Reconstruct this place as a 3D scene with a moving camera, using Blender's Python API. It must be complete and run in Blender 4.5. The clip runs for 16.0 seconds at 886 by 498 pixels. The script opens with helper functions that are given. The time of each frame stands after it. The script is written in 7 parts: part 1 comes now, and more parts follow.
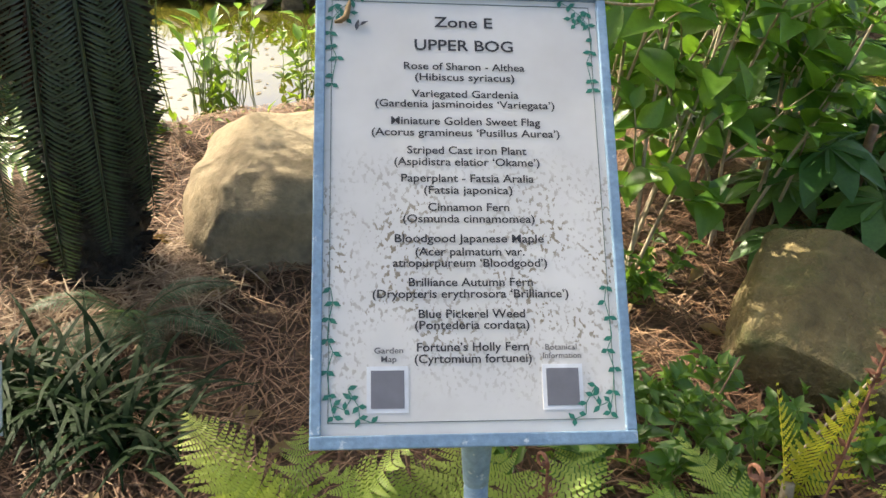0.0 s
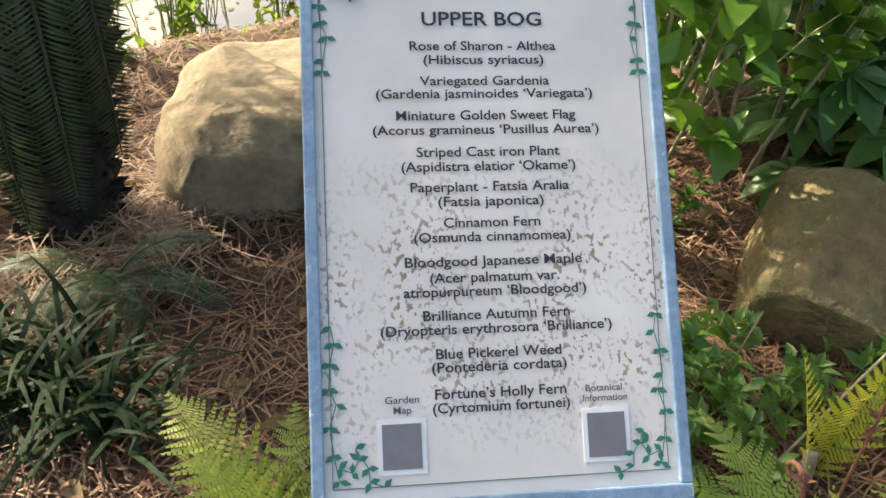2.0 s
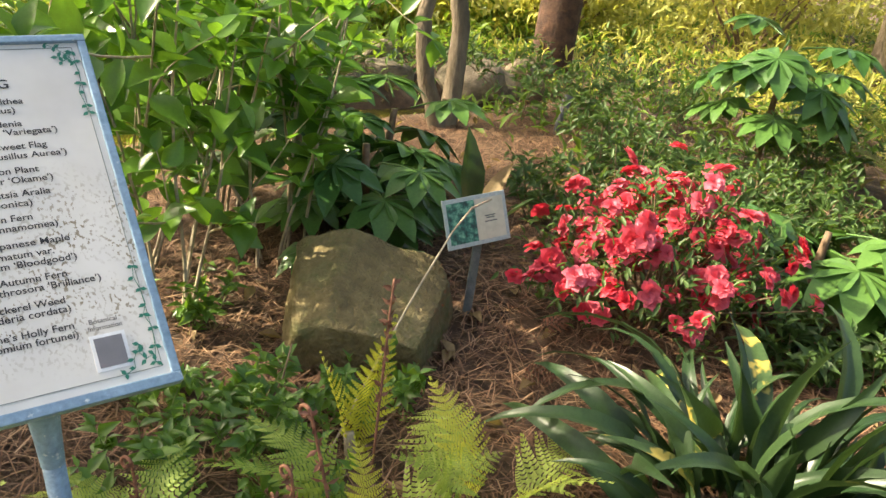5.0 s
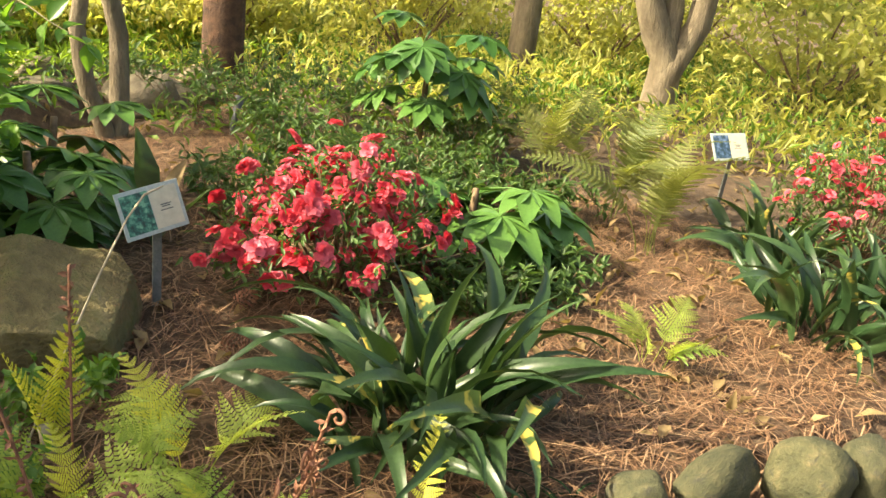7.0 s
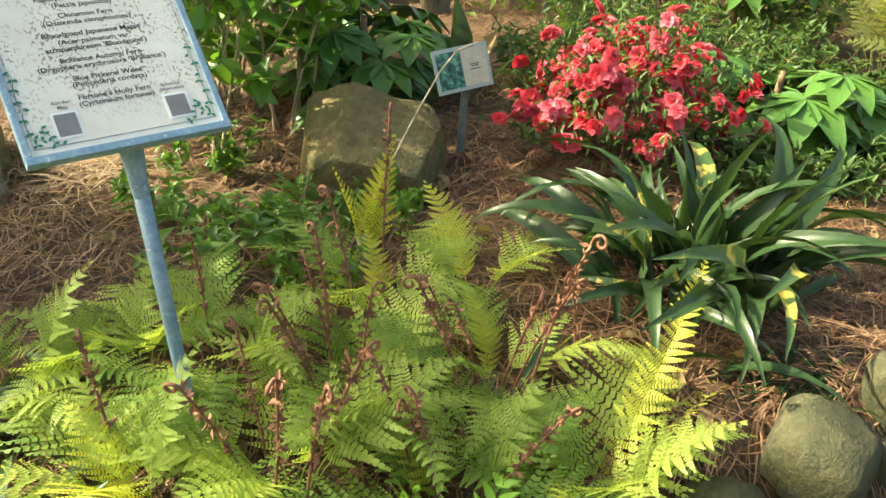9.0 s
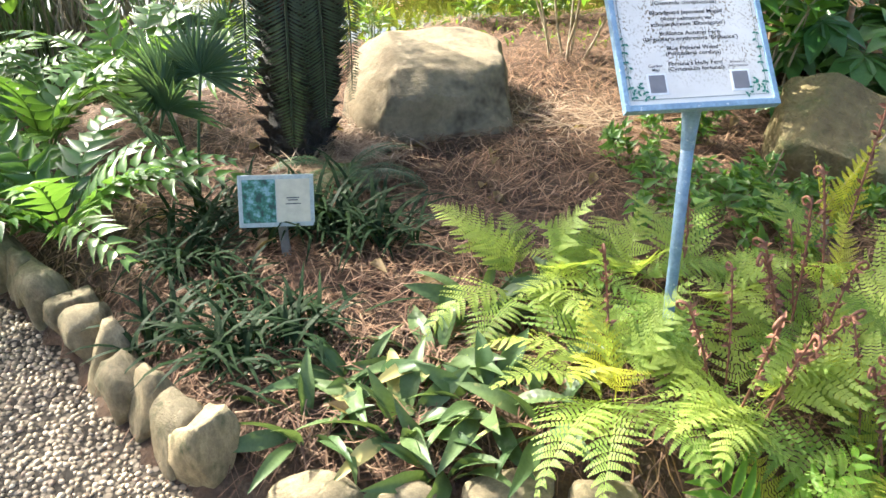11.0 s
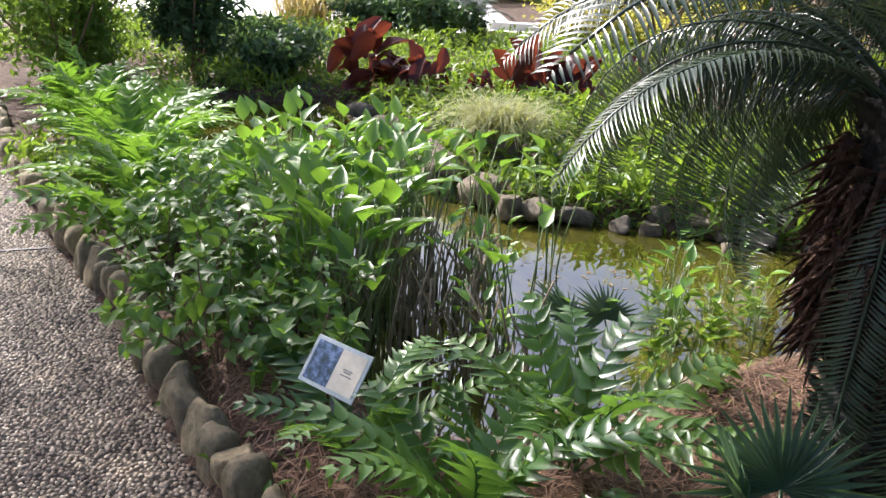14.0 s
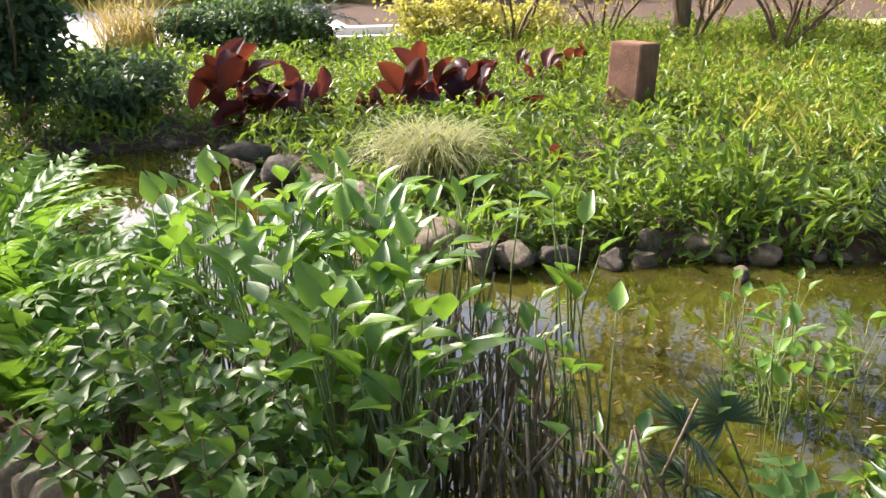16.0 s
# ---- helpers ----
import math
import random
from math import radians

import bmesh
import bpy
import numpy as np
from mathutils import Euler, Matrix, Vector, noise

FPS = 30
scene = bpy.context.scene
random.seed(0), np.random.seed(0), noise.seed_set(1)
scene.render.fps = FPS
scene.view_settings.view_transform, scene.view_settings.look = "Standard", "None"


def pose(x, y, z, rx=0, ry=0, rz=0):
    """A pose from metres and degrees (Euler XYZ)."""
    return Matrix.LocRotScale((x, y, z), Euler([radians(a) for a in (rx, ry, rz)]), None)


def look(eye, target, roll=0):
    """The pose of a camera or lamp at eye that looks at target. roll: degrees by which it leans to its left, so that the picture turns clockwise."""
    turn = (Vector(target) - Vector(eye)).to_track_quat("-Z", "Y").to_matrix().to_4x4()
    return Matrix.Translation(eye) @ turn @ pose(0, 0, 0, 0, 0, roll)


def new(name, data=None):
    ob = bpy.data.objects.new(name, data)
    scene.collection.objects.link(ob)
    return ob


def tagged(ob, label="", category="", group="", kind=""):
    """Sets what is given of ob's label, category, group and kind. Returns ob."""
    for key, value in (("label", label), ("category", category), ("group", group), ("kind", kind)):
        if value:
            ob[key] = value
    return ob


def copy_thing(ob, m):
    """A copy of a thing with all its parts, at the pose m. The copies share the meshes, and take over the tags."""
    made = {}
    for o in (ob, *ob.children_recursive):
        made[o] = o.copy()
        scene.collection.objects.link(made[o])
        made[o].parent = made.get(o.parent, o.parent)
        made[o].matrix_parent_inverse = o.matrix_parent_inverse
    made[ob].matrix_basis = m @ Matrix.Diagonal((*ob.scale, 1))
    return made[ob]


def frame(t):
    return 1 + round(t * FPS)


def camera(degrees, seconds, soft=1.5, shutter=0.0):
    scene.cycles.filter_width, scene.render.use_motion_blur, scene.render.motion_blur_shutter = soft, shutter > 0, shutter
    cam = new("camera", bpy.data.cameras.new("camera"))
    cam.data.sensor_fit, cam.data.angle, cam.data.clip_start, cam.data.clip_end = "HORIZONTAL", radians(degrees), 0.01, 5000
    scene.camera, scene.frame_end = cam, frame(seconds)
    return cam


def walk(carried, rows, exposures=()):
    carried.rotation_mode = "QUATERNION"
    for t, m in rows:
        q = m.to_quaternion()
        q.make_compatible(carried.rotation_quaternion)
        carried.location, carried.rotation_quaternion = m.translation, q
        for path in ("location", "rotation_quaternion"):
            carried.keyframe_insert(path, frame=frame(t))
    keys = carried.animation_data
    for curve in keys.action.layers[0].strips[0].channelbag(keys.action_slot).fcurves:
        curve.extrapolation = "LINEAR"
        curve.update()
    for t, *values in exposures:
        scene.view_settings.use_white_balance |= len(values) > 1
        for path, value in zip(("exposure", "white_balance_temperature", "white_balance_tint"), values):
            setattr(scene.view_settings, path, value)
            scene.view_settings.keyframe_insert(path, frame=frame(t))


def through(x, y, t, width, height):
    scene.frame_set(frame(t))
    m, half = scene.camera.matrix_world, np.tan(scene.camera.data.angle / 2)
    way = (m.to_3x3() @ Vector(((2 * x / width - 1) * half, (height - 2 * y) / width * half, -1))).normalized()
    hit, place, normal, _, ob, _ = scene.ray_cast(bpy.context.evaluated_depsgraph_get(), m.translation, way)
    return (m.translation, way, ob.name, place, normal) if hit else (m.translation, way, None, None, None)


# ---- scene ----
cam = camera(55.5, 16.0)
PATH = [
    (0, (0.017, 0.022, 1.257), (0.284, 1.72, 0.235), 5.1),
    (0.5, (0.014, 0.141, 1.271), (0.288, 1.803, 0.192), 3.7),
    (1, (0.001, 0.206, 1.252), (0.286, 1.824, 0.111), 4.5),
    (1.5, (0.002, 0.208, 1.257), (0.295, 1.787, 0.065), 5.1),
    (2, (0.006, 0.199, 1.269), (0.312, 1.761, 0.057), 5.2),
    (2.5, (0.008, 0.178, 1.273), (0.324, 1.787, 0.127), 5.0),
    (3, (0.003, 0.122, 1.282), (0.336, 1.723, 0.131), 4.7),
    (3.5, (-0.006, 0.026, 1.291), (0.389, 1.717, 0.298), 3.1),
    (4, (-0.005, -0.081, 1.286), (0.693, 1.555, 0.371), 4.0),
    (4.5, (-0.013, -0.166, 1.281), (0.894, 1.405, 0.44), 5.2),
    (5, (-0.008, -0.241, 1.27), (1.168, 1.172, 0.483), 6.9),
    (5.2, (-0.001, -0.266, 1.26), (1.254, 1.093, 0.5), 7.1),
    (7.3, (-0.171, -0.465, 1.238), (1.479, 0.424, 0.54), 6.2),
    (7.5, (-0.203, -0.469, 1.24), (1.445, 0.409, 0.526), 6.2),
    (8, (-0.191, -0.528, 1.205), (1.378, 0.383, 0.364), 7.2),
    (8.5, (-0.192, -0.588, 1.197), (1.189, 0.554, 0.309), 5.4),
    (8.7, (-0.201, -0.603, 1.19), (1.069, 0.648, 0.283), 4.4),
    (10.8, (-0.577, -0.776, 1.306), (-0.125, 0.86, 0.249), 2.4),
    (11, (-0.628, -0.778, 1.296), (-0.276, 0.885, 0.242), 2.2),
    (11.5, (-0.766, -0.785, 1.314), (-0.693, 0.967, 0.352), 1.7),
    (12, (-0.875, -0.67, 1.308), (-0.988, 1.148, 0.481), 2.2),
    (12.5, (-1.011, -0.423, 1.302), (-1.171, 1.424, 0.554), 3.8),
    (13, (-1.234, -0.199, 1.299), (-1.375, 1.662, 0.581), 3.2),
    (13.5, (-1.434, 0.023, 1.302), (-1.525, 1.908, 0.64), 3.3),
    (14, (-1.566, 0.329, 1.318), (-1.54, 2.222, 0.672), 3.7),
    (14.5, (-1.755, 0.633, 1.304), (-1.71, 2.539, 0.699), 2.8),
    (15, (-1.936, 0.861, 1.349), (-1.737, 2.754, 0.734), 1.7),
    (15.5, (-2.041, 1.122, 1.363), (-1.752, 2.999, 0.735), 0.5),
    (16, (-2.173, 1.378, 1.355), (-1.776, 3.229, 0.711), -1.0),
]
EXPOSURES = [(0.0, 1.45, 6800, 8), (3.5, 1.45, 6800, 9), (5.0, 1.55, 7200, 6), (7.5, 1.6, 7600, -1), (8.7, 1.65, 7500, -8), (10.8, 2.0, 5950, 7), (11.2, 1.98, 5950, 7), (11.5, 1.9, 5900, 7), (12.0, 1.4, 5750, 9), (12.5, 0.85, 5600, 11), (13.0, 0.85, 5600, 12), (14.5, 1.1, 5700, 20), (16.0, 1.15, 6000, 20)]
walk(cam, [(t, look(eye, target, roll)) for t, eye, target, roll in PATH], EXPOSURES)

# ---- light ----
SUN_DIR = Vector((-0.70, 0.71, 0.0)).normalized()
SUN_EL = radians(37)
world = bpy.data.worlds.new("world")
scene.world = world
world.use_nodes = True
wn = world.node_tree
sky = wn.nodes.new("ShaderNodeTexSky")
sky.sky_type = 'NISHITA'
sky.sun_disc = False
sky.sun_elevation = SUN_EL
sky.sun_rotation = math.atan2(SUN_DIR.x, SUN_DIR.y)
sky.air_density, sky.dust_density, sky.ozone_density = 1.0, 7.0, 0.6
wn.nodes["Background"].inputs[1].default_value = 0.15
wn.links.new(sky.outputs[0], wn.nodes["Background"].inputs[0])
sun = new("sun", bpy.data.lights.new("sun", 'SUN'))
sun.data.energy, sun.data.angle, sun.data.color = 5.0, radians(0.6), (1.0, 0.91, 0.74)
sun_vec = Vector((SUN_DIR.x * math.cos(SUN_EL), SUN_DIR.y * math.cos(SUN_EL), math.sin(SUN_EL)))
sun.matrix_world = look(sun_vec * 40, (0, 0, 0))

# ---- materials ----
def nodes_of(name):
    m = bpy.data.materials.new(name)
    m.use_nodes = True
    return m, m.node_tree.nodes, m.node_tree.links, m.node_tree.nodes["Principled BSDF"]


def ramp(nodes, links, fac, stops):
    r = nodes.new("ShaderNodeValToRGB")
    el = r.color_ramp.elements
    while len(el) < len(stops):
        el.new(0.5)
    for e, (p, c) in zip(el, stops):
        e.position, e.color = p, (*c, 1.0)
    links.new(fac, r.inputs[0])
    return r.outputs[0]


def noise_tex(nodes, links, scale, detail=4.0, rough=0.6, space="Object", stretch=None):
    n = nodes.new("ShaderNodeTexNoise")
    n.inputs["Scale"].default_value, n.inputs["Detail"].default_value, n.inputs["Roughness"].default_value = scale, detail, rough
    c = nodes.new("ShaderNodeTexCoord")
    if stretch:
        mp = nodes.new("ShaderNodeMapping")
        mp.inputs["Scale"].default_value = stretch
        links.new(c.outputs[space], mp.inputs[0])
        links.new(mp.outputs[0], n.inputs[0])
    else:
        links.new(c.outputs[space], n.inputs[0])
    return n.outputs[0]


def mix_col(nodes, links, fac, a, b, mode="MIX"):
    m = nodes.new("ShaderNodeMix")
    m.data_type, m.blend_type = "RGBA", mode
    for sock, val in ((m.inputs[0], fac), (m.inputs[6], a), (m.inputs[7], b)):
        if hasattr(val, "node"):
            links.new(val, sock)
        elif isinstance(val, tuple):
            sock.default_value = (*val, 1.0)
        else:
            sock.default_value = val
    return m.outputs[2]


def bump(nodes, links, bsdf, height, strength=0.4, dist=0.01):
    b = nodes.new("ShaderNodeBump")
    b.inputs["Strength"].default_value, b.inputs["Distance"].default_value = strength, dist
    links.new(height, b.inputs["Height"])
    links.new(b.outputs[0], bsdf.inputs["Normal"])


def leaf_material(name, dark, light, rough=0.4, through=0.35, glow=None, per="island", spots=None, gloss=0.3, spot_at=0.52):
    """A leaf: two tones varied leaf by leaf, fine veins, light passing through."""
    dark, light = (tuple(c * 0.66 for c in q) for q in (dark, light))
    glow = glow and tuple(c * 0.7 for c in glow)
    m, n, l, p = nodes_of(name)
    if per == "island":
        rnd = n.new("ShaderNodeNewGeometry").outputs["Random Per Island"]
    else:
        rnd = n.new("ShaderNodeObjectInfo").outputs["Random"]
    big = noise_tex(n, l, 9.0, 2.0)
    add = n.new("ShaderNodeMath")
    add.operation = "ADD"
    l.new(rnd, add.inputs[0])
    l.new(big, add.inputs[1])
    half = n.new("ShaderNodeMath")
    half.operation = "MULTIPLY"
    half.inputs[1].default_value = 0.55
    l.new(add.outputs[0], half.inputs[0])
    col = ramp(n, l, half.outputs[0], [(0.18, dark), (0.85, light)])
    fine = noise_tex(n, l, 120.0, 3.0)
    col = mix_col(n, l, 0.25, col, ramp(n, l, fine, [(0.3, (0.25, 0.25, 0.25)), (0.7, (0.9, 0.9, 0.9))]), "OVERLAY")
    if spots:
        patch = noise_tex(n, l, 11.0, 3.0, 0.7)
        s = n.new("ShaderNodeMath")
        s.operation = "MULTIPLY"
        l.new(patch, s.inputs[0])
        l.new(rnd, s.inputs[1])
        fac = ramp(n, l, s.outputs[0], [(spot_at, (0, 0, 0)), (spot_at + 0.05, (1, 1, 1))])
        col = mix_col(n, l, fac, col, spots)
    l.new(col, p.inputs["Base Color"])
    p.inputs["Roughness"].default_value = rough
    p.inputs["Specular IOR Level"].default_value = gloss
    bump(n, l, p, fine, 0.25, 0.002)
    t = n.new("ShaderNodeBsdfTranslucent")
    l.new(mix_col(n, l, 0.6, col, glow or (light[0] * 2.0, light[1] * 2.0, light[2] * 0.8)), t.inputs[0])
    ms = n.new("ShaderNodeMixShader")
    ms.inputs[0].default_value = through
    l.new(p.outputs[0], ms.inputs[1])
    l.new(t.outputs[0], ms.inputs[2])
    l.new(ms.outputs[0], n["Material Output"].inputs[0])
    return m


def rough_material(name, stops, scale, rough=0.85, bump_s=0.5, bump_d=0.01, fine=60.0, patch=None, metal=0.0, per_object=0.0, stretch=None):
    """Stone, bark, soil, paint: colour by two scales of noise, with relief."""
    m, n, l, p = nodes_of(name)
    a = noise_tex(n, l, scale, 5.0, 0.62, stretch=stretch)
    b = noise_tex(n, l, fine, 4.0, 0.7, stretch=stretch)
    col = ramp(n, l, a, stops)
    col = mix_col(n, l, 0.5, col, ramp(n, l, b, [(0.3, (0.3, 0.3, 0.3)), (0.7, (0.72, 0.72, 0.72))]), "OVERLAY")
    if patch:
        colour, size, lo, hi = patch
        f = ramp(n, l, noise_tex(n, l, size, 4.0, 0.7), [(lo, (0, 0, 0)), (hi, (1, 1, 1))])
        col = mix_col(n, l, f, col, colour)
    if per_object:
        r = n.new("ShaderNodeObjectInfo").outputs["Random"]
        col = mix_col(n, l, per_object, col, ramp(n, l, r, [(0.0, (0.22, 0.22, 0.22)), (1.0, (0.85, 0.8, 0.72))]), "OVERLAY")
    l.new(col, p.inputs["Base Color"])
    p.inputs["Roughness"].default_value, p.inputs["Metallic"].default_value = rough, metal
    add = n.new("ShaderNodeMath")
    add.operation = "ADD"
    l.new(a, add.inputs[0])
    l.new(b, add.inputs[1])
    bump(n, l, p, add.outputs[0], bump_s, bump_d)
    return m


def plain_material(name, colour, rough=0.5, per_island=None, gloss=0.5):
    m, n, l, p = nodes_of(name)
    p.inputs["Specular IOR Level"].default_value = gloss
    if per_island:
        rnd = n.new("ShaderNodeNewGeometry").outputs["Random Per Island"]
        col = ramp(n, l, rnd, [(i / (len(per_island) - 1), c) for i, c in enumerate(per_island)])
    else:
        col = ramp(n, l, noise_tex(n, l, 30.0), [(0.3, tuple(c * 0.85 for c in colour)), (0.7, tuple(min(1, c * 1.1) for c in colour))])
    l.new(col, p.inputs["Base Color"])
    p.inputs["Roughness"].default_value = rough
    bump(n, l, p, noise_tex(n, l, 150.0), 0.15, 0.001)
    return m


FERN = leaf_material("fern_leaf", (0.11, 0.26, 0.055), (0.54, 0.63, 0.15), 0.5, 0.44, per="object")
FERN_YELLOW = leaf_material("fern_leaf_yellow", (0.42, 0.46, 0.06), (0.78, 0.76, 0.14), 0.55, 0.42, per="object")
FERN_TALL = leaf_material("tall_fern_leaf", (0.10, 0.14, 0.035), (0.24, 0.25, 0.08), 0.55, 0.38, per="object")
HOLLY = leaf_material("holly_fern_leaf", (0.035, 0.11, 0.03), (0.16, 0.30, 0.055), 0.30, 0.36, gloss=0.55, per="object")
# Brighter copy of the holly fern leaf, for fronds painted as sunlit.
HOLLY_SUN = leaf_material("sunlit_holly_fern_leaf", (0.06, 0.17, 0.03), (0.21, 0.38, 0.05), 0.42, 0.40, gloss=0.25, per="object")
STRAP = leaf_material("cast_iron_leaf", (0.019, 0.05, 0.019), (0.066, 0.118, 0.042), 0.36, 0.17, per="object", spots=(0.46, 0.36, 0.08), gloss=0.36, spot_at=0.51)
LOWLEAF = leaf_material("low_broad_leaf", (0.05, 0.11, 0.04), (0.17, 0.24, 0.09), 0.4, 0.2, per="object", spots=(0.42, 0.36, 0.14))
TURF = leaf_material("lily_turf_leaf", (0.008, 0.024, 0.010), (0.030, 0.056, 0.020), 0.55, 0.2, gloss=0.1)
SHRUB = leaf_material("shrub_leaf", (0.055, 0.16, 0.03), (0.22, 0.42, 0.055), 0.32, 0.34, per="object", gloss=0.45)
HYDRANGEA = leaf_material("hydrangea_leaf", (0.045, 0.14, 0.025), (0.22, 0.38, 0.06), 0.34, 0.34, gloss=0.5)
FATSIA = leaf_material("fatsia_leaf", (0.04, 0.12, 0.028), (0.125, 0.25, 0.055), 0.34, 0.12, per="object")
PALM = leaf_material("cycad_leaflet", (0.024, 0.048, 0.032), (0.07, 0.105, 0.065), 0.28, 0.18, per="object", gloss=0.5)
FAN = leaf_material("fan_palm_leaf", (0.045, 0.10, 0.05), (0.13, 0.21, 0.11), 0.32, 0.25, per="object")
PICKEREL = leaf_material("pickerelweed_leaf", (0.06, 0.19, 0.03), (0.25, 0.44, 0.06), 0.3, 0.36, gloss=0.55, per="object")
COVER = leaf_material("ground_cover_leaf", (0.045, 0.12, 0.018), (0.27, 0.40, 0.055), 0.40, 0.38)
# Scrub leaf paled and yellowed: its sunshine is put into the colour.
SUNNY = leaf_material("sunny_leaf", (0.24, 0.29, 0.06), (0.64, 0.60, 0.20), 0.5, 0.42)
DARKLEAF = leaf_material("dark_leaf", (0.055, 0.11, 0.06), (0.15, 0.25, 0.12), 0.5, 0.3)
CANNA = leaf_material("canna_leaf", (0.05, 0.02, 0.028), (0.13, 0.035, 0.035), 0.4, 0.3, glow=(0.42, 0.09, 0.03), per="object")
AZALEA = leaf_material("azalea_leaf", (0.05, 0.10, 0.03), (0.13, 0.22, 0.06), 0.45, 0.3)
PETAL = leaf_material("azalea_petal", (0.86, 0.012, 0.045), (1.0, 0.24, 0.33), 0.5, 0.35, glow=(1.0, 0.08, 0.13), per="object")
TANLEAF = leaf_material("dry_leaf", (0.20, 0.125, 0.06), (0.40, 0.29, 0.15), 0.7, 0.25)
DRYGREEN = leaf_material("pale_green_grass", (0.34, 0.38, 0.16), (0.62, 0.62, 0.34), 0.5, 0.35)
DRYGRASS = leaf_material("dry_grass", (0.35, 0.28, 0.12), (0.62, 0.50, 0.26), 0.6, 0.3)
GRASS = leaf_material("grass_blade", (0.28, 0.34, 0.08), (0.58, 0.60, 0.20), 0.5, 0.4)
STRAW = plain_material("pine_straw", (0.3, 0.18, 0.1), 0.7, [(0.055, 0.026, 0.014), (0.14, 0.068, 0.034), (0.205, 0.11, 0.058), (0.30, 0.185, 0.11)])
STEM = rough_material("brown_stem", [(0.3, (0.10, 0.06, 0.035)), (0.7, (0.24, 0.16, 0.09))], 20, 0.8, 0.3, 0.004)
FIDDLE = rough_material("rusty_fern_stem", [(0.3, (0.13, 0.05, 0.03)), (0.7, (0.26, 0.12, 0.07))], 30, 0.8, 0.3, 0.003)
PALESTEM = rough_material("pale_stem", [(0.3, (0.22, 0.17, 0.11)), (0.7, (0.46, 0.39, 0.28))], 20, 0.8, 0.4, 0.004)
REED = rough_material("brown_reed", [(0.3, (0.11, 0.085, 0.05)), (0.7, (0.28, 0.22, 0.135))], 20, 0.85, 0.4, 0.004)
PALM_SCALE = rough_material("palm_trunk_scales", [(0.3, (0.035, 0.018, 0.012)), (0.7, (0.13, 0.065, 0.04))], 14, 0.9, 0.9, 0.02)
# Paler tones of the pine straw, with sunlight put into the colour.
PALESTRAW = plain_material("bleached_straw", (0.3, 0.22, 0.15), 0.75, [(0.13, 0.078, 0.045), (0.24, 0.16, 0.10), (0.37, 0.27, 0.18)])
# Bright straw-yellow, with the far lawn's sunshine put into the colour.
LAWN = rough_material("sunlit_lawn", [(0.3, (0.26, 0.27, 0.09)), (0.7, (0.48, 0.44, 0.20))], 1.5, 0.95, 0.6, 0.02, 60)
GREENSTEM = rough_material("green_stem", [(0.3, (0.08, 0.13, 0.03)), (0.7, (0.2, 0.24, 0.08))], 20, 0.6, 0.2, 0.003)
BARK = rough_material("bark", [(0.3, (0.09, 0.068, 0.045)), (0.7, (0.24, 0.19, 0.13))], 9, 0.9, 0.8, 0.02, stretch=(1, 1, 0.3))
PALMBARK = rough_material("cycad_bark", [(0.3, (0.012, 0.012, 0.011)), (0.7, (0.05, 0.042, 0.035))], 18, 0.85, 0.9, 0.02)
FIBRE = rough_material("rusty_fibre", [(0.3, (0.05, 0.025, 0.016)), (0.7, (0.15, 0.08, 0.05))], 30, 0.95, 0.9, 0.02)
BOULDER = rough_material("sandstone_boulder", [(0.25, (0.14, 0.105, 0.06)), (0.5, (0.24, 0.19, 0.12)), (0.75, (0.33, 0.275, 0.185))], 3.5, 0.9, 0.6, 0.012, 38, ((0.07, 0.055, 0.035), 3.5, 0.50, 0.64))
MOSSY = rough_material("mossy_stone", [(0.3, (0.12, 0.09, 0.038)), (0.55, (0.20, 0.15, 0.065)), (0.75, (0.26, 0.21, 0.11))], 6, 0.9, 0.9, 0.03, 26, ((0.10, 0.11, 0.035), 7.0, 0.5, 0.75))
COBBLE = rough_material("edging_stone", [(0.3, (0.13, 0.105, 0.06)), (0.55, (0.24, 0.195, 0.115)), (0.75, (0.36, 0.30, 0.19))], 2.2, 0.85, 0.45, 0.06, 13, ((0.07, 0.07, 0.03), 1.6, 0.52, 0.70), per_object=0.4)
RIVER = rough_material("green_river_stone", [(0.3, (0.026, 0.03, 0.013)), (0.55, (0.058, 0.056, 0.025)), (0.75, (0.12, 0.10, 0.052))], 1.8, 0.8, 0.4, 0.05, 9, ((0.025, 0.026, 0.022), 1.5, 0.55, 0.68), per_object=0.35)
GREYROCK = rough_material("grey_rock", [(0.3, (0.06, 0.05, 0.035)), (0.7, (0.26, 0.215, 0.15))], 2.2, 0.85, 0.6, 0.05, 12, per_object=0.5)
SOIL = rough_material("needle_litter_soil", [(0.3, (0.045, 0.026, 0.016)), (0.55, (0.10, 0.06, 0.035)), (0.75, (0.19, 0.125, 0.075))], 14, 0.95, 0.9, 0.02, 110)
PEBBLE = plain_material("pebble", (0.4, 0.35, 0.3), 0.34, [(0.07, 0.054, 0.035), (0.20, 0.152, 0.095), (0.31, 0.25, 0.165), (0.15, 0.10, 0.065), (0.47, 0.39, 0.275)], 0.4)
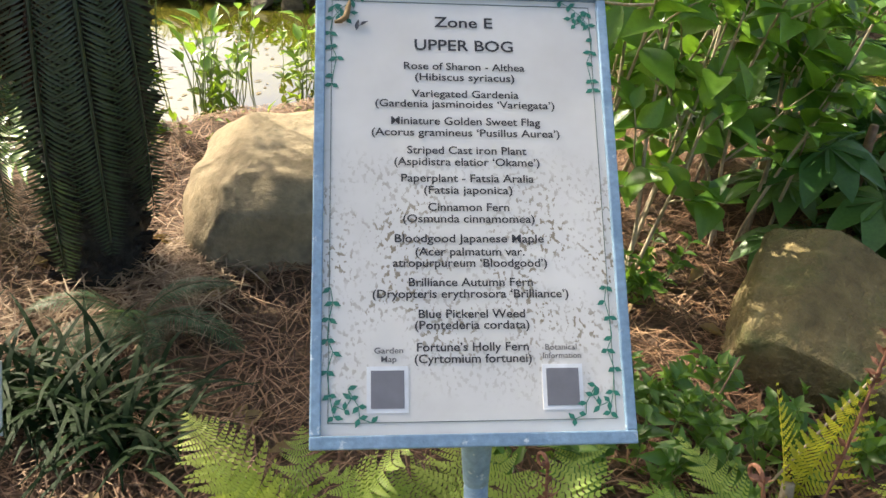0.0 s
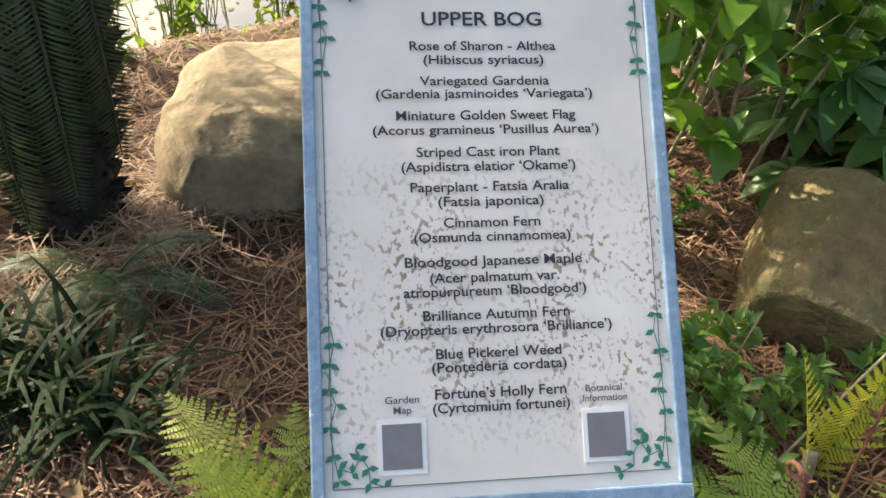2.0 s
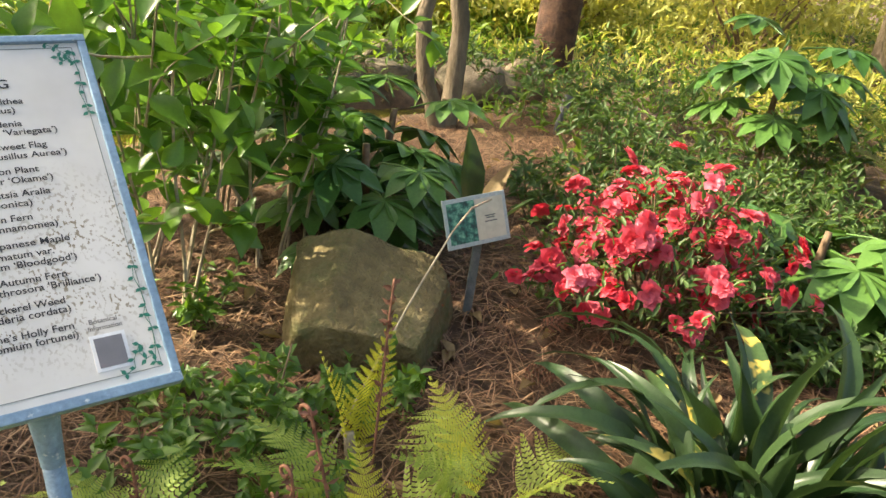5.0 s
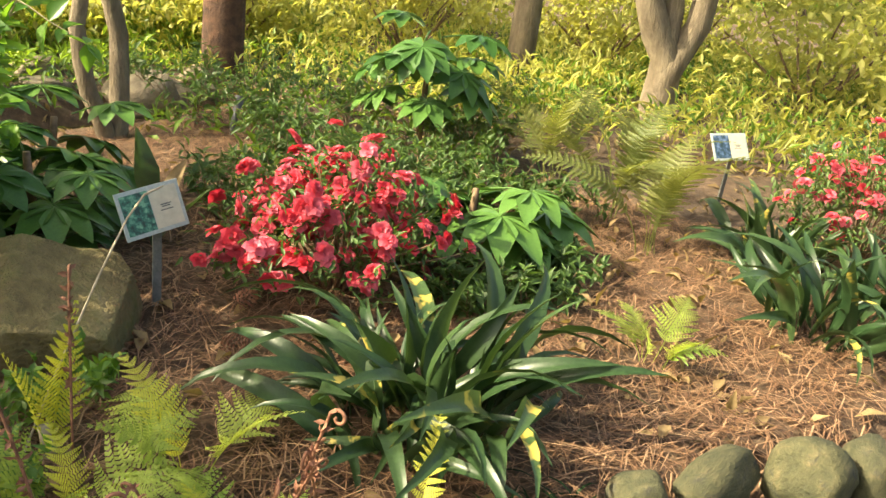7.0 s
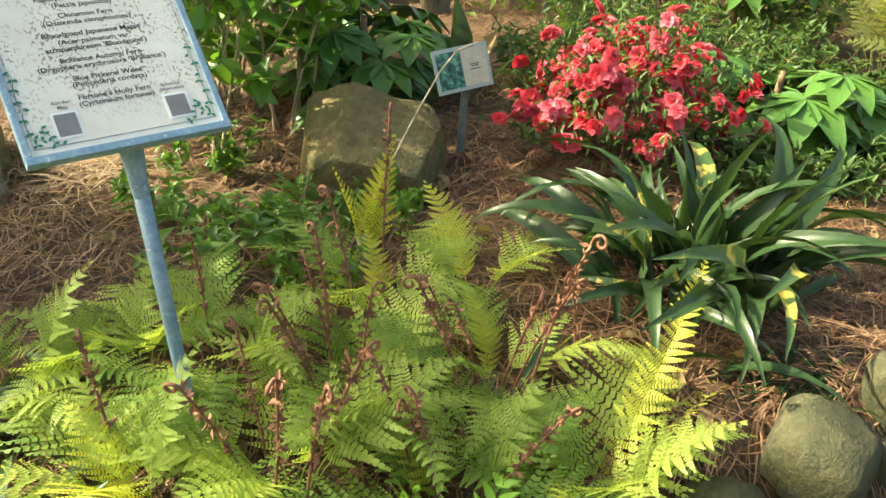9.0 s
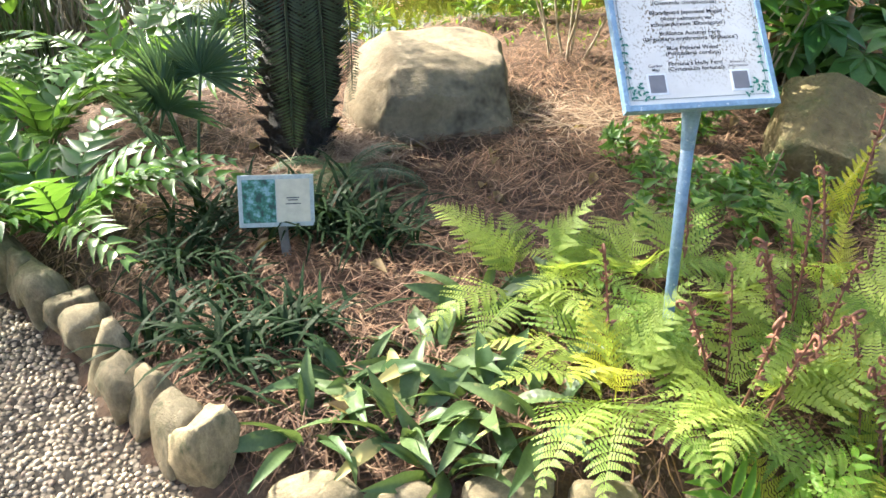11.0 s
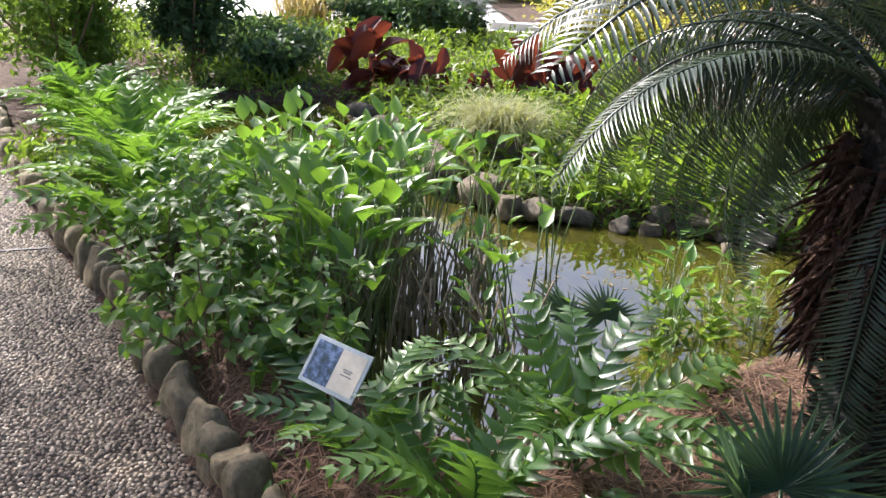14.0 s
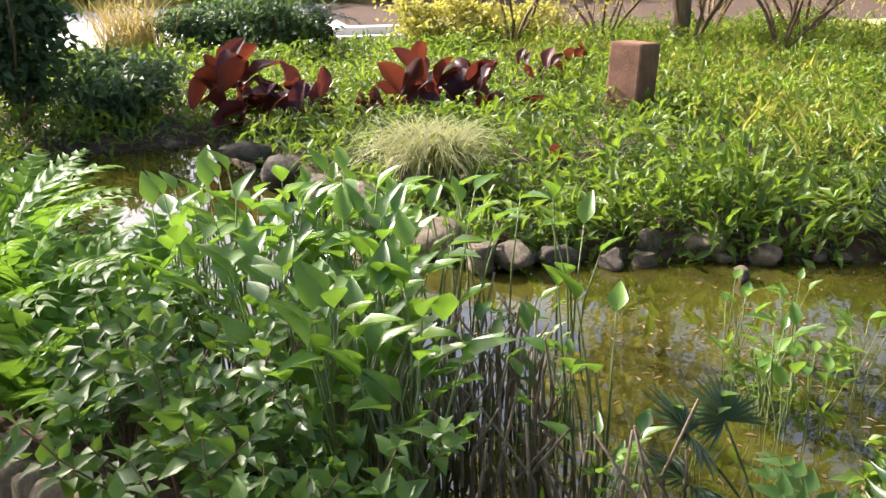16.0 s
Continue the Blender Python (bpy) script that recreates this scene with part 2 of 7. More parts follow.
def aggregate_material():
    """Cement packed with pebbles, for the walk farther off and between the loose-set stones."""
    m, n, l, p = nodes_of("aggregate_cement")
    c = n.new("ShaderNodeTexCoord")
    v = n.new("ShaderNodeTexVoronoi")
    v.inputs["Scale"].default_value = 55.0
    l.new(c.outputs["Object"], v.inputs["Vector"])
    stone = ramp(n, l, v.outputs["Color"], [(0.15, (0.05, 0.04, 0.03)), (0.5, (0.17, 0.14, 0.105)), (0.85, (0.32, 0.27, 0.21))])
    gap = ramp(n, l, v.outputs["Distance"], [(0.35, (0, 0, 0)), (0.6, (1, 1, 1))])
    stain = ramp(n, l, noise_tex(n, l, 1.3, 4.0), [(0.3, (0.6, 0.58, 0.55)), (0.7, (1, 1, 1))])
    l.new(mix_col(n, l, 1.0, mix_col(n, l, gap, stone, (0.022, 0.018, 0.014)), stain, "MULTIPLY"), p.inputs["Base Color"])
    p.inputs["Roughness"].default_value = 0.8
    p.inputs["Specular IOR Level"].default_value = 0.15
    inv = n.new("ShaderNodeMath")
    inv.operation = "SUBTRACT"
    inv.inputs[0].default_value = 1.0
    l.new(v.outputs["Distance"], inv.inputs[1])
    bump(n, l, p, inv.outputs[0], 0.5, 0.004)
    return m


CEMENT = aggregate_material()
PLAZA = rough_material("pale_concrete", [(0.3, (0.62, 0.59, 0.54)), (0.7, (0.8, 0.77, 0.72))], 1.2, 0.85, 0.2, 0.005, 40)
BLUEFRAME = rough_material("blue_painted_metal", [(0.3, (0.13, 0.22, 0.32)), (0.7, (0.22, 0.32, 0.44))], 25, 0.38, 0.25, 0.002, 140, ((0.55, 0.60, 0.64), 60.0, 0.62, 0.72))
GREYPAINT = rough_material("grey_painted_stake", [(0.3, (0.10, 0.11, 0.11)), (0.7, (0.19, 0.20, 0.20))], 25, 0.5, 0.2, 0.002, 140)
LABELRIM = rough_material("grey_green_rim", [(0.3, (0.30, 0.34, 0.33)), (0.7, (0.40, 0.44, 0.43))], 40, 0.4, 0.1, 0.001, 140)
INK = plain_material("black_ink", (0.022, 0.022, 0.026), 0.45)
GREYINK = plain_material("grey_ink", (0.075, 0.075, 0.085), 0.5)
VINE = plain_material("vine_ink", (0.02, 0.16, 0.11), 0.45)
LINEINK = plain_material("line_ink", (0.13, 0.16, 0.14), 0.5)
PATCHWHITE = plain_material("white_patch", (0.66, 0.68, 0.71), 0.4)
CREAM = plain_material("cream_card", (0.52, 0.48, 0.37), 0.45)
POSTSTONE = rough_material("red_brown_stone", [(0.3, (0.13, 0.062, 0.038)), (0.7, (0.27, 0.14, 0.085))], 5, 0.85, 0.5, 0.01)


def sign_face_material():
    """White plastic, greyed by clouds of mildew flecks over its lower part."""
    m, n, l, p = nodes_of("mildewed_white_sign")
    c = n.new("ShaderNodeTexCoord")
    mp = n.new("ShaderNodeMapping")
    mp.inputs["Rotation"].default_value = (0, 0, 0.6)
    mp.inputs["Scale"].default_value = (1.0, 0.75, 1.0)
    l.new(c.outputs["Object"], mp.inputs[0])
    v = n.new("ShaderNodeTexNoise")
    v.inputs["Scale"].default_value, v.inputs["Detail"].default_value, v.inputs["Roughness"].default_value = 215.0, 2.0, 0.5
    l.new(mp.outputs[0], v.inputs[0])
    flecks = ramp(n, l, v.outputs[0], [(0.55, (0, 0, 0)), (0.60, (1, 1, 1))])
    sep = n.new("ShaderNodeSeparateXYZ")
    l.new(c.outputs["Object"], sep.inputs[0])
    band = n.new("ShaderNodeMapRange")
    band.inputs["From Min"].default_value, band.inputs["From Max"].default_value = 0.30, 0.22
    l.new(sep.outputs[1], band.inputs[0])
    low = n.new("ShaderNodeMapRange")
    low.inputs["From Min"].default_value, low.inputs["From Max"].default_value = 0.03, 0.11
    l.new(sep.outputs[1], low.inputs[0])
    cloud = ramp(n, l, noise_tex(n, l, 16.0, 3.0, 0.6), [(0.40, (0, 0, 0)), (0.56, (1, 1, 1))])
    a = n.new("ShaderNodeMath")
    a.operation = "MULTIPLY"
    l.new(band.outputs[0], a.inputs[0])
    l.new(low.outputs[0], a.inputs[1])
    b = n.new("ShaderNodeMath")
    b.operation = "MULTIPLY"
    l.new(a.outputs[0], b.inputs[0])
    l.new(cloud, b.inputs[1])
    f = n.new("ShaderNodeMath")
    f.operation = "MULTIPLY"
    l.new(b.outputs[0], f.inputs[0])
    l.new(flecks, f.inputs[1])
    base = ramp(n, l, noise_tex(n, l, 9.0, 4.0), [(0.3, (0.56, 0.545, 0.52)), (0.7, (0.66, 0.645, 0.62))])
    col = mix_col(n, l, f.outputs[0], base, (0.25, 0.21, 0.15))
    l.new(col, p.inputs["Base Color"])
    p.inputs["Roughness"].default_value = 0.28
    bump(n, l, p, noise_tex(n, l, 40.0), 0.05, 0.001)
    return m


def picture_material(name, a, b, c):
    m, n, l, p = nodes_of(name)
    col = ramp(n, l, noise_tex(n, l, 45.0, 3.0, 0.6), [(0.38, a), (0.5, b), (0.64, c)])
    l.new(col, p.inputs["Base Color"])
    p.inputs["Roughness"].default_value = 0.3
    return m


def water_material():
    m, n, l, p = nodes_of("pond_water")
    p.inputs["Base Color"].default_value = (0.045, 0.04, 0.012, 1)
    p.inputs["Roughness"].default_value = 0.03
    p.inputs["IOR"].default_value = 1.75
    p.inputs["Transmission Weight"].default_value = 0.0
    p.inputs["Specular IOR Level"].default_value = 1.0
    col = ramp(n, l, noise_tex(n, l, 1.6, 4.0), [(0.35, (0.022, 0.022, 0.003)), (0.65, (0.075, 0.07, 0.010))])
    l.new(col, p.inputs["Base Color"])
    bump(n, l, p, noise_tex(n, l, 5.0, 2.0), 0.06, 0.02)
    return m


SIGNFACE = sign_face_material()
WATER = water_material()

# ---- mesh helpers ----
class Soup:
    """Collects vertices and faces of one mesh."""
    def __init__(self):
        self.v, self.f, self.n = [], [], 0

    def add(self, verts, faces):
        verts = np.asarray(verts, float).reshape(-1, 3)
        self.v.append(verts)
        self.f.extend((np.asarray(faces) + self.n).tolist())
        self.n += len(verts)

    def mesh(self, name, material, smooth=True):
        me = bpy.data.meshes.new(name)
        me.from_pydata(np.concatenate(self.v).tolist(), [], self.f)
        me.materials.append(material)
        if smooth:
            me.polygons.foreach_set("use_smooth", [True] * len(me.polygons))
        me.update()
        return me


def thing(name, label, category, group="", at=(0, 0, 0), rz=0.0, kind=""):
    ob = new(name)
    ob.empty_display_size = 0.1
    ob.matrix_basis = pose(*at, 0, 0, rz)
    return tagged(ob, label, category, group, kind)


def solid(name, data, label, category, group="", at=(0, 0, 0), kind=""):
    ob = new(name, data)
    ob.location = at
    return tagged(ob, label, category, group, kind)


def put_part(name, data, parent, label="", m=None, kind=""):
    ob = new(name, data)
    ob.parent = parent
    if m is not None:
        ob.matrix_basis = m
    return tagged(ob, label, kind=kind)


def unit(a):
    return a / np.maximum(np.linalg.norm(a, axis=-1, keepdims=True), 1e-9)


def blade(n=4, peak=0.4, cup=0.12, droop=0.15, sharp=1.0, stalk=0.0):
    """A unit leaf along y: n lengthwise steps, cupped across, drooping to its tip."""
    t = np.linspace(0, 1, n + 1)
    w = np.where(t < peak, (t / peak) ** 0.7, ((1 - t) / (1 - peak)) ** sharp) * 0.5
    w = np.maximum(w, 0.02)
    v = []
    for ti, wi in zip(t, w):
        z = -droop * ti * ti
        v += [(-wi, ti, z + cup * wi), (0, ti, z), (wi, ti, z + cup * wi)]
    f = []
    for i in range(n):
        a = 3 * i
        f += [(a, a + 1, a + 4, a + 3), (a + 1, a + 2, a + 5, a + 4)]
    return np.array(v), np.array(f)


def place(soup, tmpl, pos, direction, up, length, width, drop=None):
    """Many copies of a unit leaf, as islands of one mesh."""
    tv, tf = tmpl
    pos, direction, up = (np.atleast_2d(np.asarray(a, float)) for a in (pos, direction, up))
    k = len(pos)
    y = unit(direction)
    x = np.cross(y, np.broadcast_to(up, (k, 3)))
    x = unit(x + 1e-6)
    z = np.cross(x, y)
    L = np.broadcast_to(np.asarray(length, float), (k,))[:, None, None]
    W = np.broadcast_to(np.asarray(width, float), (k,))[:, None, None]
    v = pos[:, None] + tv[None, :, :1] * W * x[:, None] + tv[None, :, 1:2] * L * y[:, None] + tv[None, :, 2:] * L * z[:, None]
    f = (tf[None] + (np.arange(k) * len(tv))[:, None, None]).reshape(-1, tf.shape[1])
    soup.add(v.reshape(-1, 3), f)


def tube(soup, pts, radii, sides=6):
    pts = np.asarray(pts, float)
    radii = np.broadcast_to(np.asarray(radii, float), (len(pts),))
    tan = unit(np.gradient(pts, axis=0))
    ref = np.array([0.31, 0.17, 0.93]) if abs(tan[0][2]) < 0.9 else np.array([1.0, 0.2, 0.0])
    x = unit(np.cross(tan, ref))
    y = np.cross(tan, x)
    a = np.linspace(0, 2 * np.pi, sides, endpoint=False)
    ring = np.cos(a)[None, :, None] * x[:, None] + np.sin(a)[None, :, None] * y[:, None]
    v = pts[:, None] + ring * radii[:, None, None]
    f = []
    for i in range(len(pts) - 1):
        for j in range(sides):
            k = (j + 1) % sides
            f.append((i * sides + j, i * sides + k, (i + 1) * sides + k, (i + 1) * sides + j))
    soup.add(v.reshape(-1, 3), f)
    soup.f.append([soup.n - sides + j for j in range(sides)])


def box(soup, lo, hi, m=None, bevel=0.0):
    bm = bmesh.new()
    bmesh.ops.create_cube(bm, size=1.0)
    for v in bm.verts:
        v.co = Vector([(a + b) / 2 + c * (b - a) for a, b, c in zip(lo, hi, v.co)])
    if bevel:
        bmesh.ops.bevel(bm, geom=list(bm.edges), offset=bevel, segments=2, affect='EDGES', profile=0.6)
    if m is not None:
        bm.transform(m)
    bm.verts.index_update()
    vs = [v.co[:] for v in bm.verts]
    base = soup.n
    soup.v.append(np.array(vs))
    soup.f.extend([[base + v.index for v in f.verts] for f in bm.faces])
    soup.n += len(vs)
    bm.free()


def rock_mesh(name, size, seed, material, square=0.6, rough=0.12, cuts=4, detail=4, top=None, fine=0.02, flats=(), deep=(0.55, 0.82)):
    """A weathered stone: a sphere squared off, cut by random flats and roughened by noise."""
    rng = np.random.default_rng(seed)
    bm = bmesh.new()
    bmesh.ops.create_icosphere(bm, subdivisions=detail, radius=1.0)
    normals = [unit(rng.normal(size=3)) for _ in range(cuts)]
    depth = list(rng.uniform(*deep, cuts)) + [d for _, d in flats]
    normals += [unit(np.array(n, float)) for n, _ in flats]
    off = Vector(rng.uniform(-50, 50, 3))
    for v in bm.verts:
        c = np.array(v.co)
        c = np.sign(c) * np.abs(c) ** (1.0 - 0.45 * square)
        for nrm, d in zip(normals, depth):
            over = c @ nrm - d
            if over > 0:
                c = c - nrm * over * 0.95
        n1 = noise.noise(Vector(c) * 1.3 + off) * rough * 1.4 + noise.noise(Vector(c) * 3.1 + off) * rough * 0.6
        n2 = noise.noise(Vector(c) * 8.0 + off) * fine + noise.noise(Vector(c) * 19.0 + off) * fine * 0.5
        c = c * (1 + n1 + n2)
        v.co = Vector(c * np.array(size))
        if top:
            v.co = top(v.co)
    for f in bm.faces:
        f.smooth = True
    me = bpy.data.meshes.new(name)
    bm.to_mesh(me)
    bm.free()
    me.materials.append(material)
    return me


# ---- the lie of the land ----
EDGE = np.array([(-11.0, 17.0), (-6.16, 8.72), (-4.46, 5.81), (-3.47, 4.33), (-2.81, 3.43), (-2.40, 2.72), (-1.95, 2.05), (-1.65, 1.62),
                 (-1.27, 1.16), (-1.04, 0.78), (-0.88, 0.56), (-0.55, 0.42), (-0.1, 0.36), (0.4, 0.2), (0.95, -0.1), (1.30, -0.25), (1.75, -0.38),
                 (2.1, -0.62), (3.0, -1.3), (6.0, -3.2)])
POND = np.array([(0.5, 3.62), (0.1, 3.6), (-0.45, 3.35), (-0.9, 2.95), (-1.45, 2.75), (-1.9, 3.1), (-2.35, 3.9), (-2.9, 5.2), (-3.6, 7.0), (-3.9, 9.0),
                 (-2.7, 9.3), (-2.1, 7.8), (-1.7, 6.3), (-1.25, 5.6), (-0.7, 5.42), (-0.2, 5.32), (0.8, 5.02), (1.8, 4.8), (2.8, 4.6), (4.0, 4.35),
                 (4.7, 4.25), (4.6, 3.85), (3.6, 3.75), (2.6, 3.75), (1.6, 3.6)])


def poly_distance(p, poly, closed):
    """Distance to a chain of segments, with the side: positive to the left of the chain as it runs (inside, for the edge of the bed)."""
    a = poly
    b = np.roll(poly, -1, axis=0)
    if not closed:
        a, b = a[:-1], b[:-1]
    best = np.full(len(p), 1e9)
    side = np.zeros(len(p))
    for s, e in zip(a, b):
        d = e - s
        t = np.clip(((p - s) @ d) / (d @ d), 0, 1)
        q = p - (s + t[:, None] * d)
        dist = np.hypot(q[:, 0], q[:, 1])
        cr = d[0] * (p[:, 1] - s[1]) - d[1] * (p[:, 0] - s[0])
        near = dist < best
        best[near] = dist[near]
        side[near] = np.sign(cr[near])
    return best, side


def inside(p, poly):
    x, y = p[:, 0], p[:, 1]
    res = np.zeros(len(p), bool)
    for (x1, y1), (x2, y2) in zip(poly, np.roll(poly, -1, axis=0)):
        cross = ((y1 > y) != (y2 > y)) & (x < (x2 - x1) * (y - y1) / (y2 - y1 + 1e-12) + x1)
        res ^= cross
    return res


def smooth(a, lo, hi):
    t = np.clip((a - lo) / (hi - lo), 0, 1)
    return t * t * (3 - 2 * t)


PATH_Z, WATER_Z = -0.12, -0.20


def ground_z(p):
    p = np.atleast_2d(np.asarray(p, float))
    d, s = poly_distance(p, EDGE, False)
    sd = d * s
    bed = np.clip(0.03 + 0.055 * p[:, 0], -0.02, 0.10)
    bed = bed - 0.09 * smooth(p[:, 1], 2.6, 5.0)
    z = np.where(sd > 0, PATH_Z + 0.03 + (bed - PATH_Z - 0.03) * smooth(sd, 0.0, 0.22), PATH_Z - 0.02)
    pd, _ = poly_distance(p, POND, True)
    pin = np.where(inside(p, POND), pd, -pd)
    low = smooth(pin, -0.28, 0.25)
    z = z * (1 - low) + (-0.5) * low
    far = np.hypot(p[:, 0], p[:, 1])
    wob = 0.012 * np.sin(p[:, 0] * 5.1 + 1.3 * np.sin(p[:, 1] * 3.7)) + 0.01 * np.sin(p[:, 1] * 7.3 + p[:, 0] * 2.1)
    return z + np.where(sd > 0.1, wob, 0) * (far < 30)


def gz(x, y):
    return float(ground_z([(x, y)])[0])


def grid_axis(near_lo, near_hi, step, far):
    mid = np.arange(near_lo, near_hi + step / 2, step)
    out_hi = near_hi + step * np.cumsum(1.35 ** np.arange(1, 40))
    out_lo = near_lo - step * np.cumsum(1.35 ** np.arange(1, 40))
    return np.concatenate([out_lo[out_lo > -far][::-1], mid, out_hi[out_hi < far]])


def make_ground():
    xs, ys = grid_axis(-4.5, 5.5, 0.06, 900), grid_axis(-1.6, 8.5, 0.06, 900)
    X, Y = np.meshgrid(xs, ys)
    p = np.stack([X.ravel(), Y.ravel()], 1)
    z = ground_z(p)
    nx, ny = len(xs), len(ys)
    i = (np.arange(ny - 1)[:, None] * nx + np.arange(nx - 1)[None]).ravel()
    s = Soup()
    s.add(np.column_stack([p, z]), np.stack([i, i + 1, i + nx + 1, i + nx], 1))
    solid("ground", s.mesh("ground", SOIL), "brown garden soil under pine needle litter", "ground", kind="structure")


def make_water():
    s = Soup()
    bm = bmesh.new()
    c = POND.mean(0)
    vs = []
    for q in POND:
        d = unit(q - c) * 0.28
        vs.append(bm.verts.new((q[0] + d[0], q[1] + d[1], WATER_Z)))
    face = bm.faces.new(vs)
    bmesh.ops.triangulate(bm, faces=[face])
    for f in bm.faces:
        if f.normal.z < 0:
            f.normal_flip()
    me = bpy.data.meshes.new("water")
    bm.to_mesh(me)
    bm.free()
    me.materials.append(WATER)
    solid("water", me, "still brown-green pond water mirroring bright sky", "water", kind="structure")


def make_path():
    """The walk of exposed pebbles, laid in slabs with a narrow joint between them."""
    tan = unit(np.gradient(EDGE, axis=0))
    for _ in range(30):
        tan[1:-1] = unit(tan[:-2] + 2 * tan[1:-1] + tan[2:])
    out = np.stack([tan[:, 1], -tan[:, 0]], 1)
    far_side = EDGE + out * 3.0
    s = Soup()
    top, thick = PATH_Z, 0.06
    k = len(EDGE)
    v = [(*q, top) for q in EDGE] + [(*q, top) for q in far_side] + [(*q, top - thick) for q in EDGE] + [(*q, top - thick) for q in far_side]
    f = []
    for i in range(k - 1):
        f += [(i, k + i, k + i + 1, i + 1), (i, i + 1, 2 * k + i + 1, 2 * k + i), (k + i, 3 * k + i, 3 * k + i + 1, k + i + 1)]
    s.add(v, f)
    path = solid("pavement", s.mesh("pavement", CEMENT, False), "exposed pebble aggregate walk with a saw-cut joint", "path", kind="structure")
    # the saw-cut joint across the walk
    a, d = np.array((-3.42, 4.2)), unit(np.array((-1.0, -0.42)))
    j = Soup()
    box(j, (0, -0.008, 0), (2.3, 0.008, 0.005), Matrix.Translation((a[0], a[1], PATH_Z + 0.0005)) @ Matrix.Rotation(math.atan2(d[1], d[0]), 4, 'Z'))
    put_part("joint", j.mesh("joint", INK, False), path, "dark joint between slabs")
    return path


def pebble_mesh(seed):
    rng = np.random.default_rng(seed)
    a = np.linspace(0, 2 * np.pi, 6, endpoint=False) + rng.uniform(0, 1)
    r = rng.uniform(0.85, 1.1, 6)
    low = np.stack([np.cos(a) * r, np.sin(a) * r, np.zeros(6) - 0.05], 1)
    mid = np.stack([np.cos(a) * r * 0.72, np.sin(a) * r * 0.72, np.full(6, 0.38)], 1)
    v = np.concatenate([low, mid])
    f3 = [(i, (i + 1) % 6, 6 + (i + 1) % 6, 6 + i) for i in range(6)]
    return v, f3


def make_pebbles(path):
    rng = np.random.default_rng(4)
    step = 0.0175
    X, Y = np.meshgrid(np.arange(-5.0, 0.0, step), np.arange(-0.3, 5.2, step))
    FX, FY = np.meshgrid(np.arange(-6.2, 0.0, step * 1.35), np.arange(5.2, 9.0, step * 1.35))
    p = np.concatenate([np.stack([X.ravel(), Y.ravel()], 1), np.stack([FX.ravel(), FY.ravel()], 1)])
    p = p + rng.uniform(-0.006, 0.006, p.shape)
    d, s = poly_distance(p, EDGE, False)
    near = (s < 0) & (d > 0.015) & (d < 1.75) & (rng.random(len(p)) < 0.93)
    a, nrm = np.array((-3.42, 4.2)), np.array((-0.387, 0.922))
    near &= np.abs((p - a) @ nrm) > 0.014
    p = p[near]
    order = np.argsort(np.hypot(p[:, 0] + 1.25, p[:, 1] - 0.75))
    p = p[order]
    shapes = [pebble_mesh(i) for i in range(6)]
    size = rng.uniform(0.0052, 0.0096, len(p)) * np.where(p[:, 1] > 5.2, 1.3, 1.0)
    kinds = rng.integers(0, 6, len(p))
    turn = rng.uniform(0, 6.28, len(p))
    data = []
    for v, f in shapes:
        s0 = Soup()
        s0.add(v, f)
        s0.f.append([6, 7, 8, 9, 10, 11])
        me = s0.mesh("pebble", PEBBLE_ONE)
        data.append(me)
    for i in range(300):
        put_part("pebble", data[kinds[i]], path, m=Matrix.LocRotScale((p[i][0], p[i][1], PATH_Z + 0.0005), Euler((0, 0, turn[i])), (size[i] * 1.15, size[i] * 0.9, size[i] * 1.1)))
    rest = Soup()
    for k in range(6):
        sel = np.where(kinds[300:] == k)[0] + 300
        v, f = shapes[k]
        c, sn = np.cos(turn[sel]), np.sin(turn[sel])
        sc = size[sel]
        vx = v[None, :, 0] * sc[:, None] * 1.15
        vy = v[None, :, 1] * sc[:, None] * 0.9
        vv = np.stack([vx * c[:, None] - vy * sn[:, None] + p[sel, 0][:, None], vx * sn[:, None] + vy * c[:, None] + p[sel, 1][:, None],
                       np.broadcast_to(v[None, :, 2] * sc[:, None] * 1.1 + PATH_Z + 0.0005, vx.shape)], 2)
        base = (np.arange(len(sel)) * 12)[:, None, None]
        rest.add(vv.reshape(-1, 3), (np.array(f)[None] + base).reshape(-1, 4))
        off = rest.n - len(sel) * 12
        rest.f.extend((off + np.arange(len(sel))[:, None] * 12 + np.array([6, 7, 8, 9, 10, 11])[None]).tolist())
    put_part("pebbles", rest.mesh("pebbles", PEBBLE), path, "rounded tan and grey pebbles", kind="stuff")


PEBBLE_ONE, _n, _l, _p = nodes_of("single_pebble")
_l.new(ramp(_n, _l, _n.new("ShaderNodeObjectInfo").outputs["Random"], [(0.0, (0.07, 0.054, 0.035)), (0.3, (0.20, 0.152, 0.095)), (0.6, (0.31, 0.25, 0.165)), (0.8, (0.15, 0.10, 0.065)), (1.0, (0.47, 0.39, 0.275))]), _p.inputs["Base Color"])
_p.inputs["Roughness"].default_value = 0.45
bump(_n, _l, _p, noise_tex(_n, _l, 6.0), 0.1, 0.001)

make_ground()
make_water()
PATHOB = make_path()


# ---- stones ----
def boulder_top(co):
    # flat top sloping gently, undercut front
    if co.z > 0.13:
        co.z = 0.13 + (co.z - 0.13) * 0.55
    if co.y < 0 and co.z < 0.02:
        co.y *= 0.92
    return co


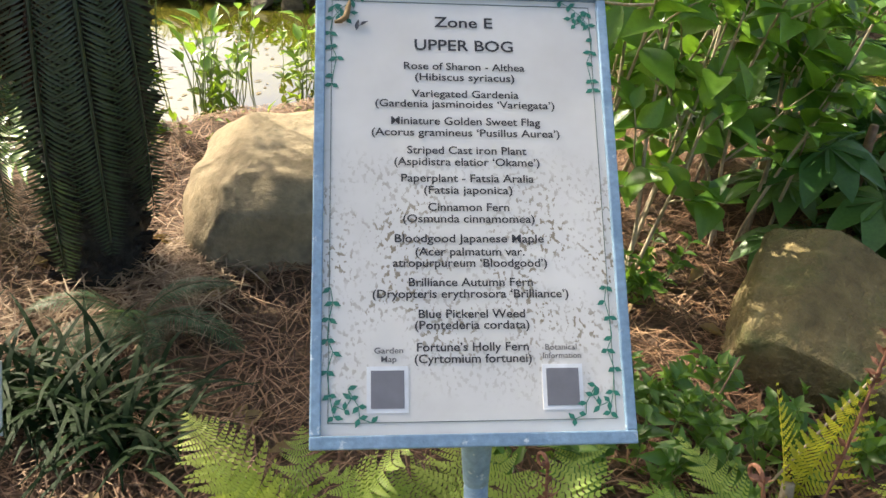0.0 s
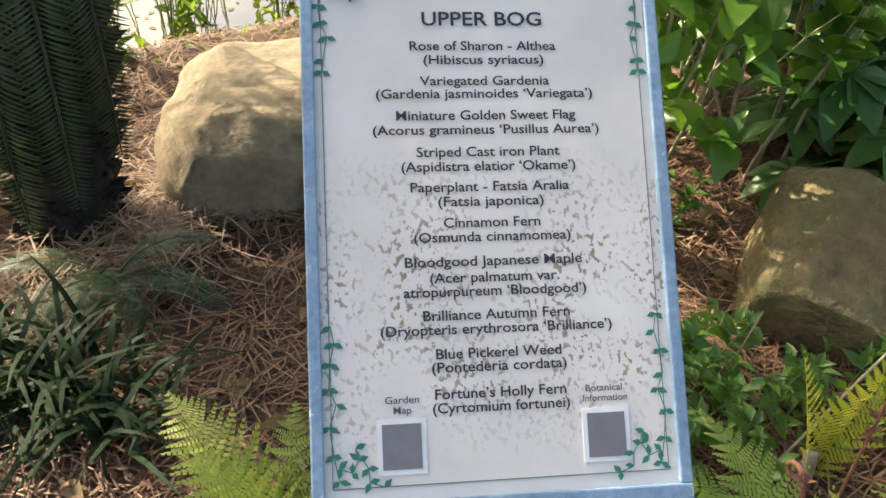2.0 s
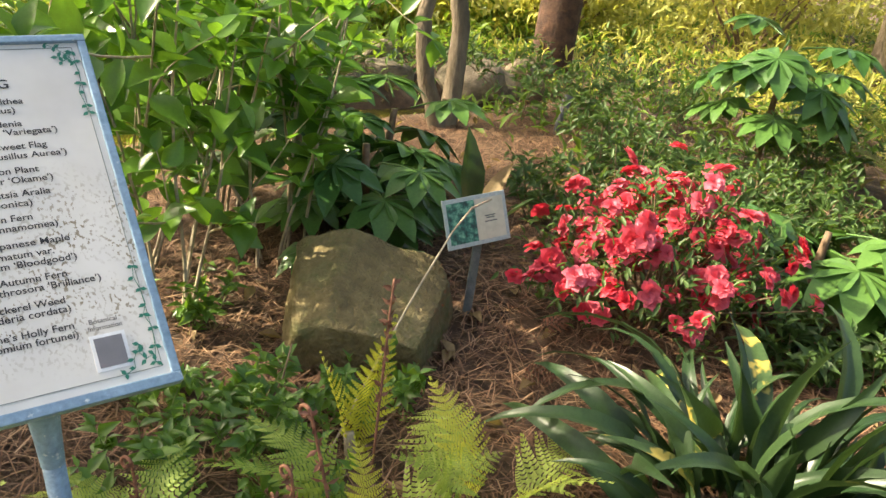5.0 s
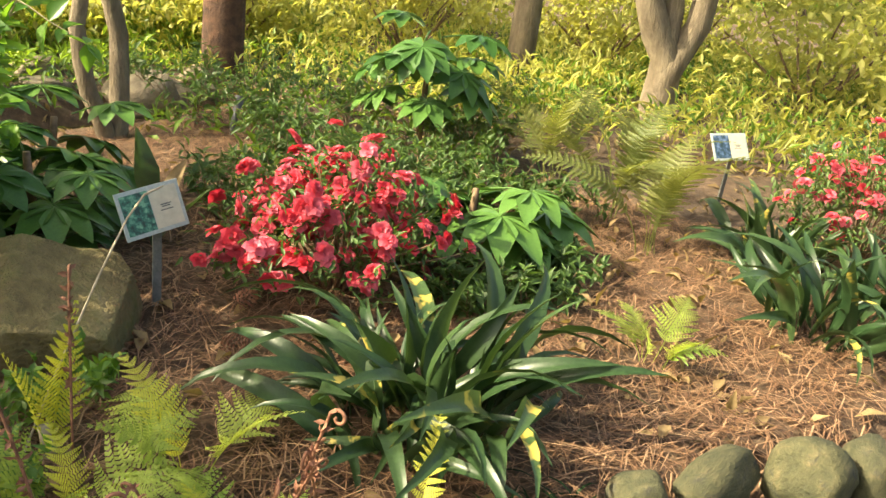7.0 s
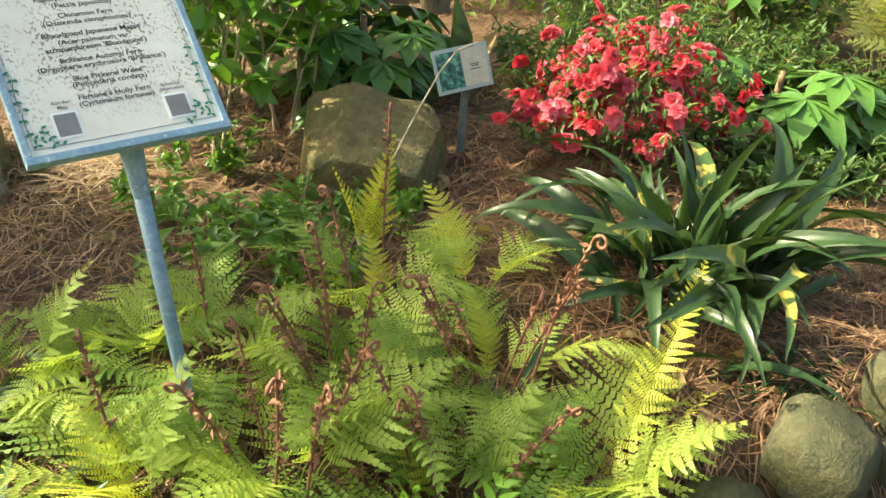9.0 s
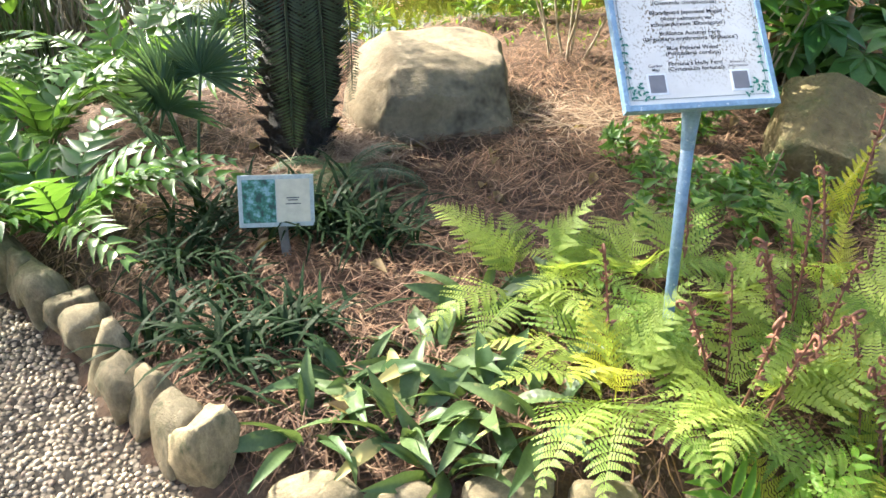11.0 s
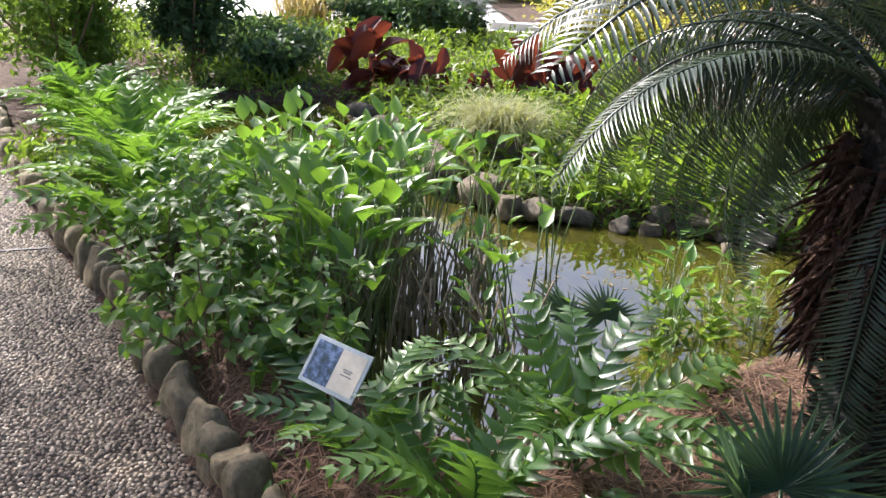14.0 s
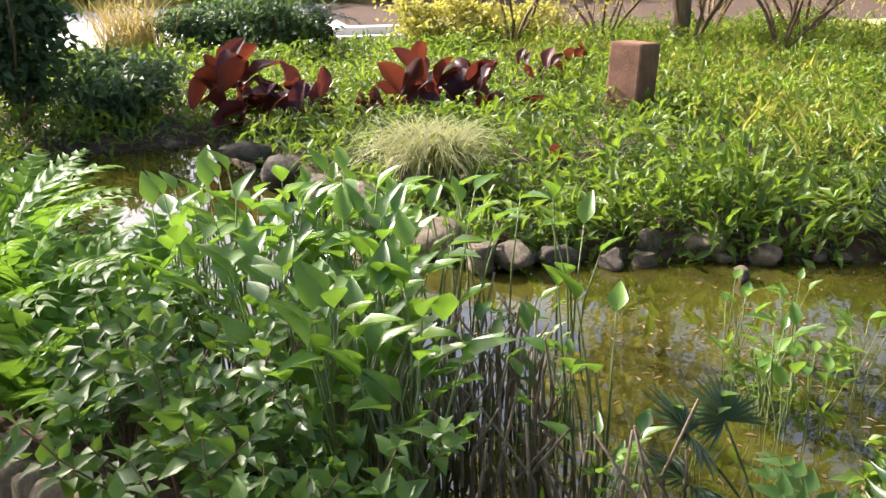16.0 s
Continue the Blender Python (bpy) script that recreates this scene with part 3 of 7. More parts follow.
def make_boulders():
    me = rock_mesh("boulder", (0.335, 0.32, 0.285), 11, BOULDER, 0.7, 0.07, 0, 5, None, 0.014, [((0.05, -0.12, 1), 0.80), ((0, -1, 0.12), 0.86), ((-1, -0.3, 0.5), 0.97), ((-0.8, -0.1, 0.9), 0.95), ((0, -0.7, 0.8), 0.93), ((1, -0.2, 0.2), 0.84), ((0.5, -0.8, 0.5), 0.92)])
    solid("boulder", me, "large tan sandstone boulder with a sunlit flat top", "boulder", at=(-0.05, 2.20, 0.048))

    def wedge(co):
        # higher at its back left, sloping to the right, overhanging in front
        co.z += (-co.x * 0.10 + co.y * 0.06) if co.z > 0 else 0
        bed = co.z * 34 + 2.2 * noise.noise(co * 5.0)
        ledge = 0.026 * (abs((bed / 6.283) % 1.0 - 0.5) * 2 - 0.5) + 0.02 * noise.noise(co * 9.0)
        co.x, co.y = co.x * (1 + ledge), co.y * (1 + ledge)
        co.z += 0.006 * noise.noise(co * 14.0)
        return co
    me = rock_mesh("boulder", (0.29, 0.25, 0.285), 29, MOSSY, 0.7, 0.03, 0, 5, wedge, 0.024, [((0.20, -0.30, 1), 0.64), ((-0.5, -0.2, 1), 0.78), ((-1, -0.1, 0.16), 0.80), ((0.1, -1, -0.28), 0.70), ((1, -0.35, 0.1), 0.78), ((0.75, -0.8, -0.75), 0.86), ((0, 1, 0.4), 0.8)])
    ob = solid("boulder", me, "mossy yellow-brown boulder with a sloping top", "boulder", at=(1.165, 1.47, 0.095))
    ob.rotation_euler = (0, 0, radians(-34))
    ob.scale = (0.92, 0.95, 1.02)


def edging(name_label, spots, seed, block=0.9, cuts=7, deep=(0.62, 0.86), mat=None):
    """A row of river stones set upright or lying along the bed."""
    variants = [rock_mesh("edging_stone", (1, 1, 1), seed + i, mat or COBBLE, block, 0.09, cuts, 3, None, 0.025, (), deep) for i in range(6)]
    rng = np.random.default_rng(seed)
    for i, (x, y, z, w, d, h, turn) in enumerate(spots):
        ob = solid("edging_stone", variants[i % 6], name_label, "stone", "stones edging the bed", (x, y, z))
        ob.rotation_euler = (rng.uniform(-0.15, 0.15), rng.uniform(-0.15, 0.15), turn)
        ob.scale = (w, d, h)


def make_edging():
    rng = np.random.default_rng(8)
    spots = []
    # along the walk, from the near corner to far off
    run = EDGE[::-1][9:]
    seg = np.hypot(*np.diff(run, axis=0).T)
    total = np.concatenate([[0], np.cumsum(seg)])
    s = -0.10
    while s < 9.0:
        w = rng.uniform(0.10, 0.15)
        if s > 5:
            w *= 1.6
        mid = max(s + w / 2, 0)
        k = min(np.searchsorted(total, mid, side="right") - 1, len(seg) - 1)
        q = run[k] + (run[k + 1] - run[k]) * (mid - total[k]) / seg[k]
        d = unit(run[k + 1] - run[k])
        inward = np.array([d[1], -d[0]])
        q = q + inward * 0.055
        h = rng.uniform(0.10, 0.135)
        spots.append((q[0], q[1], PATH_Z + h * 0.5, w * 0.60, rng.uniform(0.06, 0.08), h * 0.95, math.atan2(d[1], d[0]) + rng.uniform(-0.3, 0.3)))
        s += w
    edging("upright tan river stone edging the bed", spots, 40)
    # the near front edge, low stones hidden by ferns
    low = [(-0.62, 0.43, -0.07, 0.10, 0.07, 0.06, 0.2), (-0.42, 0.40, -0.07, 0.09, 0.07, 0.055, 0.0), (-0.22, 0.37, -0.07, 0.10, 0.07, 0.05, 0.1),
           (0.0, 0.33, -0.07, 0.10, 0.07, 0.05, -0.1), (0.22, 0.25, -0.07, 0.11, 0.07, 0.05, -0.3), (0.45, 0.15, -0.07, 0.12, 0.07, 0.06, -0.3), (0.70, 0.02, -0.06, 0.12, 0.08, 0.07, -0.4)]
    edging("low tan river stone under fern fronds", low, 60)
    # the stacked river stones at the bend
    stack = [(1.20, -0.11, 0.06, 0.115, 0.105, 0.12, 0.4), (1.44, -0.125, 0.12, 0.062, 0.065, 0.135, 0.5), (1.64, -0.24, 0.165, 0.15, 0.065, 0.052, -0.35),
             (1.54, -0.24, 0.02, 0.10, 0.09, 0.10, -0.3), (1.395, -0.175, -0.03, 0.045, 0.06, 0.09, 0.1), (1.80, -0.415, 0.16, 0.095, 0.09, 0.10, -0.4),
             (1.915, -0.54, 0.16, 0.07, 0.075, 0.10, -0.7), (1.92, -0.58, 0.01, 0.11, 0.09, 0.10, -0.5),
             (2.10, -0.66, 0.14, 0.11, 0.09, 0.10, -0.5), (2.3, -0.82, 0.10, 0.13, 0.1, 0.12, -0.6), (2.55, -1.0, 0.08, 0.14, 0.1, 0.12, -0.6), (1.0, -0.04, -0.03, 0.09, 0.08, 0.08, 0.1)]
    edging("rounded tan and green river stone in a low stack", stack, 77, 0.55, 3, (0.7, 0.88), RIVER)


def make_pond_rocks():
    rocks = [(-1.08, 5.42, -0.10, .10, .09, .10), (-0.95, 5.38, -0.12, .13, .10, .10), (-0.66, 5.44, -0.15, .12, .07, .07), (-0.40, 5.32, -0.16, .08, .07, .06),
             (-0.15, 5.42, -0.13, .07, .06, .09), (0.12, 5.38, -0.12, .16, .1, .10), (0.45, 5.2, -0.15, .12, .09, .07), (-1.3, 5.75, -0.1, .2, .14, .12),
             (-1.55, 6.3, -0.05, .25, .2, .16), (-1.1, 6.75, -0.05, .30, .24, .2), (-1.8, 7.0, -0.1, .2, .15, .12), (-2.3, 8.4, -0.1, .18, .14, .12), (-2.05, 7.6, -0.1, .2, .14, .12),
             (0.35, 6.1, -0.05, .22, .16, .1), (0.9, 5.6, -0.05, .2, .15, .1),
             (0.42, 3.35, -0.06, .09, .07, .08), (0.66, 3.38, -0.06, .14, .08, .07), (0.28, 3.1, -0.03, .07, .06, .05), (-0.35, 3.05, -0.05, .1, .08, .07), (-0.62, 2.9, -0.05, .1, .08, .08),
             (-0.15, 3.25, -0.08, .12, .09, .07), (-1.05, 2.75, -0.06, .09, .08, .07),
             (3.92, 4.42, -0.02, .26, .2, .19), (4.3, 4.5, -0.06, .18, .16, .14), (4.6, 4.42, -0.08, .13, .1, .09), (3.5, 4.75, -0.03, .24, .2, .16), (4.75, 4.7, 0.0, .3, .2, .16),
             (3.2, 4.85, -0.05, .2, .15, .14), (3.7, 5.3, 0.0, .4, .25, .15), (4.4, 3.6, -0.02, .2, .12, .07), (3.8, 3.55, -0.03, .25, .12, .06)]
    rng = np.random.default_rng(19)
    shore = POND[10:20]
    for i in range(34):
        k = rng.integers(0, len(shore) - 1)
        q = shore[k] + (shore[k + 1] - shore[k]) * rng.random() + rng.normal(size=2) * 0.15 + (0, 0.10)
        r = rng.uniform(0.02, 0.075)
        rocks.append((q[0], q[1], -0.17, r * 1.3, r, r * 0.9))
    variants = [rock_mesh("pond_rock", (1, 1, 1), 90 + i, GREYROCK, 0.7, 0.12, 6, 3, None, 0.03, (), (0.45, 0.75)) for i in range(5)]
    for i, (x, y, z, a, b, c) in enumerate(rocks):
        ob = solid("pond_rock", variants[i % 5], "grey-brown rock at the edge of the pond", "rock", "rocks round the pond", (x, y, z))
        ob.scale, ob.rotation_euler = (a, b, c), (0, 0, i * 1.7)


make_boulders()
make_edging()
make_pond_rocks()

# ---- signs ----
def sign_frame(origin, yaw, tilt, roll):
    """Pose of a tilted plate: x to its right, y up its face, z out of it."""
    return Matrix.Translation(origin) @ Matrix.Rotation(yaw, 4, 'Z') @ Matrix.Rotation(tilt, 4, 'X') @ Matrix.Rotation(roll, 4, 'Z')


def lettering(text, width, cap, bold=0.0):
    """Letters as a flat mesh, fitted to a width and a height of the capitals, centred on x, standing on y = 0."""
    cu = bpy.data.curves.new("lettering", 'FONT')
    cu.body, cu.size, cu.align_x, cu.offset = text, 1.0, 'CENTER', bold
    cu.resolution_u = 3
    ob = new("lettering", cu)
    dg = bpy.context.evaluated_depsgraph_get()
    me = bpy.data.meshes.new_from_object(ob.evaluated_get(dg))
    bpy.data.objects.remove(ob)
    xs = [v.co.x for v in me.vertices]
    k = width / (max(xs) - min(xs))
    mid = (max(xs) + min(xs)) / 2
    for v in me.vertices:
        v.co = Vector(((v.co.x - mid) * k, v.co.y * cap / 0.70, 0))
    return me


def leaf_sprig(points, seed):
    """A thin vine with pairs of small leaves, drawn flat."""
    s = Soup()
    rng = np.random.default_rng(seed)
    pts = np.array([(x, y, 0.0) for x, y in points])
    fine = []
    for i in range(len(pts) - 1):
        for t in np.linspace(0, 1, 5, endpoint=False):
            fine.append(pts[i] * (1 - t) + pts[i + 1] * t)
    fine.append(pts[-1])
    fine = np.array(fine)
    t = unit(np.gradient(fine, axis=0))
    nrm = np.stack([-t[:, 1], t[:, 0], t[:, 2] * 0], 1)
    w = 0.0004
    k = len(fine)
    v = np.concatenate([fine + nrm * w, fine - nrm * w])
    s.add(v, [(i, k + i, k + i + 1, i + 1) for i in range(k - 1)])
    tm = blade(4, 0.45, 0.0, 0.0)
    for p, d in zip(pts[::1], unit(np.gradient(pts, axis=0))):
        side = np.array([-d[1], d[0], 0])
        for sg in (1, -1):
            if rng.random() < 0.85:
                place(s, tm, p + np.array([0, 0, 0.0002]), d * 0.5 + side * sg, (0, 0, 1), 0.0085 * rng.uniform(0.8, 1.15), 0.0055)
    return s


def make_sign():
    W, H = 0.305, 0.4715
    base = thing("garden_sign", "white slanted garden sign with blue metal frame", "sign", at=(0, 0, 0))
    m = sign_frame((0.002, 0.5964, 0.6966), -0.0497, 0.786, 0.0338)
    face = Soup()
    box(face, (0.004, 0.004, -0.006), (W - 0.004, H - 0.004, 0.0), None)
    plate = put_part("sign_face", face.mesh("sign_face", SIGNFACE, False), base, "white face with mildew flecks", m)
    rim = 0.0105
    for nm, lo, hi in (("frame_bottom", (-0.002, -0.002, -0.014), (W + 0.002, rim, 0.006)), ("frame_top", (-0.002, H - rim * 0.75, -0.014), (W + 0.002, H + 0.002, 0.006)),
                       ("frame_left", (-0.002, rim, -0.014), (rim * 0.8, H - rim * 0.75, 0.0055)), ("frame_right", (W - rim * 0.8, rim, -0.014), (W + 0.002, H - rim * 0.75, 0.0055))):
        s = Soup()
        box(s, lo, hi, None, 0.0015)
        put_part(nm, s.mesh(nm, BLUEFRAME, False), base, "chipped blue metal rail", m)
    # the post: a square tube with a flared cap under the plate
    s = Soup()
    foot = Vector((0.225, 0.655, gz(0.225, 0.655) - 0.05))
    head = m @ Vector((0.162, 0.045, -0.050))
    tube(s, [foot, foot.lerp(head, 0.5), foot.lerp(head, 0.86)], [0.013, 0.013, 0.0135], 12)
    put_part("post", s.mesh("post", BLUEFRAME), base, "round blue metal post")
    s = Soup()
    tube(s, [foot.lerp(head, 0.84), foot.lerp(head, 0.9), foot.lerp(head, 0.965), foot.lerp(head, 0.97), head], [0.014, 0.016, 0.020, 0.024, 0.025], 14)
    put_part("collar", s.mesh("collar", BLUEFRAME), base, "flared blue collar")
    c = 0.1525
    lines = [("Zone E", 0.062, 0.4290, 0.0118), ("UPPER BOG", 0.104, 0.4022, 0.0122), ("Rose of Sharon - Althea", 0.1266, 0.3802, 0.0080), ("(Hibiscus syriacus)", 0.1040, 0.3680, 0.0080),
             ("Variegated Gardenia", 0.1115, 0.3494, 0.0080), ("(Gardenia jasminoides \u2018Variegata\u2019)", 0.1862, 0.3382, 0.0080), ("Miniature Golden Sweet Flag", 0.1540, 0.3192, 0.0082),
             ("(Acorus gramineus \u2018Pusillus Aurea\u2019)", 0.1936, 0.3068, 0.0080), ("Striped Cast iron Plant", 0.1222, 0.2876, 0.0082), ("(Aspidistra elatior \u2018Okame\u2019)", 0.1484, 0.2752, 0.0082),
             ("Paperplant - Fatsia Aralia", 0.1348, 0.2578, 0.0082), ("(Fatsia japonica)", 0.0896, 0.2454, 0.0082), ("Cinnamon Fern", 0.0818, 0.2275, 0.0082), ("(Osmunda cinnamomea)", 0.1322, 0.2155, 0.0082),
             ("Bloodgood Japanese Maple", 0.1488, 0.1952, 0.0082), ("(Acer palmatum var.", 0.1086, 0.1818, 0.0082), ("atropurpureum \u2018Bloodgood\u2019)", 0.1530, 0.1704, 0.0082),
             ("Brilliance Autumn Fern", 0.1224, 0.1511, 0.0082), ("(Dryopteris erythrosora \u2018Brilliance\u2019)", 0.1925, 0.1396, 0.0082), ("Blue Pickerel Weed", 0.1040, 0.1199, 0.0082),
             ("(Pontederia cordata)", 0.1117, 0.1090, 0.0082), ("Fortune\u2019s Holly Fern", 0.1084, 0.0878, 0.0082), ("(Cyrtomium fortunei)", 0.1131, 0.0766, 0.0082)]
    for text, w, y, cap in lines:
        me = lettering(text, w, cap, 0.014)
        me.materials.append(INK)
        put_part("lettering", me, base, "black printed line of text", m @ Matrix.Translation((c, y, 0.0012)))
    for text, w, x, y in (("Garden", 0.0275, 0.0715, 0.0862), ("Map", 0.0145, 0.0715, 0.0780), ("Botanical", 0.0310, 0.2382, 0.0882), ("Information", 0.0375, 0.2388, 0.0800)):
        me = lettering(text, w, 0.0056, 0.008)
        me.materials.append(GREYINK)
        put_part("lettering", me, base, "small grey printed text", m @ Matrix.Translation((x, y, 0.0012)))
    for x0, y0 in ((0.0545, 0.0345), (0.2225, 0.0350)):
        s = Soup()
        box(s, (x0 - 0.004, y0 - 0.004, 0.0), (x0 + 0.0355, y0 + 0.0395, 0.0008))
        put_part("code_patch", s.mesh("code_patch", PATCHWHITE, False), base, "pale printed square", m)
        s = Soup()
        box(s, (x0, y0, 0.0004), (x0 + 0.0315, y0 + 0.0355, 0.0012))
        put_part("code_block", s.mesh("code_block", CODEGREY, False), base, "grey printed square", m)
    # thin ruled border
    x0, x1, y0, y1 = 0.0145, 0.2885, 0.0215, 0.4565
    s = Soup()
    for lo, hi in (((x0, y0), (x1, y0 + 0.0007)), ((x0, y1), (x1, y1 + 0.0007)), ((x0, y0), (x0 + 0.0007, y1)), ((x1, y0), (x1 + 0.0007, y1))):
        box(s, (lo[0], lo[1], 0.0002), (hi[0], hi[1], 0.0008))
    put_part("border_line", s.mesh("border_line", LINEINK, False), base, "thin grey-green ruled border", m)
    # printed vines in the four corners
    tl = [(0.046, 0.4625), (0.036, 0.457), (0.024, 0.447), (0.016, 0.436), (0.013, 0.420), (0.0145, 0.405), (0.020, 0.392), (0.0165, 0.372), (0.0155, 0.362)]
    tl2 = [(0.016, 0.450), (0.022, 0.440), (0.030, 0.436), (0.034, 0.443)]
    bl = [(0.016, 0.150), (0.0185, 0.136), (0.015, 0.120), (0.0135, 0.100), (0.019, 0.088), (0.0135, 0.070), (0.016, 0.048), (0.020, 0.028)]
    bl2 = [(0.020, 0.038), (0.030, 0.034), (0.036, 0.044), (0.033, 0.053), (0.043, 0.037), (0.044, 0.026), (0.055, 0.022)]
    for i, (pts, flip) in enumerate(((tl, 0), (tl2, 0), (tl, 1), (tl2, 1), (bl, 0), (bl2, 0), (bl, 1), (bl2, 1))):
        pts = [((0.303 - x) if flip else x, y) for x, y in pts]
        s = leaf_sprig(pts, i)
        put_part("printed_vine", s.mesh("printed_vine", VINE, False), base, "green printed vine", m @ Matrix.Translation((0, 0, 0.0013)))
    # a dry catkin and a scrap of bark lying on the face
    s = Soup()
    tube(s, [(0.0175, 0.4300, 0.004), (0.024, 0.4310, 0.005), (0.0295, 0.436, 0.005), (0.0315, 0.446, 0.005), (0.033, 0.4545, 0.004)], [0.0015, 0.003, 0.0032, 0.003, 0.0015], 8)
    catkin = solid("catkin", s.mesh("catkin", TANLEAF), "tan dry catkin on the sign face", "catkin")
    catkin.matrix_basis = m
    s = Soup()
    place(s, blade(3, 0.4, 0.4, 0.1), [(0.040, 0.422, 0.002), (0.044, 0.428, 0.002)], [(0.2, 1, 0.1), (1, 0.6, 0.1)], (0, 0, 1), [0.013, 0.010], [0.006, 0.004])
    scrap = solid("bark_scrap", s.mesh("bark_scrap", GREYINK), "dark scrap of bark on the sign face", "debris")
    scrap.matrix_basis = m


CODEGREY = plain_material("code_grey", (0.16, 0.16, 0.18), 0.5)


def make_label(at, yaw, tilt, roll, pic, foot_h, label):
    W, H = 0.20, 0.14
    m = sign_frame(at, yaw, tilt, roll)
    base = thing("plant_label", label, "plant label", "plant labels in the bed")
    s = Soup()
    box(s, (0, 0, -0.005), (W, H, 0), None, 0.0015)
    put_part("backing", s.mesh("backing", LABELRIM, False), base, "grey metal plate with pale rim", m)
    s = Soup()
    box(s, (0.011, 0.012, 0), (0.098, H - 0.012, 0.001))
    put_part("picture", s.mesh("picture", pic, False), base, "printed photograph of the plant", m)
    s = Soup()
    box(s, (0.100, 0.012, 0), (W - 0.011, H - 0.012, 0.001))
    put_part("card", s.mesh("card", CREAM, False), base, "cream card with two printed lines", m)
    for y, w in ((0.076, 0.034), (0.070, 0.026), (0.060, 0.040)):
        s = Soup()
        box(s, (0.144 - w / 2, y, 0.001), (0.144 + w / 2, y + 0.003, 0.0014))
        put_part("text_bar", s.mesh("text_bar", GREYINK, False), base, "small dark printed line", m)
    s = Soup()
    top = m @ Vector((0.11, 0.03, -0.016))
    foot = Vector((top.x + 0.01, top.y + 0.02, foot_h))
    box(s, (-0.013, -0.004, 0), (0.013, 0.004, (top - foot).length), look(foot, top) @ Matrix.Rotation(math.pi, 4, 'X') , 0.001)
    put_part("stake", s.mesh("stake", GREYPAINT, False), base, "flat grey metal stake")


make_sign()
PIC_A = picture_material("picture_shrub", (0.01, 0.04, 0.03), (0.03, 0.14, 0.085), (0.20, 0.33, 0.36))
PIC_B = picture_material("picture_leaves", (0.005, 0.03, 0.02), (0.02, 0.12, 0.08), (0.15, 0.35, 0.22))
PIC_C = picture_material("picture_blooms", (0.012, 0.035, 0.04), (0.04, 0.075, 0.13), (0.14, 0.20, 0.32))
make_label((-0.7617, 1.2261, 0.1385), -0.0339, 1.1721, -0.0135, PIC_A, -0.03, "small cream plant label on a grey stake in lily turf")
make_label((1.3745, 1.3941, 0.3483), -0.2139, 1.2174, 0.1194, PIC_B, 0.06, "small cream plant label leaning beside a mossy boulder")
make_label((-1.9201, 2.4384, 0.1901), -0.589, 0.9325, -0.0529, PIC_C, -0.1, "small plant label with blue bloom picture, half hidden by fern")
make_label((4.02, 0.42, 0.38), -0.75, 1.0, 0.05, PIC_C, 0.05, "small plant label with grey picture among strap leaves")

# ---- plants ----
RNG = np.random.default_rng(21)
UP = np.array([0.0, 0.0, 1.0])


def arch(length, rise, fall, n, curl=0.0):
    """A frond's midrib from the origin in the yz plane: it leaves at the angle rise and ends at the angle fall (degrees above level)."""
    e = np.radians(np.linspace(rise, fall, n))
    st = length / (n - 1)
    y = np.concatenate([[0], np.cumsum(np.cos(e[:-1]) * st)])
    z = np.concatenate([[0], np.cumsum(np.sin(e[:-1]) * st)])
    x = curl * (np.linspace(0, 1, n) ** 2) * length
    return np.stack([x, y, z], 1)


def lobed_blade(k, gap=0.14):
    """A pinna cut into k pairs of blunt lobes."""
    v, f = [], []
    for i in range(k):
        t0, t1 = i / k, (i + 1 - gap) / k
        w = 0.5 * (1 - (i / k)) ** 0.7 * (0.75 + 0.25 * min(1, i + 0.6))
        for sg in (1, -1):
            b = len(v)
            lean = 0.35 / k
            v += [(0, t0, 0), (sg * w, t0 + lean, 0.06 * w - 0.1 * t0 * t0), (sg * w * 0.85, t1 + lean, 0.06 * w - 0.1 * t1 * t1), (0, t1, -0.1 * t1 * t1)]
            f.append((b, b + 1, b + 2, b + 3) if sg > 0 else (b + 3, b + 2, b + 1, b))
    return np.array(v), np.array(f)


def sickle(tmpl, bend):
    """A leaflet swept sideways towards its tip."""
    v, f = tmpl
    v = v.copy()
    v[:, 0] += bend * v[:, 1] ** 2
    return v, f


def frond_mesh(name, mat, length=0.5, rise=70, fall=-10, pairs=16, pinna=0.13, width=0.032, tmpl=None, bare=0.2, taper=0.75, tilt=0.35, peak=0.35, stem=0.0022, curl=0.0, jitter=0.12, seed=0, vee=0.15, bend=0.0):
    rng = np.random.default_rng(seed)
    mid = arch(length, rise, fall, 24, curl)
    s = Soup()
    tube(s, mid[::2], np.linspace(stem, stem * 0.35, 12), 4)
    tmpl = tmpl or lobed_blade(6)
    t = np.linspace(bare, 0.985, pairs)
    idx = t * 23
    lo = np.floor(idx).astype(int).clip(0, 22)
    p = mid[lo] + (mid[lo + 1] - mid[lo]) * (idx - lo)[:, None]
    tan = unit(mid[lo + 1] - mid[lo])
    side = np.array([1.0, 0, 0])
    nrm = unit(np.cross(np.broadcast_to(side, tan.shape), tan))
    u = (t - bare) / (1 - bare)
    size = np.where(u < peak, 0.55 + 0.45 * u / peak, ((1 - u) / (1 - peak)) ** taper)
    size = np.maximum(size, 0.07)
    for sg in (1, -1):
        d = side * sg + tan * (tilt + rng.uniform(-jitter, jitter, pairs))[:, None] + nrm * (vee + rng.uniform(-jitter, jitter, pairs))[:, None]
        place(s, sickle(tmpl, -sg * bend), p, d, nrm, pinna * size * rng.uniform(0.9, 1.1, pairs), width * (0.55 + 0.45 * size))
    return s.mesh(name, mat)


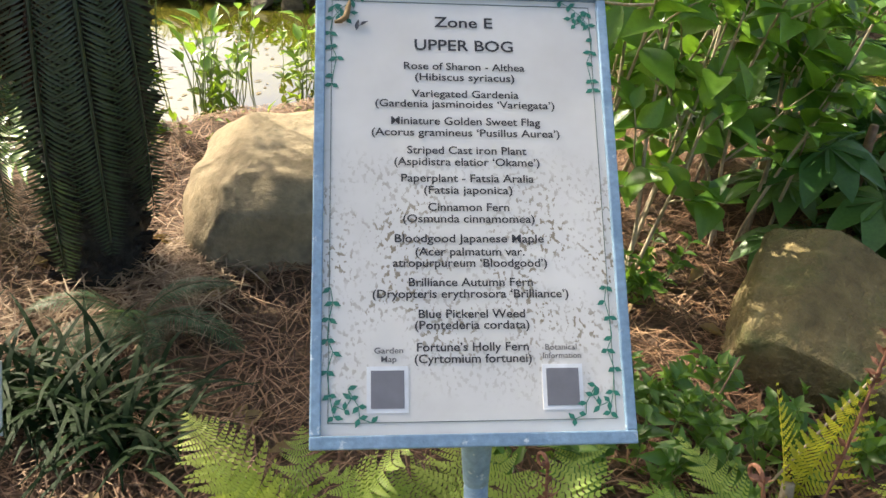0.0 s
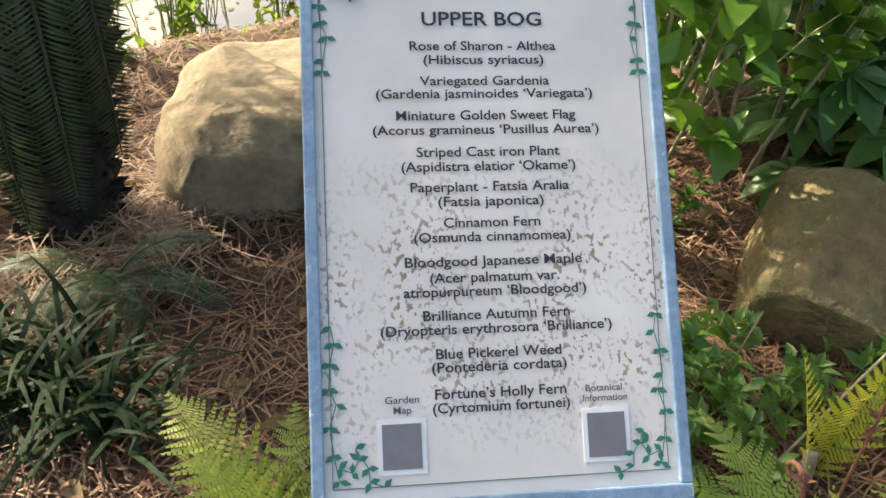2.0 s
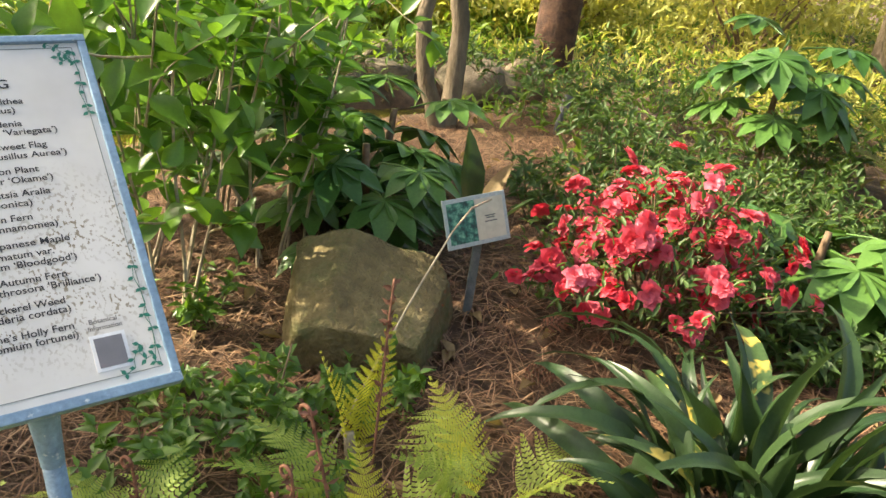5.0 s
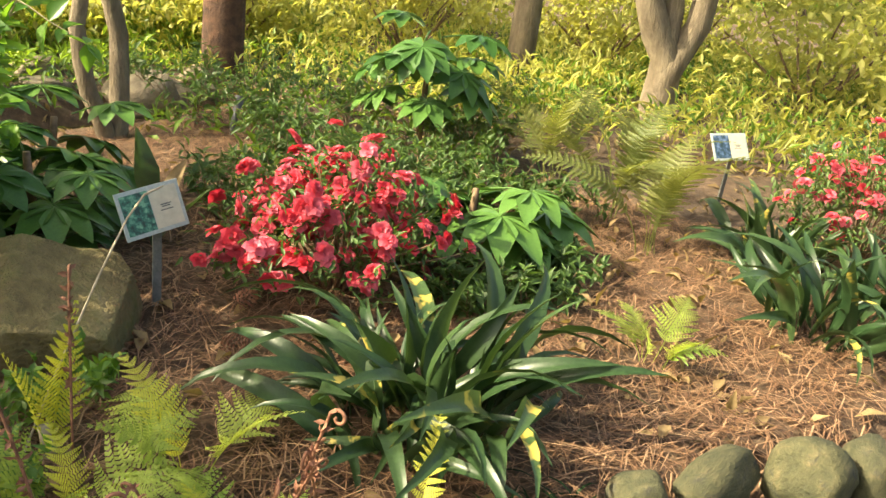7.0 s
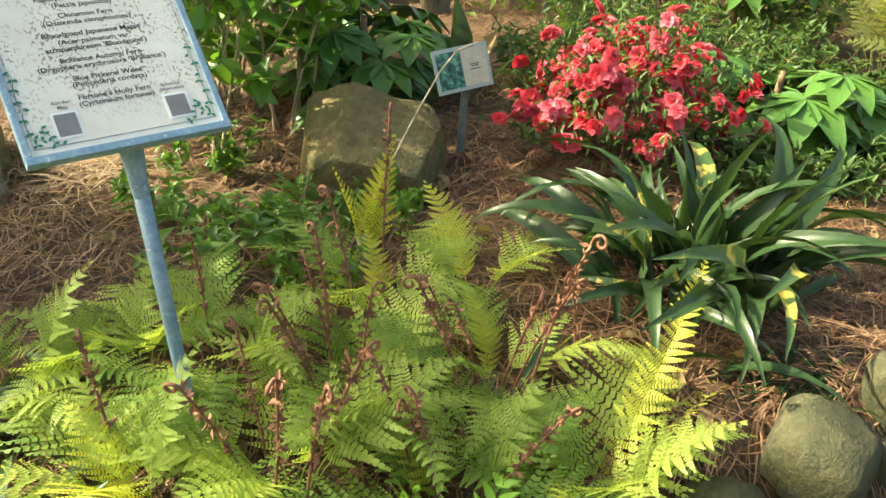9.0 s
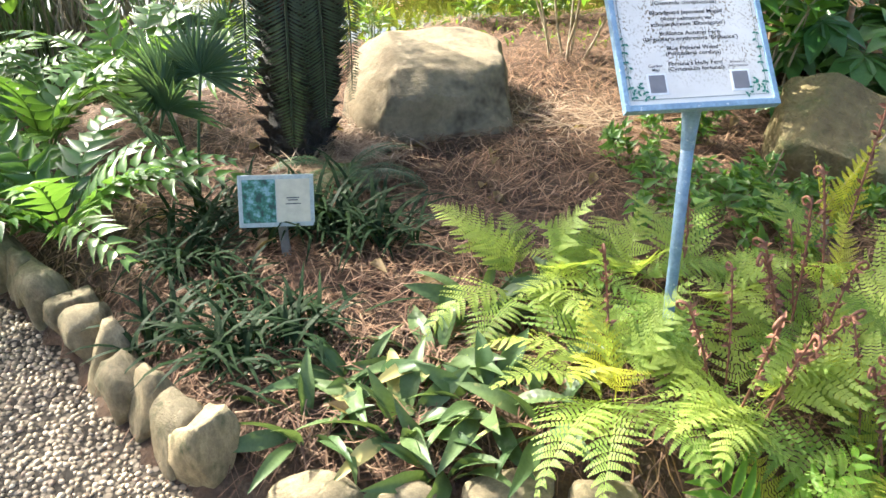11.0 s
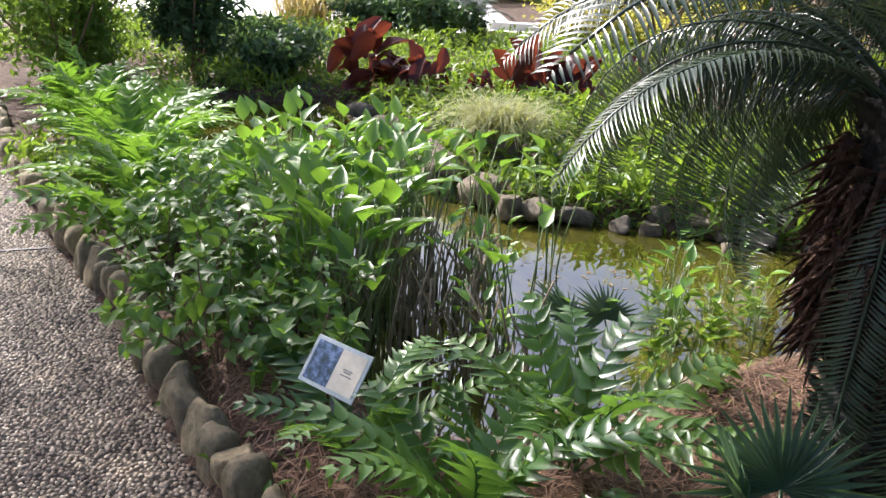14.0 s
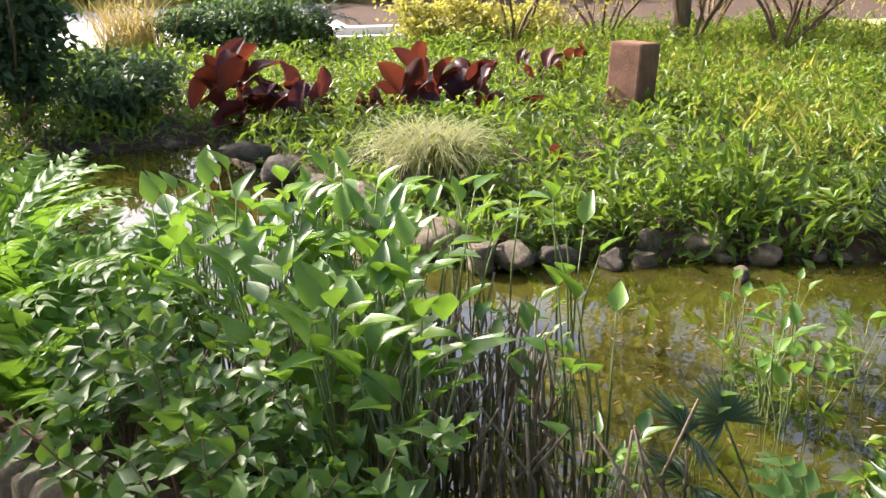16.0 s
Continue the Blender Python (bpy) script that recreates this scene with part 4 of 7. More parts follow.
def rosette(ob, meshes, n, spread=(0.0, 0.0), size=(0.8, 1.1), lean=(-12, 12), name="frond", radius=0.03, arc=None, seed=0, label="", twist=0.35):
    """Fronds or leaves of a plant, each an object, set round its base."""
    rng = np.random.default_rng(seed)
    for i in range(n):
        a = i * 2.399963 + rng.uniform(-0.4, 0.4) if arc is None else radians(rng.uniform(*arc))
        r = radius * math.sqrt(rng.random())
        k = rng.uniform(*size)
        m = Matrix.Rotation(a, 4, 'Z') @ Matrix.Translation((0, r, 0)) @ Matrix.Rotation(radians(rng.uniform(*lean)), 4, 'X') @ Matrix.Rotation(rng.uniform(-twist, twist), 4, 'Y') @ Matrix.Scale(k, 4)
        put_part(name, meshes[rng.integers(len(meshes))], ob, label, m)


PINNA = lobed_blade(9, 0.30)
FERNS = [frond_mesh("frond", FERN, 0.48, 72, -15, 15, 0.150, 0.036, PINNA, seed=1, bare=0.28, peak=0.10, taper=0.95, bend=0.5), frond_mesh("frond", FERN, 0.55, 62, -35, 16, 0.155, 0.036, PINNA, seed=2, curl=0.18, bare=0.30, peak=0.12, taper=0.9, bend=0.5),
         frond_mesh("frond", FERN, 0.44, 80, 10, 13, 0.140, 0.036, PINNA, seed=3, curl=-0.2, bare=0.3, peak=0.10, taper=0.95, bend=0.4, jitter=0.2), frond_mesh("frond", FERN, 0.50, 66, -40, 15, 0.135, 0.034, PINNA, seed=4, bare=0.25, peak=0.15, taper=0.85, bend=0.5, jitter=0.2, vee=-0.1)]
UPRIGHT = frond_mesh("frond", FERN_YELLOW, 0.36, 87, 72, 17, 0.085, 0.026, PINNA, seed=11, bare=0.08, peak=0.25, taper=0.9, tilt=0.9, vee=0.6, curl=0.1)
YELLOWS = [frond_mesh("frond", FERN_YELLOW, 0.50, 72, -5, 18, 0.11, 0.028, PINNA, seed=5, curl=0.15, bend=0.4), frond_mesh("frond", FERN_YELLOW, 0.45, 80, 25, 16, 0.10, 0.028, PINNA, seed=6, curl=-0.1, bend=0.4)]
SLENDER = frond_mesh("frond", FERN_YELLOW, 0.66, 46, 8, 30, 0.062, 0.022, PINNA, seed=12, bare=0.1, peak=0.3, taper=0.6, curl=-0.1, vee=0.5, jitter=0.25)
TALLS = [frond_mesh("frond", FERN_TALL, 0.95, 84, 0, 20, 0.16, 0.036, seed=7, bare=0.3, stem=0.004), frond_mesh("frond", FERN_TALL, 1.0, 80, -35, 22, 0.16, 0.036, seed=8, bare=0.3, stem=0.004, curl=0.12)]


BROAD_GREEN = leaf_material("broad_fern_leaf", (0.14, 0.32, 0.03), (0.30, 0.52, 0.06), 0.45, 0.42, per="object")
BROADS = [frond_mesh("frond", BROAD_GREEN, 0.46, 70, 0, 10, 0.13, 0.034, blade(4, 0.35, 0.2, 0.15, 0.8), seed=9, tilt=0.7, bare=0.3), frond_mesh("frond", BROAD_GREEN, 0.42, 78, 15, 9, 0.12, 0.032, blade(4, 0.35, 0.2, 0.15, 0.8), seed=10, tilt=0.7, bare=0.3)]


def fiddlehead(seed):
    """A rust-brown uncurling crozier on its stalk."""
    rng = np.random.default_rng(seed)
    h = rng.uniform(0.28, 0.46)
    s = Soup()
    pts = [(0, 0.05 * t * t, h * t) for t in np.linspace(0, 1, 7)]
    r = 0.016
    for a in np.linspace(0.3, 6.5, 12):
        rr = r * (1 - a / 9)
        pts.append((0, 0.05 + r - rr * math.cos(a), h + rr * math.sin(a)))
    tube(s, pts, np.concatenate([np.linspace(0.003, 0.0028, 7), np.linspace(0.0035, 0.003, 12)]), 5)
    tm = blade(2, 0.5, 0.2, 0.1)
    k = 44
    t = rng.uniform(0.45, 1.02, k)
    p = np.stack([np.zeros(k), 0.05 * t * t, h * t], 1)
    place(s, tm, p, rng.normal(size=(k, 3)) + (0, 0, 0.5), rng.normal(size=(k, 3)), rng.uniform(0.012, 0.026, k), 0.009)
    return s.mesh("fiddlehead", FIDDLE)


FIDDLES = [fiddlehead(i) for i in range(4)]


def fern(x, y, n, size, label="yellow-green autumn fern with lacy fronds", yellow=0, fiddles=0, arc=None, seed=0, lean=(-14, 14), meshes=None, group="ferns round the sign"):
    ob = thing("fern", label, "fern", group, (x, y, gz(x, y) - 0.01))
    rosette(ob, meshes or FERNS, n, size=size, arc=arc, seed=seed, lean=lean, radius=0.05)
    if yellow:
        rosette(ob, YELLOWS, yellow, size=(size[0] * 0.9, size[1]), seed=seed + 50, arc=arc, label="yellowing frond")
    if fiddles:
        rosette(ob, FIDDLES, fiddles, size=(0.8, 1.15), seed=seed + 90, name="fiddlehead", lean=(-10, 10), radius=0.08, label="rust-brown fiddlehead")
    return ob


def make_ferns():
    fern(-0.02, 0.98, 13, (0.52, 0.74), seed=1)
    fern(0.20, 0.93, 9, (0.5, 0.75), seed=2)
    fern(0.36, 0.80, 11, (0.55, 0.8), fiddles=1, seed=3)
    fern(0.05, 0.52, 9, (0.5, 0.68), yellow=1, fiddles=1, seed=4)
    fern(0.30, 0.42, 12, (0.6, 0.9), fiddles=5, seed=5)
    fern(0.52, 0.55, 11, (0.55, 0.85), fiddles=6, seed=6)
    fern(0.55, 0.24, 12, (0.65, 0.9), yellow=2, fiddles=4, seed=7)
    fern(0.80, 0.42, 8, (0.5, 0.8), yellow=1, fiddles=5, seed=8)
    fern(0.78, 0.10, 10, (0.6, 0.85), yellow=2, seed=9)
    fern(0.72, 0.78, 4, (0.6, 0.8), yellow=1, seed=10, lean=(5, 20))
    fern(0.98, 0.72, 6, (0.6, 0.8), yellow=1, seed=11)
    fern(0.28, 0.16, 8, (0.5, 0.75), yellow=1, seed=12)
    fern(0.34, 0.34, 5, (0.85, 1.05), "bright green fern with broad smooth lobes", seed=17, lean=(-5, 15), meshes=BROADS)
    fern(0.36, 0.06, 5, (0.8, 1.0), "bright green fern with broad smooth lobes", seed=18, lean=(-5, 15), meshes=BROADS)
    fern(3.25, 0.45, 8, (0.55, 0.8), "tall tan-green fern clump with brown stalks", seed=13, lean=(0, 22), meshes=TALLS, group="ferns under the trees")
    fern(3.55, 0.75, 8, (0.55, 0.85), "tall tan-green fern clump with brown stalks", seed=14, lean=(0, 24), meshes=TALLS, group="ferns under the trees")
    fern(3.9, 1.2, 8, (0.55, 0.85), "tall tan-green fern clump with brown stalks", seed=15, lean=(0, 24), meshes=TALLS, group="ferns under the trees")
    fern(3.0, 0.72, 7, (0.45, 0.7), "tall tan-green fern clump with brown stalks", seed=19, lean=(0, 22), meshes=TALLS, group="ferns under the trees")
    fern(2.42, 0.12, 6, (0.6, 0.8), "small pale green fern sprig on pine straw", seed=16, lean=(10, 25), group="ferns under the trees")


def make_lone_fronds():
    ob = thing("fern", "pale unfurling fern frond standing upright", "fern", "ferns round the sign", (0.87, 1.04, gz(0.87, 1.04) - 0.01))
    one_frond(ob, UPRIGHT, -30, 0, 1.0, 6)
    one_frond(ob, UPRIGHT, 40, -8, 0.8, -8)
    ob = thing("fern", "long yellow fern frond arching over the stones", "fern", "ferns round the sign", (0.78, 0.12, gz(0.78, 0.12) - 0.01))
    one_frond(ob, SLENDER, -72, 0, 1.0, 10)
    one_frond(ob, SLENDER, -100, -14, 0.8, -12)
    one_frond(ob, FERNS[1], -50, 0, 0.95, 10)
    for i, (x, y) in enumerate(((0.86, 0.95), (0.62, 0.66), (0.70, 0.40), (0.98, 0.36))):
        ob = thing("fern", "rust-brown fern stalk still uncurling", "fern", "ferns round the sign", (x, y, gz(x, y) - 0.01))
        put_part("fiddlehead", FIDDLES[i % 4], ob, "", Matrix.Rotation(radians(-40 + 50 * i), 4, 'Z') @ Matrix.Rotation(radians(-9), 4, 'X') @ Matrix.Scale(1.1, 4))


HOLLY_T = blade(6, 0.22, 0.25, 0.2, 1.15)


def hollies(mat):
    return [frond_mesh("frond", mat, 0.62, 62, -20, 12, 0.125, 0.054, HOLLY_T, seed=21, bare=0.18, taper=0.35, tilt=0.35, peak=0.25, stem=0.004, bend=0.75, jitter=0.2),
            frond_mesh("frond", mat, 0.58, 74, -5, 11, 0.12, 0.054, HOLLY_T, seed=22, bare=0.2, taper=0.35, tilt=0.35, peak=0.25, stem=0.004, curl=0.15, bend=0.75, jitter=0.2),
            frond_mesh("frond", mat, 0.66, 48, -25, 13, 0.13, 0.052, HOLLY_T, seed=23, bare=0.15, taper=0.35, tilt=0.3, peak=0.25, stem=0.004, curl=-0.12, bend=0.75, jitter=0.2)]


HOLLIES, SUNLIT_HOLLIES = hollies(HOLLY), hollies(HOLLY_SUN)


def holly_fern(x, y, n, size, seed, lean=(-10, 10), arc=None, meshes=None, label="glossy dark green holly fern with broad leaflets"):
    ob = thing("holly_fern", label, "fern", "holly ferns along the walk", (x, y, gz(x, y) - 0.01))
    rosette(ob, meshes or HOLLIES, n, size=size, seed=seed, lean=lean, arc=arc)
    return ob


def one_frond(ob, mesh, heading, lean, size, roll=0.0):
    """One chosen frond: heading in degrees from +y towards -x."""
    put_part("frond", mesh, ob, "", Matrix.Rotation(radians(heading), 4, 'Z') @ Matrix.Rotation(radians(lean), 4, 'X') @ Matrix.Rotation(radians(roll), 4, 'Y') @ Matrix.Scale(size, 4))


def make_holly_ferns():
    a = holly_fern(-1.28, 1.52, 17, (0.7, 0.95), 31)
    one_frond(a, SUNLIT_HOLLIES[0], 62, -6, 1.2)
    one_frond(a, HOLLIES[2], -105, 6, 0.95)
    one_frond(a, HOLLIES[0], 150, -4, 0.9)
    one_frond(a, HOLLIES[2], 120, -4, 0.85)
    holly_fern(-1.45, 2.05, 12, (0.7, 1.0), 32, (0, 22))
    holly_fern(-1.15, 2.35, 11, (0.75, 1.0), 33, (5, 25))
    holly_fern(-1.72, 2.35, 8, (0.6, 0.9), 34, (5, 25))
    holly_fern(-1.60, 1.86, 9, (0.55, 0.8), 35, (0, 22))
    holly_fern(-1.18, 1.98, 9, (0.6, 0.85), 36, (5, 28))
    holly_fern(-0.92, 2.42, 9, (0.6, 0.85), 37, (5, 28))
    for i, (x, y) in enumerate(((-2.95, 4.1), (-3.1, 4.75), (-3.35, 5.2), (-3.5, 5.8), (-2.75, 4.6), (-4.0, 6.3), (-3.0, 5.5), (-4.4, 7.1), (-3.6, 6.7))):
        holly_fern(x, y, 18, (0.95, 1.35), 40 + i, (0, 34), None, SUNLIT_HOLLIES, "tall bright green fern leaning over the walk")


def strap_leaf(name, mat, length, width, rise, fall, seed, n=9, fold=0.35, peak=0.45, sharp=0.75):
    """A broad strap leaf, channelled along its midrib, arching over."""
    rng = np.random.default_rng(seed)
    mid = arch(length, rise, fall, n, rng.uniform(-0.12, 0.12))
    t = np.linspace(0, 1, n)
    w = np.where(t < peak, 0.22 + 0.78 * (t / peak) ** 0.8, ((1 - t) / (1 - peak)) ** sharp) * width / 2
    w = np.maximum(w, 0.001)
    tan = unit(np.gradient(mid, axis=0))
    side = np.array([1.0, 0, 0])
    nrm = np.cross(np.broadcast_to(side, tan.shape), tan)
    wav = 0.10 * np.sin(t * 9 + seed)
    v = []
    for i in range(n):
        for c in (-1, -0.5, 0, 0.5, 1):
            v.append(mid[i] + side * c * w[i] + nrm[i] * (abs(c) * fold * w[i] + wav[i] * w[i] * c))
    f = []
    for i in range(n - 1):
        for j in range(4):
            a = i * 5 + j
            f.append((a, a + 1, a + 6, a + 5))
    s = Soup()
    s.add(v, f)
    return s.mesh(name, mat)


CAST = [strap_leaf("leaf", STRAP, 0.50, 0.064, 74, -20, 1), strap_leaf("leaf", STRAP, 0.54, 0.068, 70, -65, 2, 11), strap_leaf("leaf", STRAP, 0.44, 0.062, 86, 45, 3), strap_leaf("leaf", STRAP, 0.46, 0.056, 60, -50, 4), strap_leaf("leaf", STRAP, 0.46, 0.060, 78, -95, 5, 11), strap_leaf("leaf", STRAP, 0.40, 0.052, 82, -130, 10, 11)]
LOWS = [frond_mesh("frond", FERN_YELLOW, 0.50, 72, -5, 18, 0.11, 0.028, PINNA, seed=5, curl=0.15, bend=0.4), frond_mesh("frond", FERN_YELLOW, 0.45, 80, 25, 16, 0.10, 0.028, PINNA, seed=6, curl=-0.1, bend=0.4)]
TALLS = [frond_mesh("frond", FERN_TALL, 0.95, 84, 0, 20, 0.16, 0.036, seed=7, bare=0.3, stem=0.004), frond_mesh("frond", FERN_TALL, 1.0, 80, -35, 22, 0.16, 0.036, seed=8, bare=0.3, stem=0.004, curl=0.12)]


BROAD_GREEN = leaf_material("broad_fern_leaf", (0.14, 0.32, 0.03), (0.30, 0.52, 0.06), 0.45, 0.42, per="object")
BROADS = [frond_mesh("frond", BROAD_GREEN, 0.46, 70, 0, 10, 0.13, 0.034, blade(4, 0.35, 0.2, 0.15, 0.8), seed=9, tilt=0.7, bare=0.3), frond_mesh("frond", BROAD_GREEN, 0.42, 78, 15, 9, 0.12, 0.032, blade(4, 0.35, 0.2, 0.15, 0.8), seed=10, tilt=0.7, bare=0.3)]


def fiddlehead(seed):
    """A rust-brown uncurling crozier on its stalk."""
    rng = np.random.default_rng(seed)
    h = rng.uniform(0.28, 0.46)
    s = Soup()
    pts = [(0, 0.05 * t * t, h * t) for t in np.linspace(0, 1, 7)]
    r = 0.016
    for a in np.linspace(0.3, 6.5, 12):
        rr = r * (1 - a / 9)
        pts.append((0, 0.05 + r - rr * math.cos(a), h + rr * math.sin(a)))
    tube(s, pts, np.concatenate([np.linspace(0.003, 0.0028, 7), np.linspace(0.0035, 0.003, 12)]), 5)
    tm = blade(2, 0.5, 0.2, 0.1)
    k = 44
    t = rng.uniform(0.45, 1.02, k)
    p = np.stack([np.zeros(k), 0.05 * t * t, h * t], 1)
    place(s, tm, p, rng.normal(size=(k, 3)) + (0, 0, 0.5), rng.normal(size=(k, 3)), rng.uniform(0.012, 0.026, k), 0.009)
    return s.mesh("fiddlehead", FIDDLE)


FIDDLES = [fiddlehead(i) for i in range(4)]


def fern(x, y, n, size, label="yellow-green autumn fern with lacy fronds", yellow=0, fiddles=0, arc=None, seed=0, lean=(-14, 14), meshes=None, group="ferns round the sign"):
    ob = thing("fern", label, "fern", group, (x, y, gz(x, y) - 0.01))
    rosette(ob, meshes or FERNS, n, size=size, arc=arc, seed=seed, lean=lean, radius=0.05)
    if yellow:
        rosette(ob, YELLOWS, yellow, size=(size[0] * 0.9, size[1]), seed=seed + 50, arc=arc, label="yellowing frond")
    if fiddles:
        rosette(ob, FIDDLES, fiddles, size=(0.8, 1.15), seed=seed + 90, name="fiddlehead", lean=(-10, 10), radius=0.08, label="rust-brown fiddlehead")
    return ob


def make_ferns():
    fern(-0.02, 0.98, 13, (0.52, 0.74), seed=1)
    fern(0.20, 0.93, 9, (0.5, 0.75), seed=2)
    fern(0.36, 0.80, 11, (0.55, 0.8), fiddles=1, seed=3)
    fern(0.05, 0.52, 10, (0.6, 0.8), yellow=2, fiddles=1, seed=4)
    fern(0.30, 0.42, 12, (0.6, 0.9), fiddles=5, seed=5)
    fern(0.52, 0.55, 11, (0.55, 0.85), fiddles=6, seed=6)
    fern(0.55, 0.24, 12, (0.65, 0.9), yellow=2, fiddles=4, seed=7)
    fern(0.80, 0.42, 8, (0.5, 0.8), yellow=1, fiddles=5, seed=8)
    fern(0.78, 0.10, 10, (0.6, 0.85), yellow=2, seed=9)
    fern(0.72, 0.78, 4, (0.6, 0.8), yellow=1, seed=10, lean=(5, 20))
    fern(0.98, 0.72, 6, (0.6, 0.8), yellow=1, seed=11)
    fern(0.28, 0.16, 8, (0.5, 0.75), yellow=1, seed=12)
    fern(0.26, 0.10, 5, (0.7, 0.9), "bright green fern with broad smooth lobes", seed=17, lean=(-5, 15), meshes=BROADS)
    fern(0.42, 0.02, 4, (0.7, 0.9), "bright green fern with broad smooth lobes", seed=18, lean=(-5, 15), meshes=BROADS)
    fern(3.25, 0.45, 8, (0.55, 0.8), "tall tan-green fern clump with brown stalks", seed=13, lean=(0, 22), meshes=TALLS, group="ferns under the trees")
    fern(3.55, 0.75, 8, (0.55, 0.85), "tall tan-green fern clump with brown stalks", seed=14, lean=(0, 24), meshes=TALLS, group="ferns under the trees")
    fern(3.9, 1.2, 8, (0.55, 0.85), "tall tan-green fern clump with brown stalks", seed=15, lean=(0, 24), meshes=TALLS, group="ferns under the trees")
    fern(2.25, 0.10, 6, (0.45, 0.65), "small pale green fern sprig on pine straw", seed=16, lean=(10, 25), group="ferns under the trees")


HOLLY_T = blade(6, 0.22, 0.25, 0.2, 1.15)


def hollies(mat):
    return [frond_mesh("frond", mat, 0.62, 62, -20, 12, 0.125, 0.054, HOLLY_T, seed=21, bare=0.18, taper=0.35, tilt=0.35, peak=0.25, stem=0.004, bend=0.75, jitter=0.2),
            frond_mesh("frond", mat, 0.58, 74, -5, 11, 0.12, 0.054, HOLLY_T, seed=22, bare=0.2, taper=0.35, tilt=0.35, peak=0.25, stem=0.004, curl=0.15, bend=0.75, jitter=0.2),
            frond_mesh("frond", mat, 0.66, 48, -25, 13, 0.13, 0.052, HOLLY_T, seed=23, bare=0.15, taper=0.35, tilt=0.3, peak=0.25, stem=0.004, curl=-0.12, bend=0.75, jitter=0.2)]


HOLLIES, SUNLIT_HOLLIES = hollies(HOLLY), hollies(HOLLY_SUN)


def holly_fern(x, y, n, size, seed, lean=(-10, 10), arc=None, meshes=None, label="glossy dark green holly fern with broad leaflets"):
    ob = thing("holly_fern", label, "fern", "holly ferns along the walk", (x, y, gz(x, y) - 0.01))
    rosette(ob, meshes or HOLLIES, n, size=size, seed=seed, lean=lean, arc=arc)
    return ob


def one_frond(ob, mesh, heading, lean, size, roll=0.0):
    """One chosen frond: heading in degrees from +y towards -x."""
    put_part("frond", mesh, ob, "", Matrix.Rotation(radians(heading), 4, 'Z') @ Matrix.Rotation(radians(lean), 4, 'X') @ Matrix.Rotation(radians(roll), 4, 'Y') @ Matrix.Scale(size, 4))


def make_holly_ferns():
    a = holly_fern(-1.28, 1.52, 17, (0.7, 0.95), 31)
    one_frond(a, SUNLIT_HOLLIES[0], 62, -6, 1.2)
    one_frond(a, HOLLIES[2], -105, 6, 0.95)
    one_frond(a, HOLLIES[0], 150, -4, 0.9)
    one_frond(a, HOLLIES[2], 120, -4, 0.85)
    holly_fern(-1.45, 2.05, 12, (0.7, 1.0), 32, (0, 22))
    holly_fern(-1.15, 2.35, 11, (0.75, 1.0), 33, (5, 25))
    holly_fern(-1.72, 2.35, 8, (0.6, 0.9), 34, (5, 25))
    for i, (x, y) in enumerate(((-2.95, 4.1), (-3.1, 4.75), (-3.35, 5.2), (-3.5, 5.8), (-2.75, 4.6), (-4.0, 6.3), (-3.0, 5.5), (-4.4, 7.1), (-3.6, 6.7))):
        holly_fern(x, y, 18, (0.95, 1.35), 40 + i, (0, 34), None, SUNLIT_HOLLIES, "tall bright green fern leaning over the walk")


def strap_leaf(name, mat, length, width, rise, fall, seed, n=9, fold=0.35, peak=0.45, sharp=0.75):
    """A broad strap leaf, channelled along its midrib, arching over."""
    rng = np.random.default_rng(seed)
    mid = arch(length, rise, fall, n, rng.uniform(-0.12, 0.12))
    t = np.linspace(0, 1, n)
    w = np.where(t < peak, 0.22 + 0.78 * (t / peak) ** 0.8, ((1 - t) / (1 - peak)) ** sharp) * width / 2
    w = np.maximum(w, 0.001)
    tan = unit(np.gradient(mid, axis=0))
    side = np.array([1.0, 0, 0])
    nrm = np.cross(np.broadcast_to(side, tan.shape), tan)
    wav = 0.10 * np.sin(t * 9 + seed)
    v = []
    for i in range(n):
        for c in (-1, -0.5, 0, 0.5, 1):
            v.append(mid[i] + side * c * w[i] + nrm[i] * (abs(c) * fold * w[i] + wav[i] * w[i] * c))
    f = []
    for i in range(n - 1):
        for j in range(4):
            a = i * 5 + j
            f.append((a, a + 1, a + 6, a + 5))
    s = Soup()
    s.add(v, f)
    return s.mesh(name, mat)


CAST = [strap_leaf("leaf", STRAP, 0.52, 0.056, 72, -25, 1), strap_leaf("leaf", STRAP, 0.56, 0.060, 62, -55, 2), strap_leaf("leaf", STRAP, 0.42, 0.060, 84, 20, 3), strap_leaf("leaf", STRAP, 0.48, 0.048, 55, -60, 4), strap_leaf("leaf", STRAP, 0.48, 0.047, 68, -75, 5)]
LOWS = [strap_leaf("leaf", LOWLEAF, 0.20, 0.048, 40, -20, 6, 7), strap_leaf("leaf", LOWLEAF, 0.17, 0.05, 60, 0, 7, 7), strap_leaf("leaf", LOWLEAF, 0.22, 0.045, 25, -25, 8, 7), strap_leaf("leaf", LOWLEAF, 0.16, 0.042, 75, 30, 9, 7)]


